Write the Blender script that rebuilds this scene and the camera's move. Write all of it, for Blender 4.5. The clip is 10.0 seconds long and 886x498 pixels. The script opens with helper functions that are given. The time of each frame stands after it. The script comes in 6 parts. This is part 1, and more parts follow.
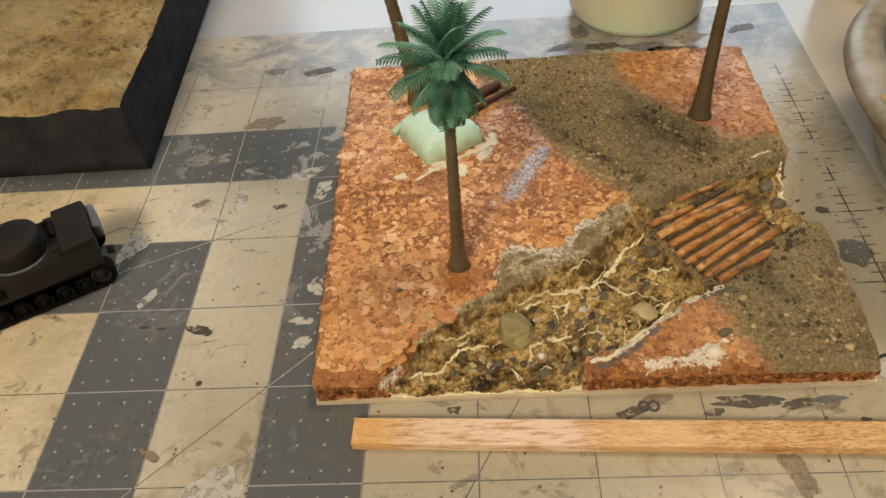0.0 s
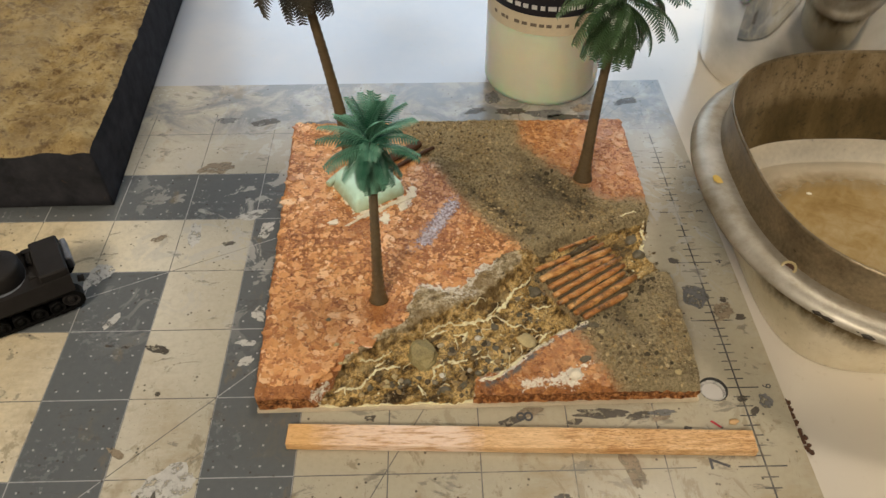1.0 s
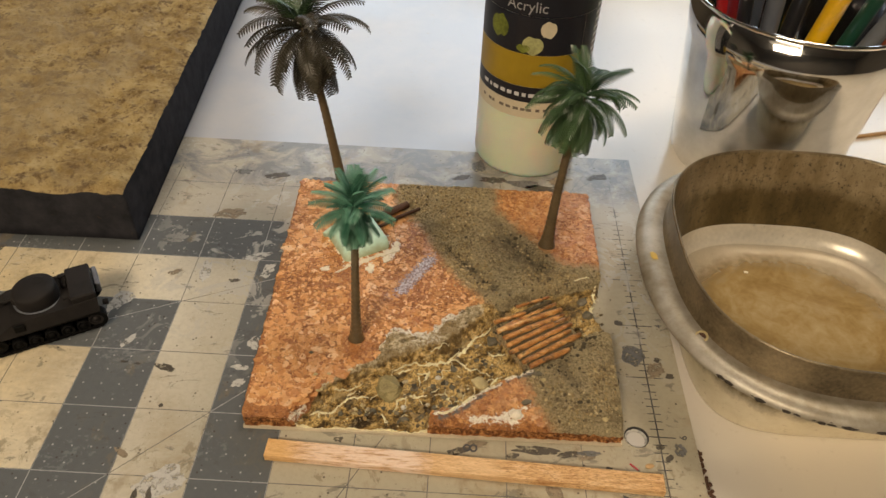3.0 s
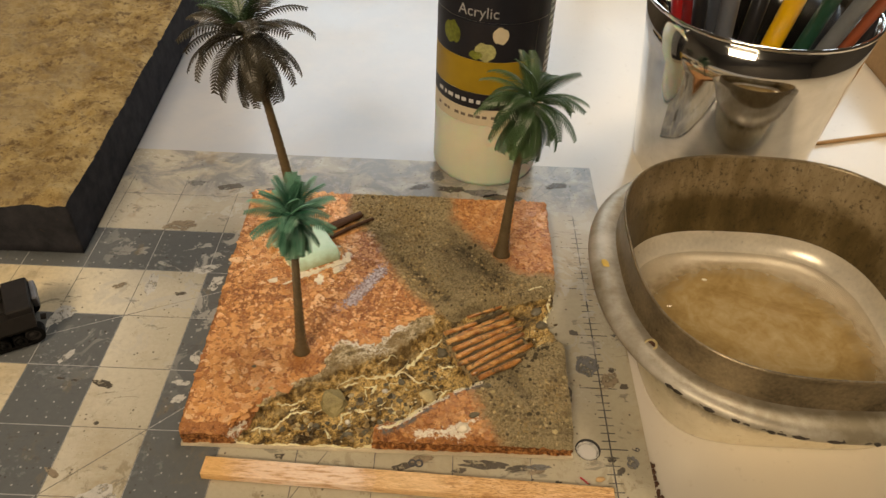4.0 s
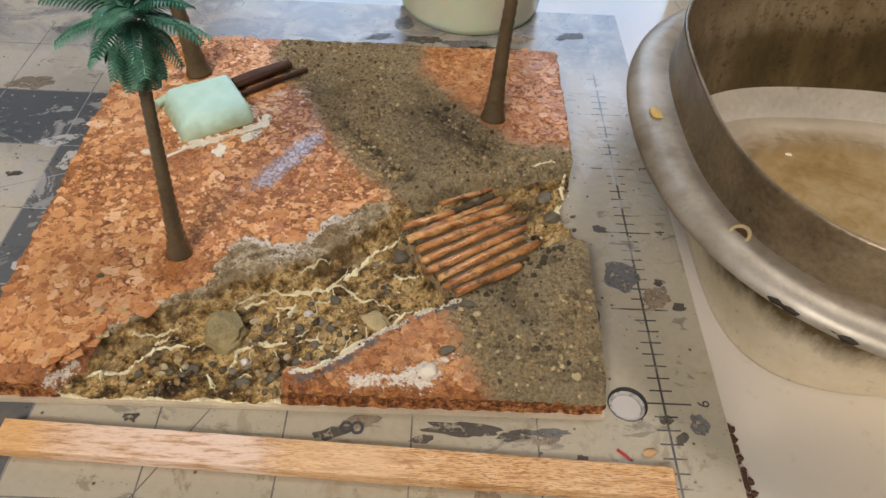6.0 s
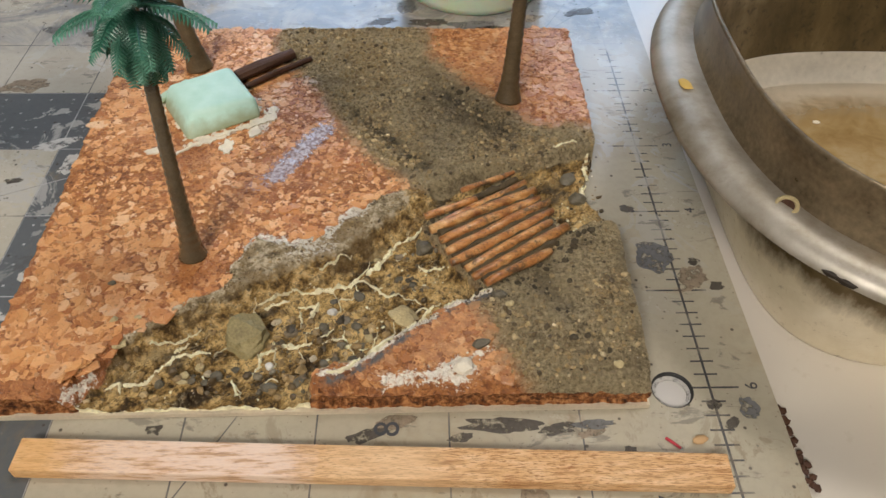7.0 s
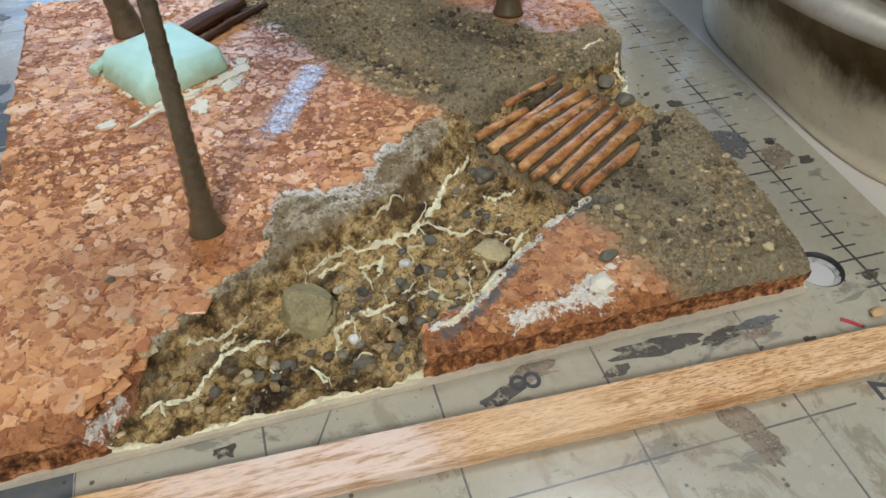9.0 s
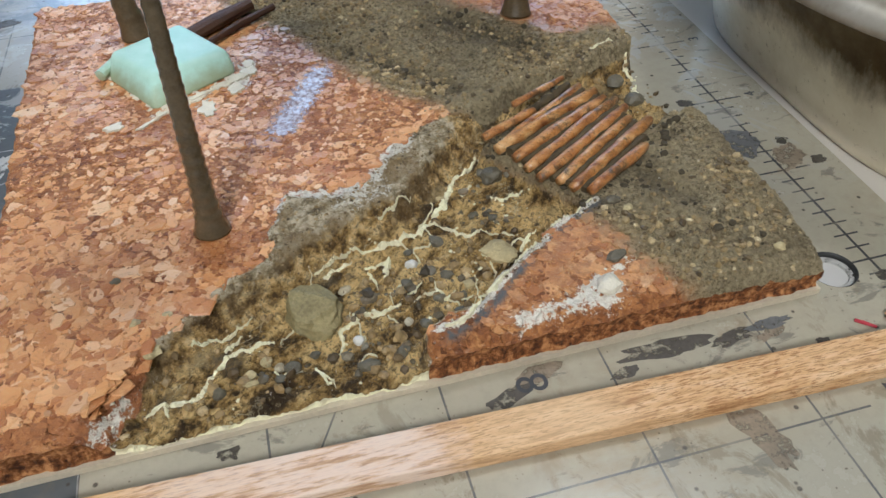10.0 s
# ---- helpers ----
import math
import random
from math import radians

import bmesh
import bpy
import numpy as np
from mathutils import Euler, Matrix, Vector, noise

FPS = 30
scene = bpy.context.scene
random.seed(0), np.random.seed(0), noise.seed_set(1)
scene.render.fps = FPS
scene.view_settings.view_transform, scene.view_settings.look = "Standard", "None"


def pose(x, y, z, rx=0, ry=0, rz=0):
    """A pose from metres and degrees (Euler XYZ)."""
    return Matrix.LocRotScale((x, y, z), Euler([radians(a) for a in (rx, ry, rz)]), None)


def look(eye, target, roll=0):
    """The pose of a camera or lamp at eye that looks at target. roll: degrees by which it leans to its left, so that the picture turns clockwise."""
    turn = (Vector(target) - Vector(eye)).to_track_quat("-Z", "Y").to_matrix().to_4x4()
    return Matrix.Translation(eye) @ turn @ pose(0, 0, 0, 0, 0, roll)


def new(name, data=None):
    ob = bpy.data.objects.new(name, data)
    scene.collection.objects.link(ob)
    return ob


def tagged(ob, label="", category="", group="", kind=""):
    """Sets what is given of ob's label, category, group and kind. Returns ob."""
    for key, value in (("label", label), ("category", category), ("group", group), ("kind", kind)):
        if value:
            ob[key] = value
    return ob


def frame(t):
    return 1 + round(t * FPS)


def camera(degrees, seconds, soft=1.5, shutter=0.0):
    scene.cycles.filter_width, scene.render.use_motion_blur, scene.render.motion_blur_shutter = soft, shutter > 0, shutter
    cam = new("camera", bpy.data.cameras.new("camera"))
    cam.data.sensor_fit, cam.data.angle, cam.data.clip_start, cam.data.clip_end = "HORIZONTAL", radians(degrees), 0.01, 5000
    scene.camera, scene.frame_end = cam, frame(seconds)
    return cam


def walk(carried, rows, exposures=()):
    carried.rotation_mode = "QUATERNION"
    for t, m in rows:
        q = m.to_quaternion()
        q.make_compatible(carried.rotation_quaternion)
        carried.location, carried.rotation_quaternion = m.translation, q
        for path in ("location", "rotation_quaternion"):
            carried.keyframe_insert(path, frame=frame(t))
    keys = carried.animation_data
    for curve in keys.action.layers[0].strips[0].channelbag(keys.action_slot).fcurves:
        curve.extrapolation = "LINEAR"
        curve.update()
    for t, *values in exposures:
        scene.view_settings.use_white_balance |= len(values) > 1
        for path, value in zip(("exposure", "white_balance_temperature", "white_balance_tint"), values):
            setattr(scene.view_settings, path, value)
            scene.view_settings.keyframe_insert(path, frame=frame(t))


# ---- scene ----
cam = camera(61.05, 10.0)
PATH = [
    (0, (0.03069, -0.07395, 0.15200), (0.01047, 0.13086, -0.06627), -6.62),
    (0.2, (0.01506, -0.07561, 0.15008), (-0.00023, 0.13200, -0.06593), -6.73),
    (0.4, (0.00243, -0.08469, 0.15920), (-0.00789, 0.12505, -0.05505), -5.60),
    (0.5, (0.00124, -0.08924, 0.16618), (-0.00379, 0.11947, -0.04925), -4.21),
    (0.7, (0.01701, -0.09164, 0.17513), (0.01389, 0.12136, -0.03610), -3.69),
    (1, (0.03779, -0.09831, 0.18822), (0.04304, 0.11076, -0.02686), 0.09),
    (1.5, (0.05398, -0.11258, 0.20678), (0.05727, 0.09753, -0.00734), 2.11),
    (2, (0.05568, -0.12312, 0.21383), (0.05547, 0.09221, 0.00495), 2.32),
    (2.5, (0.05314, -0.12370, 0.21850), (0.04950, 0.09618, 0.01444), 2.37),
    (3.8, (0.06169, -0.12388, 0.21809), (0.06170, 0.09961, 0.01796), 3.25),
    (4, (0.06934, -0.11983, 0.21294), (0.07014, 0.10558, 0.01497), 2.65),
    (4.5, (0.07815, -0.09858, 0.17121), (0.08302, 0.12792, -0.02544), 2.26),
    (5, (0.08479, -0.07242, 0.13752), (0.09103, 0.14846, -0.06540), 2.94),
    (5.5, (0.08100, -0.06383, 0.13448), (0.08641, 0.14933, -0.07655), 3.62),
    (7, (0.07255, -0.05632, 0.12835), (0.07827, 0.14887, -0.09043), 0.69),
    (7.5, (0.04756, -0.05241, 0.11615), (0.07077, 0.15259, -0.10165), -3.75),
    (8, (0.03953, -0.05063, 0.09390), (0.08939, 0.15210, -0.12154), -1.83),
    (8.5, (0.03307, -0.04261, 0.09371), (0.09143, 0.16154, -0.11822), -0.01),
    (9, (0.03448, -0.04341, 0.09363), (0.09229, 0.16187, -0.11736), -0.28),
    (9.5, (0.03478, -0.04398, 0.09342), (0.09050, 0.16205, -0.11740), -0.86),
    (10, (0.03560, -0.04340, 0.09235), (0.08893, 0.16459, -0.11716), -1.39),
]
walk(cam, [(t, look(eye, target, roll)) for t, eye, target, roll in PATH],
     [(0.0, -0.46, 7300, 11), (0.5, -0.49, 6600, 9), (2.5, -0.53, 7000, 13), (4.0, -0.58, 8100, 13), (4.5, -0.62, 8300, 13), (5.0, -0.62, 7600, 16), (5.5, -0.47, 6050, 16), (7.0, -0.38, 5850, 12), (8.0, -0.37, 5350, 8), (10.0, -0.34, 5100, 7)])

# ---- world and light ----
world = bpy.data.worlds.new("room_world")
world.use_nodes = True
scene.world = world
sky = world.node_tree.nodes.new("ShaderNodeTexSky")
sky.sky_type = "NISHITA"
sky.sun_disc = False
sky.sun_elevation, sky.sun_rotation = radians(40), radians(0)
world.node_tree.links.new(sky.outputs[0], world.node_tree.nodes["Background"].inputs[0])
world.node_tree.nodes["Background"].inputs[1].default_value = 0.1


def area_lamp(name, power, colour, sx, sy, m):
    d = bpy.data.lights.new(name, "AREA")
    d.shape, d.size, d.size_y, d.energy, d.color = "RECTANGLE", sx, sy, power, colour
    o = new(name, d)
    o.matrix_world = m
    return o


# daylight that falls through the window behind the table
area_lamp("window_daylight", 13.5, (0.58, 0.78, 1.0), 1.5, 0.5, look((0.35, 1.36, 0.66), (0.1, 0.1, 0.0)))
# the two warm lamps under the ceiling
area_lamp("ceiling_lamp_light", 65.0, (1.0, 0.87, 0.69), 0.70, 0.70, look((-0.42, -1.10, 1.48), (0.05, 0.05, 0.0)))
area_lamp("ceiling_lamp_light", 12.0, (1.0, 0.87, 0.69), 0.3, 0.3, look((0.47, 0.42, 1.48), (0.05, 0.08, 0.0)))

# ---- geometry helpers: everything is given in millimetres ----
MM = 0.001


class Geo:
    def __init__(self):
        self.v, self.f = [], []

    def add(self, v, f):
        n = len(self.v)
        self.v += [tuple(p) for p in v]
        self.f += [tuple(i + n for i in q) for q in f]
        return self


def mesh_of(name, geo, mat, smooth=False):
    me = bpy.data.meshes.new(name)
    me.from_pydata([(x * MM, y * MM, z * MM) for x, y, z in geo.v], [], geo.f)
    for one in (mat if isinstance(mat, (list, tuple)) else [mat]):
        me.materials.append(one)
    if smooth:
        me.polygons.foreach_set("use_smooth", np.ones(len(me.polygons), bool))
    me.update()
    return me


def put(ob, parent):
    if parent is not None:
        ob.parent = parent
        if parent.type == "EMPTY":
            ob.matrix_parent_inverse = parent.matrix_basis.inverted()
    return ob


def part(name, geo, mat, parent=None, label="", smooth=False):
    ob = new(name, mesh_of(name, geo, mat, smooth))
    put(ob, parent)
    return tagged(ob, label=label)


def thing(name, x, y, z, label, category, group="", kind=""):
    ob = new(name)
    ob.empty_display_size = 0.005
    ob.matrix_basis = Matrix.Translation((x * MM, y * MM, z * MM))
    return tagged(ob, label, category, group, kind)


def from_bm(bm):
    bm.verts.ensure_lookup_table()
    bm.verts.index_update()
    g = Geo().add([v.co[:] for v in bm.verts], [[v.index for v in f.verts] for f in bm.faces])
    bm.free()
    return g


def box(cx, cy, cz, sx, sy, sz, bevel=0.0, turn=0.0, seg=1, taper=1.0, tilt=(0, 0)):
    bm = bmesh.new()
    bmesh.ops.create_cube(bm, size=1.0)
    for v in bm.verts:
        k = taper if v.co.z > 0 else 1.0
        v.co = Vector((v.co.x * sx * k, v.co.y * sy * k, v.co.z * sz))
    if bevel:
        bmesh.ops.bevel(bm, geom=bm.edges[:], offset=bevel, segments=seg, profile=0.5, affect="EDGES")
    bm.transform(Matrix.Translation((cx, cy, cz)) @ pose(0, 0, 0, tilt[0], tilt[1], turn))
    return from_bm(bm)


def lathe(profile, segs=48, cx=0.0, cy=0.0, n=2.0, ratio=1.0, close=True):
    """A turned form: profile of (radius, z); n over 2 squares the outline."""
    g = Geo()
    for r, z in profile:
        for i in range(segs):
            a = 2 * math.pi * i / segs
            c, s = math.cos(a), math.sin(a)
            k = (abs(c) ** n + abs(s) ** n) ** (-1 / n)
            g.v.append((cx + r * k * c, cy + r * k * s * ratio, z))
    for j in range(len(profile) - 1):
        for i in range(segs):
            k = (i + 1) % segs
            g.f.append((j * segs + i, j * segs + k, (j + 1) * segs + k, (j + 1) * segs + i))
    if close:
        g.f.append(tuple(reversed(range(segs))))
        g.f.append(tuple(range((len(profile) - 1) * segs, len(profile) * segs)))
    return g


def tube(points, radii, segs=10, wobble=0.0, caps=True):
    g = Geo()
    pts = [Vector(p) for p in points]
    for i, p in enumerate(pts):
        d = (pts[min(i + 1, len(pts) - 1)] - pts[max(i - 1, 0)]).normalized()
        side = d.cross(Vector((0.13, 0.31, 1.0) if abs(d.z) < 0.9 else (1.0, 0.2, 0.0))).normalized()
        up = side.cross(d)
        for k in range(segs):
            a = 2 * math.pi * k / segs
            r = radii[i] * (1 + wobble * (noise.noise(p * 0.4 + Vector((k * 1.7, 0, 0)))))
            g.v.append(tuple(p + r * (math.cos(a) * side + math.sin(a) * up)))
    for i in range(len(pts) - 1):
        for k in range(segs):
            m = (k + 1) % segs
            g.f.append((i * segs + k, i * segs + m, (i + 1) * segs + m, (i + 1) * segs + k))
    if caps:
        g.f.append(tuple(reversed(range(segs))))
        g.f.append(tuple(range((len(pts) - 1) * segs, len(pts) * segs)))
    return g


def stone(x, y, z, sx, sy, sz, turn=0.0, seed=0, sub=2, rough=0.22):
    bm = bmesh.new()
    bmesh.ops.create_icosphere(bm, subdivisions=sub, radius=1.0)
    off = Vector((seed * 3.7, seed * 1.3, 0.5))
    for v in bm.verts:
        k = 1 + rough * noise.noise(v.co * 1.1 + off) + 0.35 * rough * noise.noise(v.co * 2.7 + off)
        v.co = Vector((v.co.x * sx * k, v.co.y * sy * k, v.co.z * sz * k))
    bm.transform(Matrix.Translation((x, y, z)) @ pose(0, 0, 0, 0, 0, turn))
    return from_bm(bm)


def blot(x, y, rx, ry, turn=0.0, seed=0, z=0.05, n=28, rough=0.35):
    """A thin, ragged patch of dried paint."""
    g = Geo()
    ca, sa = math.cos(radians(turn)), math.sin(radians(turn))
    for layer, zz, k0 in ((0, -0.05, 1.0), (1, z, 0.97)):
        for i in range(n):
            a = 2 * math.pi * i / n
            k = k0 * (1 + rough * noise.noise(Vector((math.cos(a) * 1.6, math.sin(a) * 1.6, seed * 5.1))) + 0.6 * rough * noise.noise(Vector((math.cos(a) * 4, math.sin(a) * 4, seed * 2.3))))
            px, py = rx * k * math.cos(a), ry * k * math.sin(a)
            g.v.append((x + px * ca - py * sa, y + px * sa + py * ca, zz))
    for i in range(n):
        j = (i + 1) % n
        g.f.append((i, j, n + j, n + i))
    g.f.append(tuple(range(n, 2 * n)))
    return g


def lettering(text, size, spacing=1.0):
    c = bpy.data.curves.new("lettering", "FONT")
    c.body, c.size, c.align_x, c.align_y, c.space_character, c.extrude = text, size, "CENTER", "CENTER", spacing, 0.03
    o = bpy.data.objects.new("lettering", c)
    scene.collection.objects.link(o)
    me = bpy.data.meshes.new_from_object(o.evaluated_get(bpy.context.evaluated_depsgraph_get()))
    g = Geo().add([v.co[:] for v in me.vertices], [tuple(p.vertices) for p in me.polygons])
    bpy.data.objects.remove(o)
    bpy.data.curves.remove(c)
    bpy.data.meshes.remove(me)
    return g


def moved(g, m):
    g.v = [tuple(m @ Vector(p)) for p in g.v]
    return g


# ---- materials: a small set of node helpers, coordinates in millimetres ----
class Mat:
    def __init__(self, name, rough=0.6, metal=0.0, spec=0.4, coat=0.0):
        self.m = bpy.data.materials.new(name)
        self.m.use_nodes = True
        self.t = self.m.node_tree
        self.b = self.t.nodes["Principled BSDF"]
        self.b.inputs["Roughness"].default_value = rough
        self.b.inputs["Metallic"].default_value = metal
        self.b.inputs["Specular IOR Level"].default_value = spec
        self.b.inputs["Coat Weight"].default_value = coat
        c = self.node("ShaderNodeTexCoord")
        v = self.node("ShaderNodeVectorMath")
        v.operation = "SCALE"
        self.link(c.outputs["Object"], v.inputs[0])
        v.inputs["Scale"].default_value = 1000.0
        self.p = v.outputs[0]

    def node(self, kind):
        return self.t.nodes.new(kind)

    def link(self, a, b):
        self.t.links.new(a, b)

    def feed(self, value, socket):
        if isinstance(value, (int, float)):
            socket.default_value = value
        elif isinstance(value, tuple):
            socket.default_value = value if len(value) == len(socket.default_value) else (*value, 1.0)
        else:
            self.link(value, socket)

    def stretch(self, x, y, z, turn=0.0):
        n = self.node("ShaderNodeMapping")
        self.link(self.p, n.inputs[0])
        n.inputs["Rotation"].default_value = (0, 0, radians(turn))
        n.inputs["Scale"].default_value = (x, y, z)
        return n.outputs[0]

    def along(self, turn, length, across):
        """Coordinates drawn out along one direction of the plan."""
        n = self.node("ShaderNodeMapping")
        n.vector_type = "TEXTURE"
        self.link(self.p, n.inputs[0])
        n.inputs["Rotation"].default_value = (0, 0, radians(turn))
        n.inputs["Scale"].default_value = (length, across, 1.0)
        return n.outputs[0]

    def noise(self, scale, detail=4.0, rough=0.55, at=None, warp=0.0):
        n = self.node("ShaderNodeTexNoise")
        self.link(at or self.p, n.inputs["Vector"])
        n.inputs["Scale"].default_value, n.inputs["Detail"].default_value, n.inputs["Roughness"].default_value, n.inputs["Distortion"].default_value = scale, detail, rough, warp
        return n.outputs["Fac"]

    def cells(self, scale, feature="F1", at=None, out="Distance", smooth=None):
        n = self.node("ShaderNodeTexVoronoi")
        n.feature = feature
        self.link(at or self.p, n.inputs["Vector"])
        n.inputs["Scale"].default_value = scale
        return n.outputs[out]

    def ramp(self, fac, *stops):
        n = self.node("ShaderNodeValToRGB")
        while len(n.color_ramp.elements) < len(stops):
            n.color_ramp.elements.new(0.5)
        for e, (at, colour) in zip(n.color_ramp.elements, stops):
            e.position = at
            e.color = (*((colour,) * 3 if isinstance(colour, (int, float)) else colour), 1.0)
        self.link(fac, n.inputs[0])
        return n.outputs[0]

    def mix(self, fac, a, b, kind="MIX"):
        n = self.node("ShaderNodeMix")
        n.data_type, n.blend_type = "RGBA", kind
        self.feed(fac, n.inputs[0])
        self.feed(a, n.inputs[6])
        self.feed(b, n.inputs[7])
        return n.outputs[2]

    def math(self, op, a, b=0.0, c=0.0):
        n = self.node("ShaderNodeMath")
        n.operation = op
        for value, socket in zip((a, b, c), n.inputs):
            self.feed(value, socket)
        return n.outputs[0]

    def xyz(self):
        n = self.node("ShaderNodeSeparateXYZ")
        self.link(self.p, n.inputs[0])
        return n.outputs

    def attr(self, name):
        n = self.node("ShaderNodeAttribute")
        n.attribute_name = name
        return n.outputs["Fac"]

    def chance(self):
        return self.node("ShaderNodeObjectInfo").outputs["Random"]

    def island(self):
        return self.node("ShaderNodeNewGeometry").outputs["Random Per Island"]

    def colour(self, c):
        self.feed(c, self.b.inputs["Base Color"])
        return self

    def rough(self, r):
        self.feed(r, self.b.inputs["Roughness"])
        return self

    def bump(self, height, strength=0.5, depth=0.3):
        n = self.node("ShaderNodeBump")
        n.inputs["Strength"].default_value, n.inputs["Distance"].default_value = strength, depth * MM
        self.link(height, n.inputs["Height"])
        self.link(n.outputs[0], self.b.inputs["Normal"])
        return self


def plain(name, colour, rough=0.6, metal=0.0, vary=0.15, scale=0.4, spec=0.4, bump=0.15, depth=0.1, coat=0.0):
    """One paint with a soft mottling, a finer grain and a little relief."""
    k = Mat(name, rough, metal, spec, coat)
    dark = tuple(c * (1 - vary) for c in colour)
    light = tuple(min(1.0, c * (1 + vary)) for c in colour)
    big = k.noise(scale * 0.25, 3)
    fine = k.noise(scale * 3, 5)
    k.colour(k.ramp(k.math("ADD", k.math("MULTIPLY", big, 0.6), k.math("MULTIPLY", fine, 0.4)), (0.3, dark), (0.7, light)))
    k.rough(k.math("ADD", rough - 0.06, k.math("MULTIPLY", fine, 0.12)))
    if bump:
        k.bump(fine, bump, depth)
    return k.m


def line_mask(k, px, py, qx, qy, half):
    """1 on the straight line through two places of the plan."""
    d = math.hypot(qx - px, qy - py)
    a, b = (qy - py) / d, -(qx - px) / d
    x, y, _ = k.xyz()
    dist = k.math("ADD", k.math("MULTIPLY", x, a), k.math("MULTIPLY_ADD", y, b, -(a * px + b * py)))
    return k.math("LESS_THAN", k.math("ABSOLUTE", dist), half)


IN = 25.4


def mat_material():
    """The printed face of the cutting mat: nested grey frames, inch lines, slanting guides, ruler."""
    k = Mat("printed_vinyl", 0.38, 0.0, 0.5)
    x, y, _ = k.xyz()
    u, v = k.math("DIVIDE", x, IN), k.math("DIVIDE", y, IN)
    jag = k.math("MULTIPLY", k.math("SUBTRACT", k.noise(0.5, 3), 0.5), 0.02)
    d = k.math("ADD", k.math("MAXIMUM", k.math("SUBTRACT", k.math("ABSOLUTE", k.math("SUBTRACT", v, 1.0)), 1.0), k.math("ADD", u, 3.0)), jag)
    ring1 = k.math("MULTIPLY", k.math("GREATER_THAN", d, 0.0), k.math("LESS_THAN", d, 1.0))
    ring3 = k.math("MULTIPLY", k.math("GREATER_THAN", d, 2.0), k.math("LESS_THAN", d, 3.0))
    grey = k.math("MAXIMUM", ring1, ring3)

    def near_line(value, half, per=1.0):
        f = k.math("FRACT", k.math("MULTIPLY_ADD", value, per, 0.5))
        return k.math("LESS_THAN", k.math("ABSOLUTE", k.math("SUBTRACT", f, 0.5)), half * per / IN)
    grid = k.math("MAXIMUM", near_line(u, 0.17), near_line(v, 0.17))
    grid = k.math("MULTIPLY", grid, k.math("MULTIPLY", k.math("LESS_THAN", x, 109.5), k.math("LESS_THAN", y, 166.0)))
    for a in ((-50.2, 1.1, -15.3, 35.4), (-84.5, 60.6, -16.7, 91.3), (33.7, 17.2, 21.8, -5.1)):
        grid = k.math("MAXIMUM", grid, line_mask(k, *a, 0.15))
    # ruler
    rx = k.math("ABSOLUTE", k.math("SUBTRACT", x, 128.6))
    spine = k.math("LESS_THAN", rx, 0.26)
    tick = k.math("MULTIPLY", near_line(v, 0.2, 8.0), k.math("LESS_THAN", rx, 2.4))
    inch = k.math("MULTIPLY", near_line(v, 0.22), k.math("MULTIPLY", k.math("GREATER_THAN", x, 121.0), k.math("LESS_THAN", x, 134.5)))
    ruler = k.math("MULTIPLY", k.math("MAXIMUM", spine, k.math("MAXIMUM", tick, inch)), k.math("LESS_THAN", y, 168.0))
    dots = k.math("MULTIPLY", near_line(k.math("ADD", u, 0.125), 0.3, 4.0), near_line(k.math("ADD", v, 0.125), 0.3, 4.0))
    # ground colour with rubbed dirt; its yellowed side is also painted lighter for stronger light
    worn = k.noise(0.035, 5, 0.6)
    fine = k.noise(0.5, 6, 0.65)
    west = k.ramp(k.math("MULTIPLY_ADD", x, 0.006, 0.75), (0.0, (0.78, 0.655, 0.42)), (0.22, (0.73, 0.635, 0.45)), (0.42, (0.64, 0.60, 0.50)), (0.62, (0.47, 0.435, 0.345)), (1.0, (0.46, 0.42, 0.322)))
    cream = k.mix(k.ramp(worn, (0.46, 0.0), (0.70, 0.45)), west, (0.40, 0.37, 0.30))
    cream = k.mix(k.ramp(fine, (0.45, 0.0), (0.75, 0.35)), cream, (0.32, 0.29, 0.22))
    # brown water stains and broad scuffs
    blotch = k.math("MULTIPLY", k.ramp(k.noise(0.022, 5, 0.6, warp=0.6), (0.50, 0.0), (0.68, 1.0)), k.ramp(k.noise(0.2, 6, 0.7, k.stretch(0.5, 1.3, 1.0, 8)), (0.36, 0.15), (0.62, 1.0)))
    cream = k.mix(k.math("MULTIPLY", blotch, 0.65), cream, (0.34, 0.26, 0.15))
    # greyer towards the far end
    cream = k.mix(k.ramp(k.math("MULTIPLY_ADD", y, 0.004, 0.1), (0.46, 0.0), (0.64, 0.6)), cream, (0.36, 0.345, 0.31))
    slate = k.mix(k.ramp(fine, (0.35, 0.0), (0.75, 0.35)), (0.12, 0.13, 0.137), (0.165, 0.172, 0.174))
    face = k.mix(grey, cream, slate)
    ink = k.mix(grey, (0.12, 0.12, 0.125), (0.42, 0.42, 0.42))
    face = k.mix(k.math("MULTIPLY", grid, k.ramp(k.noise(0.12, 4), (0.30, 0.25), (0.5, 0.9))), face, ink)
    face = k.mix(k.math("MULTIPLY", ruler, k.ramp(k.noise(0.15, 4), (0.30, 0.35), (0.48, 0.95))), face, (0.06, 0.062, 0.07))
    face = k.mix(k.math("MULTIPLY", k.math("MULTIPLY", dots, grey), 0.7), face, (0.5, 0.5, 0.5))
    # smears of pale and dark paint, thickest beside the far end of the grey frame
    far = k.ramp(k.math("MULTIPLY_ADD", y, 0.0075, -0.25), (0.0, 0.0), (0.45, 1.0))
    pale = k.ramp(k.noise(0.075, 5, 0.62, warp=1.2), (0.535, 0.0), (0.565, 1.0))
    east = k.ramp(k.math("MULTIPLY_ADD", x, 0.01, 1.1), (0.30, 0.0), (0.65, 1.0))
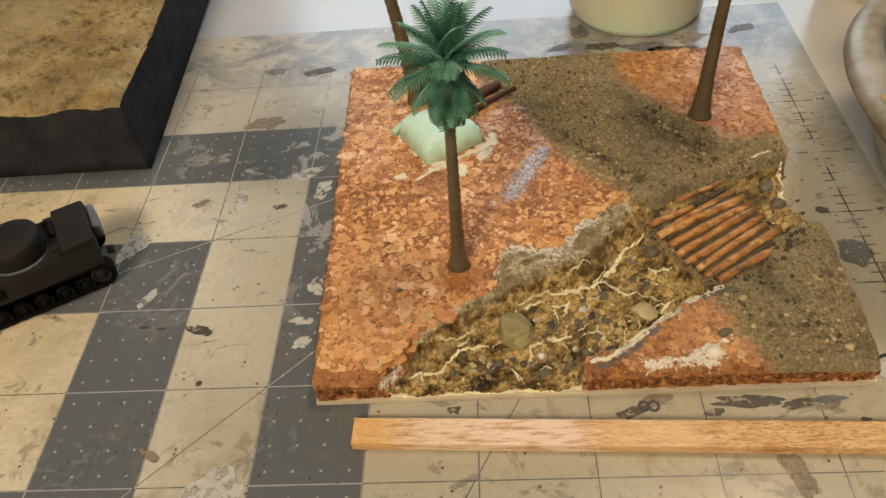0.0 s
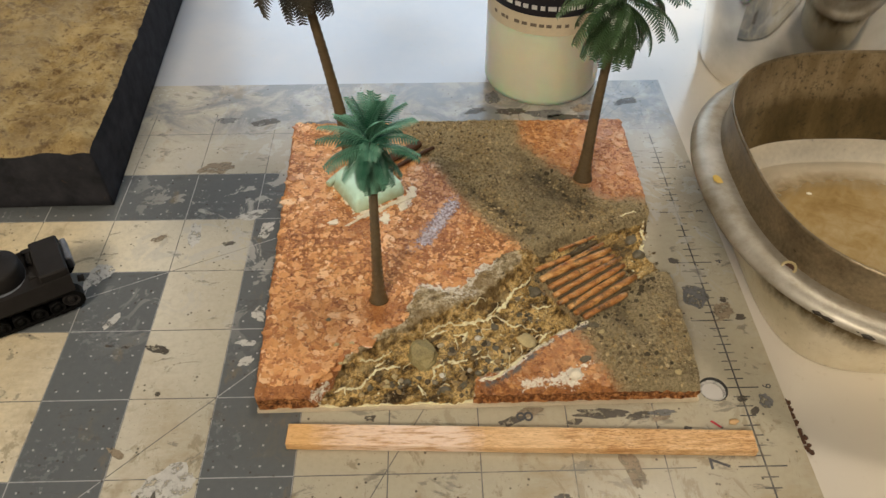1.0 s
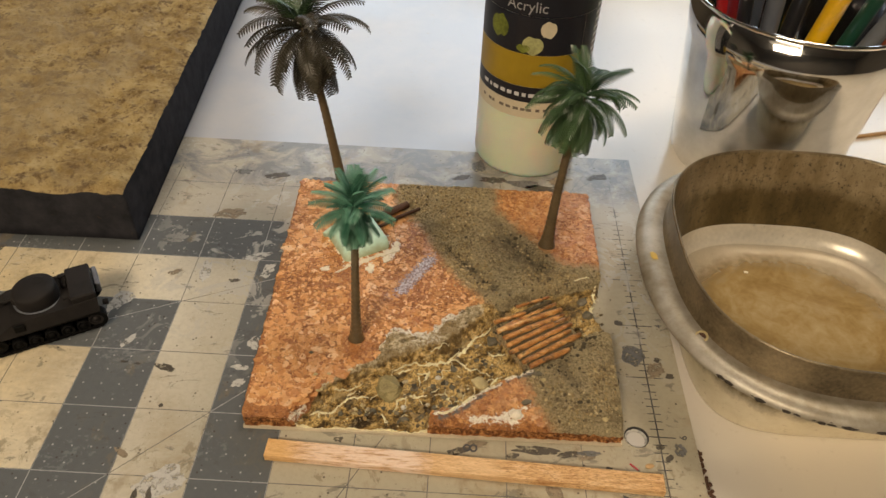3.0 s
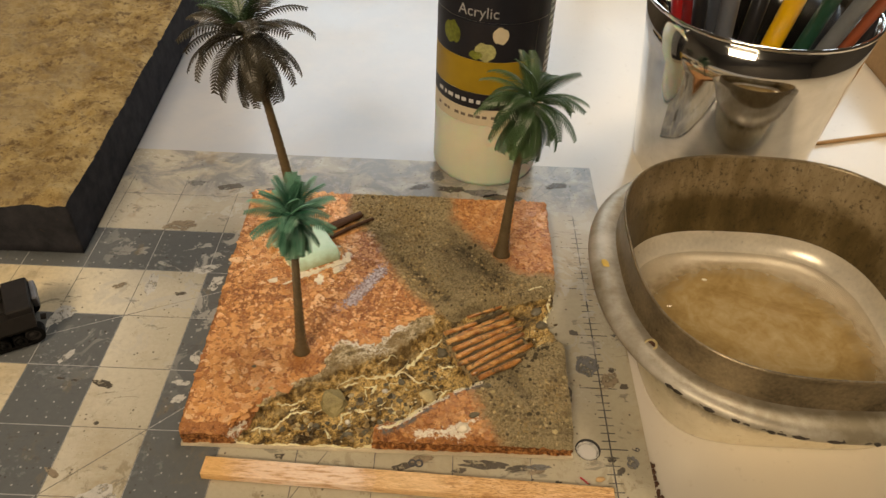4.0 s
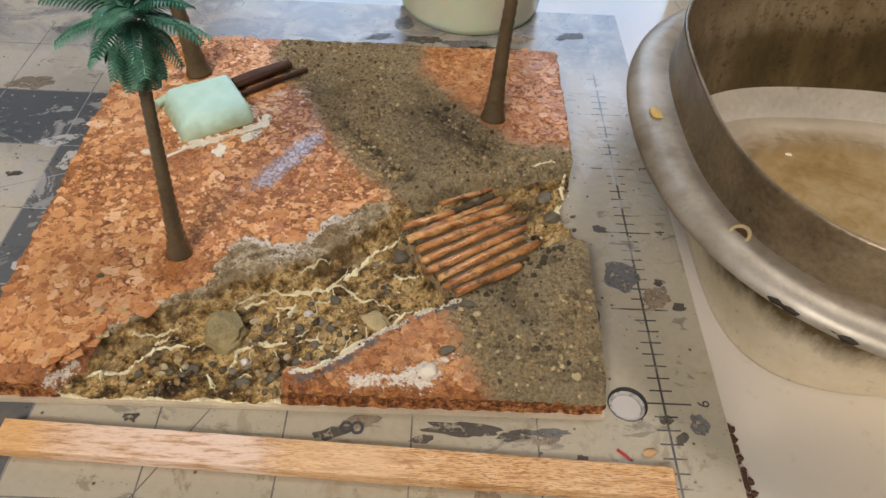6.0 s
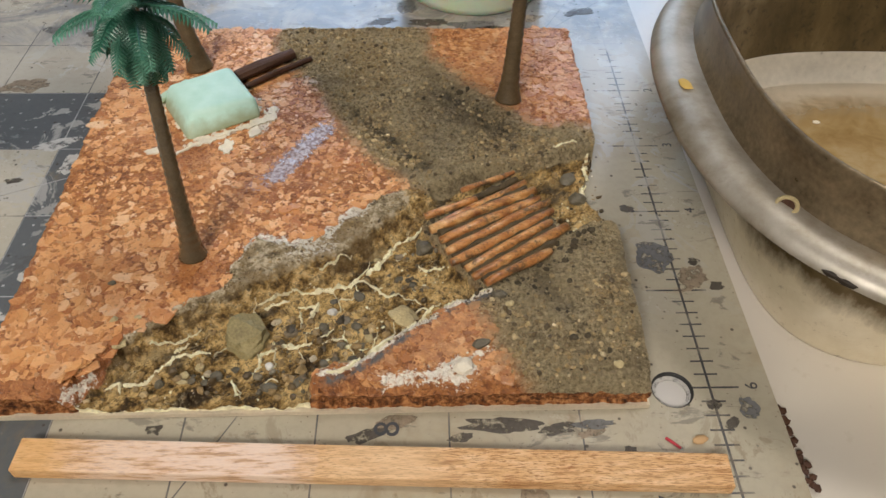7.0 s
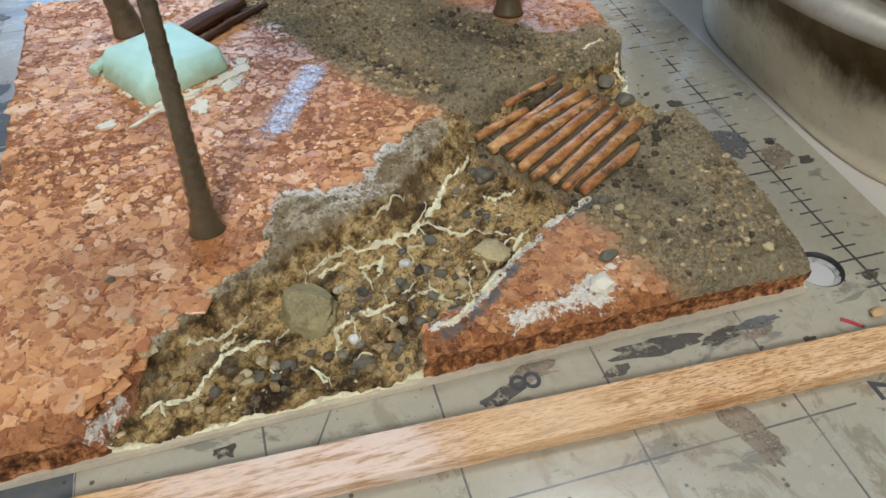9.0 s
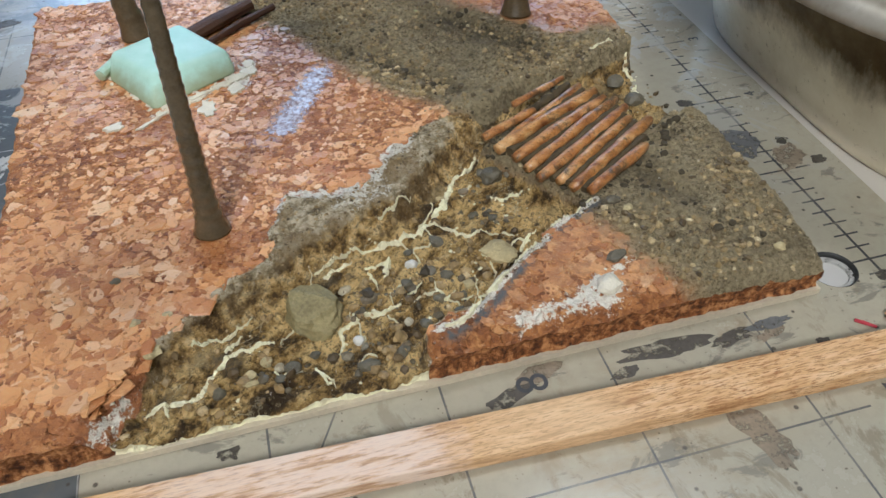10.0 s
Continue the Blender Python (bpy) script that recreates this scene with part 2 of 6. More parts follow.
    face = k.mix(k.math("MULTIPLY", k.math("MULTIPLY", pale, k.math("MULTIPLY", far, east)), 0.75), face, (0.46, 0.45, 0.42))
    grime = k.ramp(k.noise(0.10, 6, 0.7, at=k.stretch(0.7, 1.6, 1.0), warp=0.8), (0.595, 0.0), (0.64, 1.0))
    face = k.mix(k.math("MULTIPLY", grime, 0.5), face, (0.10, 0.10, 0.095))
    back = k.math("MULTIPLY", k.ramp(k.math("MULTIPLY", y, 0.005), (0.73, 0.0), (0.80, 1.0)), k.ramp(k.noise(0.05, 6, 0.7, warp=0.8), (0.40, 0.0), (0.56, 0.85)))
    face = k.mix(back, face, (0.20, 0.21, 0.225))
    rust = k.ramp(k.noise(0.06, 5, 0.6, at=k.stretch(1.3, 0.8, 1.0, 40)), (0.60, 0.0), (0.68, 1.0))
    face = k.mix(k.math("MULTIPLY", rust, 0.4), face, (0.26, 0.19, 0.11))
    smudge = k.ramp(k.noise(0.085, 7, 0.72, at=k.stretch(1.0, 0.7, 1.0, 25), warp=0.5), (0.555, 0.0), (0.60, 1.0))
    near_y = k.ramp(k.math("MULTIPLY_ADD", y, -0.01, 0.6), (0.30, 0.0), (0.50, 1.0))
    face = k.mix(k.math("MULTIPLY", k.math("MULTIPLY", smudge, near_y), k.math("MULTIPLY_ADD", grey, -0.4, 0.55)), face, (0.22, 0.18, 0.115))
    tiny = k.math("MULTIPLY", k.ramp(k.cells(0.75), (0.07, 1.0), (0.13, 0.0)), k.ramp(k.noise(0.07, 3), (0.48, 0.0), (0.55, 1.0)))
    face = k.mix(k.math("MULTIPLY", tiny, 0.75), face, (0.12, 0.095, 0.065))
    specks = k.ramp(k.cells(0.33), (0.09, 1.0), (0.15, 0.0))
    specks = k.math("MULTIPLY", specks, k.ramp(k.noise(0.09, 2), (0.46, 0.0), (0.52, 1.0)))
    face = k.mix(k.math("MULTIPLY", specks, 0.85), face, (0.07, 0.06, 0.05))
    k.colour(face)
    k.rough(k.ramp(k.math("ADD", k.math("MULTIPLY", fine, 0.5), k.math("MULTIPLY", worn, 0.5)), (0.3, 0.13), (0.7, 0.33)))
    k.bump(k.math("ADD", fine, k.math("MULTIPLY", grime, 0.6)), 0.2, 0.08)
    return k.m


def ground_material():
    """Pressed cork, gritty road earth and stream crust, blended by the masks that the ground carries."""
    k = Mat("cork_and_earth", 0.62, 0.0, 0.45)
    warp = k.node("ShaderNodeVectorMath")
    warp.operation = "ADD"
    wn = k.node("ShaderNodeTexNoise")
    k.link(k.p, wn.inputs["Vector"])
    wn.inputs["Scale"].default_value, wn.inputs["Detail"].default_value = 0.45, 6.0
    sc = k.node("ShaderNodeVectorMath")
    sc.operation = "SCALE"
    k.link(wn.outputs["Color"], sc.inputs[0])
    sc.inputs["Scale"].default_value = 3.4
    k.link(k.p, warp.inputs[0])
    k.link(sc.outputs[0], warp.inputs[1])
    at = warp.outputs[0]
    one = k.node("ShaderNodeTexVoronoi")
    k.link(at, one.inputs["Vector"])
    one.inputs["Scale"].default_value = 0.34
    two = k.node("ShaderNodeTexVoronoi")
    k.link(at, two.inputs["Vector"])
    two.inputs["Scale"].default_value = 0.85
    three = k.node("ShaderNodeTexVoronoi")
    k.link(at, three.inputs["Vector"])
    three.inputs["Scale"].default_value = 1.9
    edge1 = k.cells(0.34, "DISTANCE_TO_EDGE", at)
    edge2 = k.cells(0.85, "DISTANCE_TO_EDGE", at)
    pick = k.ramp(k.noise(0.13, 4, 0.6), (0.46, 0.0), (0.54, 1.0))
    rnd = k.mix(pick, one.outputs["Color"], two.outputs["Color"])
    rnd = k.mix(k.ramp(k.noise(0.5, 4, 0.6), (0.45, 0.12), (0.6, 0.7)), rnd, three.outputs["Color"])
    split = k.node("ShaderNodeSeparateColor")
    k.link(rnd, split.inputs[0])
    edge = k.mix(pick, edge1, edge2)
    chip = k.ramp(split.outputs[0], (0.0, (0.14, 0.045, 0.011)), (0.3, (0.34, 0.125, 0.032)), (0.7, (0.52, 0.225, 0.065)), (1.0, (0.66, 0.34, 0.125)))
    red = k.ramp(k.noise(0.03, 3), (0.46, 0.0), (0.60, 1.0))
    chip = k.mix(k.math("MULTIPLY", red, 0.38), chip, (0.40, 0.15, 0.07), "MIX")
    flake = k.noise(0.9, 6, 0.75, k.stretch(0.55, 1.3, 1.0, 35), 0.8)
    grain = k.noise(1.6, 7, 0.78)
    chip = k.mix(k.ramp(flake, (0.52, 0.0), (0.66, 0.7)), chip, (0.25, 0.105, 0.055))
    chip = k.mix(k.ramp(flake, (0.30, 0.5), (0.44, 0.0)), chip, (0.76, 0.55, 0.38))
    chip = k.mix(k.ramp(grain, (0.54, 0.0), (0.70, 0.75)), chip, (0.15, 0.055, 0.026))
    gap = k.math("MULTIPLY", k.ramp(edge, (0.0, 1.0), (0.05, 0.0)), k.ramp(k.noise(0.7, 4, 0.65), (0.48, 0.0), (0.60, 1.0)))
    cork = k.mix(k.math("MULTIPLY", gap, 0.8), chip, (0.10, 0.032, 0.011))
    pits = k.ramp(k.cells(0.9, at=at), (0.08, 1.0), (0.20, 0.0))
    cork = k.mix(k.math("MULTIPLY", pits, k.ramp(k.noise(0.35, 3), (0.5, 0.0), (0.56, 0.8))), cork, (0.085, 0.028, 0.011))
    # road
    grit = k.noise(1.1, 8, 0.82)
    speck = k.cells(1.5, out="Color")
    sp = k.node("ShaderNodeSeparateColor")
    k.link(speck, sp.inputs[0])
    earth = k.ramp(grit, (0.40, (0.07, 0.053, 0.026)), (0.48, (0.285, 0.226, 0.122)), (0.58, (0.55, 0.455, 0.28)))
    earth = k.mix(k.ramp(sp.outputs[0], (0.86, 0.0), (0.93, 0.65)), earth, (0.38, 0.31, 0.20))
    earth = k.mix(k.math("MULTIPLY", k.ramp(k.noise(0.08, 4), (0.42, 0.0), (0.62, 1.0)), 0.5), earth, (0.37, 0.30, 0.17))
    earth = k.mix(k.ramp(k.noise(0.13, 5, 0.65), (0.52, 0.0), (0.62, 0.45)), earth, (0.095, 0.071, 0.035))
    rutted = k.attr("rut")
    earth = k.mix(k.math("MULTIPLY", rutted, k.ramp(k.noise(0.3, 4), (0.35, 0.3), (0.6, 0.8))), earth, (0.04, 0.031, 0.019))
    # stream crust
    silt = k.ramp(k.noise(0.22, 6, 0.66, k.along(32, 1.7, 0.85)), (0.40, (0.05, 0.027, 0.008)), (0.48, (0.43, 0.268, 0.078)), (0.56, (0.82, 0.59, 0.25)))
    silt = k.mix(k.ramp(grit, (0.505, 0.0), (0.57, 0.8)), silt, (0.06, 0.034, 0.011))
    silt = k.mix(k.ramp(grit, (0.36, 0.6), (0.45, 0.0)), silt, (0.62, 0.50, 0.25))
    silt = k.mix(k.ramp(k.noise(0.09, 4), (0.54, 0.0), (0.66, 0.55)), silt, k.ramp(grit, (0.40, (0.10, 0.08, 0.045)), (0.60, (0.40, 0.33, 0.20))))
    ridge = k.math("ABSOLUTE", k.math("SUBTRACT", k.noise(0.16, 5, 0.6, k.along(34, 1.8, 0.9), 0.4), 0.5))
    silt = k.mix(k.math("MULTIPLY", k.ramp(ridge, (0.003, 0.8), (0.011, 0.0)), k.ramp(k.noise(0.08, 3), (0.48, 0.0), (0.56, 1.0))), silt, (0.74, 0.63, 0.38))
    lump = k.noise(0.42, 6, 0.64)
    wall = k.ramp(lump, (0.38, (0.085, 0.044, 0.012)), (0.47, (0.45, 0.28, 0.085)), (0.56, (0.80, 0.57, 0.245)), (0.64, (0.88, 0.69, 0.36)))
    wall = k.mix(k.ramp(grit, (0.49, 0.0), (0.58, 0.75)), wall, (0.10, 0.06, 0.02))
    wall = k.mix(k.ramp(k.noise(0.14, 5, 0.65, k.along(34, 1.6, 0.9)), (0.50, 0.0), (0.57, 0.75)), wall, (0.10, 0.058, 0.020))
    crest = k.ramp(k.mix(0.5, grit, lump), (0.40, (0.10, 0.07, 0.036)), (0.48, (0.38, 0.30, 0.17)), (0.56, (0.76, 0.66, 0.47)))
    crest = k.mix(k.ramp(k.noise(0.16, 4), (0.50, 0.0), (0.60, 0.65)), crest, (0.31, 0.21, 0.095))
    jag = k.math("MULTIPLY_ADD", k.math("SUBTRACT", k.noise(0.5, 5, 0.7), 0.5), 0.7, k.attr("bank"))
    bank = k.mix(k.ramp(jag, (0.72, 0.0), (0.92, 1.0)), wall, crest)
    silt = k.mix(k.ramp(jag, (0.05, 0.0), (0.22, 1.0)), silt, bank)
    line = k.math("MULTIPLY", k.attr("slate"), k.ramp(k.noise(0.5, 5, 0.7), (0.40, 0.0), (0.55, 1.0)))
    rag = k.math("MULTIPLY", k.math("SUBTRACT", k.noise(0.6, 5, 0.7), 0.5), 0.9)
    road_m = k.ramp(k.math("ADD", k.attr("road"), k.math("MULTIPLY", rag, 0.55)), (0.05, 0.0), (0.45, 0.8), (0.75, 1.0))
    stream_m = k.ramp(k.math("ADD", k.attr("stream"), rag), (0.42, 0.0), (0.58, 1.0))
    crumb = k.math("MULTIPLY", k.math("SUBTRACT", k.noise(0.7, 7, 0.8), 0.5), 3.6)
    white_m = k.ramp(k.math("ADD", k.math("MULTIPLY", k.attr("white"), 0.85), crumb), (0.56, 0.0), (0.72, 1.0))
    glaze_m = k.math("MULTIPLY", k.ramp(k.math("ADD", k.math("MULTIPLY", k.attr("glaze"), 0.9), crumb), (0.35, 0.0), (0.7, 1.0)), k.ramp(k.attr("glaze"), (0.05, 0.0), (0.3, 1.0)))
    face = k.mix(road_m, cork, earth)
    face = k.mix(stream_m, face, silt)
    # window sheen on the varnish, painted in as a pale pinkish colour
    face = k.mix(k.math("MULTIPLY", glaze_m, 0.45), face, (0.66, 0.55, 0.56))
    face = k.mix(line, face, (0.13, 0.135, 0.14))
    face = k.mix(k.math("MULTIPLY", white_m, 0.95), face, k.ramp(grain, (0.46, (0.95, 0.91, 0.81)), (0.66, (0.66, 0.58, 0.46))))
    k.colour(face)
    soil = k.math("MAXIMUM", road_m, stream_m)
    k.rough(k.math("ADD", k.math("MULTIPLY_ADD", soil, 0.22, 0.50), k.math("MULTIPLY", glaze_m, -0.34)))
    hc = k.math("ADD", k.math("MULTIPLY", split.outputs[1], 0.35), k.math("SUBTRACT", k.math("MULTIPLY", grain, 0.5), k.math("MULTIPLY", gap, 0.7)))
    hs = k.math("ADD", k.math("MULTIPLY", grit, 1.7), k.math("MULTIPLY", sp.outputs[0], 0.35))
    h = k.node("ShaderNodeMix")
    k.link(soil, h.inputs[0])
    k.link(hc, h.inputs[2])
    k.link(hs, h.inputs[3])
    k.bump(h.outputs[0], 0.9, 0.55)
    return k.m


def chip_material(name="cork_chip", shade=1.0):
    """Single cork chips, each with its own tone and a shredded grain."""
    k = Mat(name, 0.38, 0.0, 0.6, 0.2)
    r = k.math("FRACT", k.math("MULTIPLY", k.math("ADD", k.island(), k.chance()), 7.13))
    c = k.ramp(r, (0.0, (0.42, 0.145, 0.036)), (0.15, (0.62, 0.268, 0.08)), (0.5, (0.77, 0.385, 0.14)), (0.85, (0.86, 0.485, 0.21)), (1.0, (0.93, 0.65, 0.38)))
    red = k.ramp(k.noise(0.028, 3), (0.46, 0.0), (0.62, 0.40))
    c = k.mix(red, c, (0.44, 0.165, 0.062))
    # the small corner beside the stream took a deeper orange stain
    x, y, _ = k.xyz()
    corner = k.math("MULTIPLY", k.ramp(k.math("MULTIPLY", x, 0.01), (0.48, 0.0), (0.54, 1.0)), k.ramp(k.math("MULTIPLY", y, 0.01), (0.50, 1.0), (0.56, 0.0)))
    c = k.mix(k.math("MULTIPLY", corner, k.ramp(k.noise(0.5, 6, 0.7), (0.42, 0.25), (0.58, 0.85))), c, (0.40, 0.175, 0.065))
    far_corner = k.math("MULTIPLY", k.ramp(k.math("MULTIPLY", x, 0.01), (0.62, 0.0), (0.70, 1.0)), k.ramp(k.math("MULTIPLY", y, 0.005), (0.44, 0.0), (0.50, 1.0)))
    c = k.mix(k.math("MULTIPLY", far_corner, k.ramp(k.noise(0.12, 5, 0.65), (0.40, 0.75), (0.60, 0.35))), c, (0.40, 0.17, 0.06))
    # orange stain in front of the short palm, and a deep orange patch before the foam block
    for px, py, size in ((23.0, 50.5, 0.125), (14.0, 88.0, 0.12)):
        dx, dy = k.math("SUBTRACT", x, px), k.math("SUBTRACT", y, py)
        d = k.math("SQRT", k.math("ADD", k.math("MULTIPLY", dx, dx), k.math("MULTIPLY", dy, dy)))
        wet = k.ramp(k.math("ADD", k.math("MULTIPLY", d, size), k.math("MULTIPLY", k.math("SUBTRACT", k.noise(0.3, 4), 0.5), 0.9)), (0.35, 0.85), (0.95, 0.0))
        c = k.mix(wet, c, (0.38, 0.135, 0.025))
    g = k.noise(1.3, 7, 0.75, k.stretch(0.6, 1.4, 1.0, 30), 0.6)
    c = k.mix(k.ramp(g, (0.54, 0.0), (0.70, 0.42)), c, (0.26, 0.10, 0.042))
    c = k.mix(k.ramp(g, (0.30, 0.35), (0.42, 0.0)), c, (0.80, 0.56, 0.31))
    f = k.noise(0.42, 8, 0.82)
    c = k.mix(k.ramp(f, (0.58, 0.0), (0.63, 0.5)), c, (0.24, 0.085, 0.024))
    c = k.mix(k.ramp(f, (0.41, 0.5), (0.46, 0.0)), c, (0.74, 0.45, 0.205))
    # road dust blown over the chips
    dust = k.math("ADD", k.attr("dust"), k.math("MULTIPLY", k.math("SUBTRACT", k.noise(0.5, 5, 0.7), 0.5), 0.5))
    c = k.mix(k.ramp(dust, (0.06, 0.0), (0.55, 0.92)), c, (0.27, 0.215, 0.115))
    if shade < 1.0:
        c = k.mix(1.0, c, (shade, shade * 0.85, shade * 0.7), "MULTIPLY")
    k.colour(c).bump(g, 0.6, 0.3)
    return k.m


def cork_edge_material():
    k = Mat("cut_cork_edge", 0.8)
    n = k.noise(0.7, 6, 0.7)
    c = k.ramp(n, (0.36, (0.05, 0.016, 0.005)), (0.5, (0.26, 0.095, 0.025)), (0.62, (0.58, 0.28, 0.10)))
    c = k.mix(k.ramp(k.cells(0.5), (0.12, 0.8), (0.3, 0.0)), c, (0.06, 0.018, 0.006))
    k.colour(c).bump(n, 0.9, 0.5)
    return k.m


def wood_material(name, pale, mid, dark, angle, scale=0.25):
    k = Mat(name, 0.6)
    at = k.stretch(0.16, 1.3, 1.3, angle)
    g = k.noise(scale * 3, 6, 0.65, at)
    f = k.noise(scale * 14, 4, 0.6, at)
    c = k.ramp(g, (0.30, dark), (0.48, mid), (0.68, pale))
    c = k.mix(k.ramp(f, (0.52, 0.0), (0.60, 0.95)), c, dark)
    c = k.mix(k.ramp(k.noise(0.025, 2), (0.45, 0.0), (0.62, 0.5)), c, pale)
    # a bleached stretch that ends sharply, and an amber end
    along = k.math("MULTIPLY_ADD", k.xyz()[0], 0.01, k.math("MULTIPLY", k.math("SUBTRACT", k.noise(0.3, 3), 0.5), 0.07))
    bleached = k.ramp(along, (0.02, 0.0), (0.14, 0.55), (0.28, 0.85), (0.465, 0.8), (0.52, 0.0))
    c = k.mix(k.math("MULTIPLY", bleached, k.ramp(g, (0.40, 0.25), (0.52, 1.0))), c, (0.90, 0.72, 0.60))
    c = k.mix(k.ramp(along, (0.03, 0.6), (0.09, 0.0)), c, (0.80, 0.47, 0.18))
    k.colour(c).bump(k.math("ADD", g, f), 0.35, 0.12)
    return k.m


def log_material():
    k = Mat("stained_twig", 0.3, 0.0, 0.5, 0.5)
    n = k.noise(0.5, 5, 0.6, k.stretch(0.4, 1.0, 1.0, -32))
    f = k.noise(2.0, 5, 0.65)
    c = k.ramp(n, (0.3, (0.17, 0.055, 0.014)), (0.5, (0.58, 0.28, 0.08)), (0.70, (0.88, 0.58, 0.26)))
    c = k.mix(k.math("MULTIPLY", k.chance(), 0.5), c, (0.40, 0.13, 0.035))
    c = k.mix(k.ramp(f, (0.56, 0.0), (0.66, 0.8)), c, (0.07, 0.038, 0.016))
    c = k.mix(k.ramp(k.noise(0.22, 6, 0.75), (0.54, 0.0), (0.62, 0.85)), c, (0.085, 0.055, 0.026))
    k.colour(c).bump(k.math("ADD", n, f), 0.7, 0.3)
    return k.m


def stone_material(name, island=False, tint=(1.0, 1.0, 1.0)):
    k = Mat(name, 0.5, 0.0, 0.5)
    r = k.island() if island else k.chance()
    if island:
        base = k.ramp(r, (0.0, (0.06, 0.044, 0.025)), (0.22, (0.20, 0.155, 0.09)), (0.42, (0.34, 0.26, 0.14)), (0.62, (0.27, 0.22, 0.135)), (0.88, (0.42, 0.335, 0.195)), (0.97, (0.54, 0.45, 0.29)), (1.0, (0.64, 0.57, 0.42)))
    else:
        base = k.ramp(r, (0.0, (0.10, 0.098, 0.09)), (0.15, (0.20, 0.175, 0.13)), (0.3, (0.15, 0.145, 0.125)), (0.5, (0.33, 0.25, 0.145)), (0.68, (0.26, 0.20, 0.135)), (0.84, (0.46, 0.385, 0.245)), (1.0, (0.58, 0.52, 0.39)))
    base = k.mix(1.0, base, tint, "MULTIPLY")
    n = k.noise(0.9, 6, 0.65)
    c = k.mix(k.ramp(n, (0.4, 0.0), (0.7, 0.6)), base, (0.08, 0.058, 0.03))
    k.colour(c).bump(n, 0.5, 0.25)
    return k.m


def frond_material(name, dark, light):
    k = Mat(name, 0.36, 0.0, 0.5)
    n = k.noise(0.25, 4)
    c = k.ramp(k.math("ADD", k.math("MULTIPLY", n, 0.6), k.math("MULTIPLY", k.chance(), 0.4)), (0.25, dark), (0.75, light))
    k.colour(c).bump(k.noise(1.5, 3), 0.25, 0.1)
    return k.m


def mint_material():
    """Mint foam that turns yellow-olive, with an uneven edge, towards its foot."""
    k = Mat("mint_green_foam", 0.5, 0.0, 0.5)
    a, b = k.noise(0.2, 5, 0.6), k.noise(1.6, 5, 0.65)
    c = k.ramp(a, (0.35, (0.52, 0.80, 0.68)), (0.65, (0.62, 0.88, 0.78)))
    foot = k.math("ADD", k.xyz()[2], k.math("MULTIPLY", k.math("SUBTRACT", a, 0.5), 5.0))
    c = k.mix(k.ramp(k.math("MULTIPLY", foot, 0.05), (0.47, 0.85), (0.61, 0.0)), c, (0.38, 0.42, 0.24))
    c = k.mix(k.ramp(b, (0.60, 0.0), (0.78, 0.25)), c, (0.30, 0.42, 0.28))
    k.colour(c).bump(b, 0.35, 0.2)
    return k.m


def terrain_material():
    k = Mat("sandy_terrain_paint", 0.8)
    a, b = k.noise(0.07, 6, 0.65), k.noise(0.6, 6, 0.7)
    c = k.ramp(a, (0.36, (0.19, 0.12, 0.04)), (0.5, (0.32, 0.225, 0.09)), (0.62, (0.45, 0.335, 0.155)))
    c = k.mix(k.ramp(k.noise(0.13, 7, 0.75), (0.53, 0.0), (0.60, 0.85)), c, (0.095, 0.05, 0.016))
    c = k.mix(k.ramp(k.noise(0.30, 6, 0.7), (0.58, 0.0), (0.64, 0.8)), c, (0.075, 0.038, 0.012))
    c = k.mix(k.ramp(b, (0.54, 0.0), (0.66, 0.5)), c, (0.12, 0.066, 0.022))
    c = k.mix(k.ramp(b, (0.36, 0.4), (0.46, 0.0)), c, (0.44, 0.34, 0.18))
    c = k.mix(k.ramp(k.noise(0.022, 3, at=k.stretch(1.0, 0.35, 1.0)), (0.48, 0.0), (0.62, 0.5)), c, (0.31, 0.24, 0.135))
    k.colour(c).bump(k.math("ADD", a, b), 0.8, 0.9)
    return k.m


def black_side_material():
    k = Mat("black_painted_side", 0.75, 0.0, 0.08)
    n = k.noise(0.12, 6, 0.65)
    z = k.xyz()[2]
    low = k.ramp(k.math("ADD", k.noise(0.10, 5, 0.7), k.math("MULTIPLY", z, -0.004)), (0.58, 0.0), (0.66, 0.5))
    # brown scuffs on the near side only
    low = k.math("MULTIPLY", low, k.ramp(k.math("MULTIPLY", k.xyz()[1], 0.001), (0.1125, 1.0), (0.1145, 0.0)))
    c = k.mix(low, k.ramp(n, (0.3, (0.016, 0.016, 0.019)), (0.7, (0.038, 0.038, 0.044))), (0.13, 0.085, 0.036))
    k.colour(c).bump(n, 0.4, 0.4)
    return k.m


def tin_material():
    """Dull, stained metal of the water dish."""
    k = Mat("stained_dish_metal", 0.4, 0.4, 0.5)
    a, b = k.noise(0.05, 6, 0.65), k.noise(0.45, 5, 0.65)
    z = k.xyz()[2]
    c = k.ramp(a, (0.36, (0.24, 0.205, 0.145)), (0.5, (0.38, 0.345, 0.28)), (0.66, (0.53, 0.50, 0.44)))
    c = k.mix(k.ramp(b, (0.56, 0.0), (0.74, 0.4)), c, (0.26, 0.21, 0.14))
    k.colour(c)
    k.rough(k.ramp(k.math("ADD", k.math("MULTIPLY", a, 0.5), k.math("MULTIPLY", b, 0.5)), (0.3, 0.36), (0.7, 0.54)))
    k.bump(b, 0.15, 0.08)
    return k.m


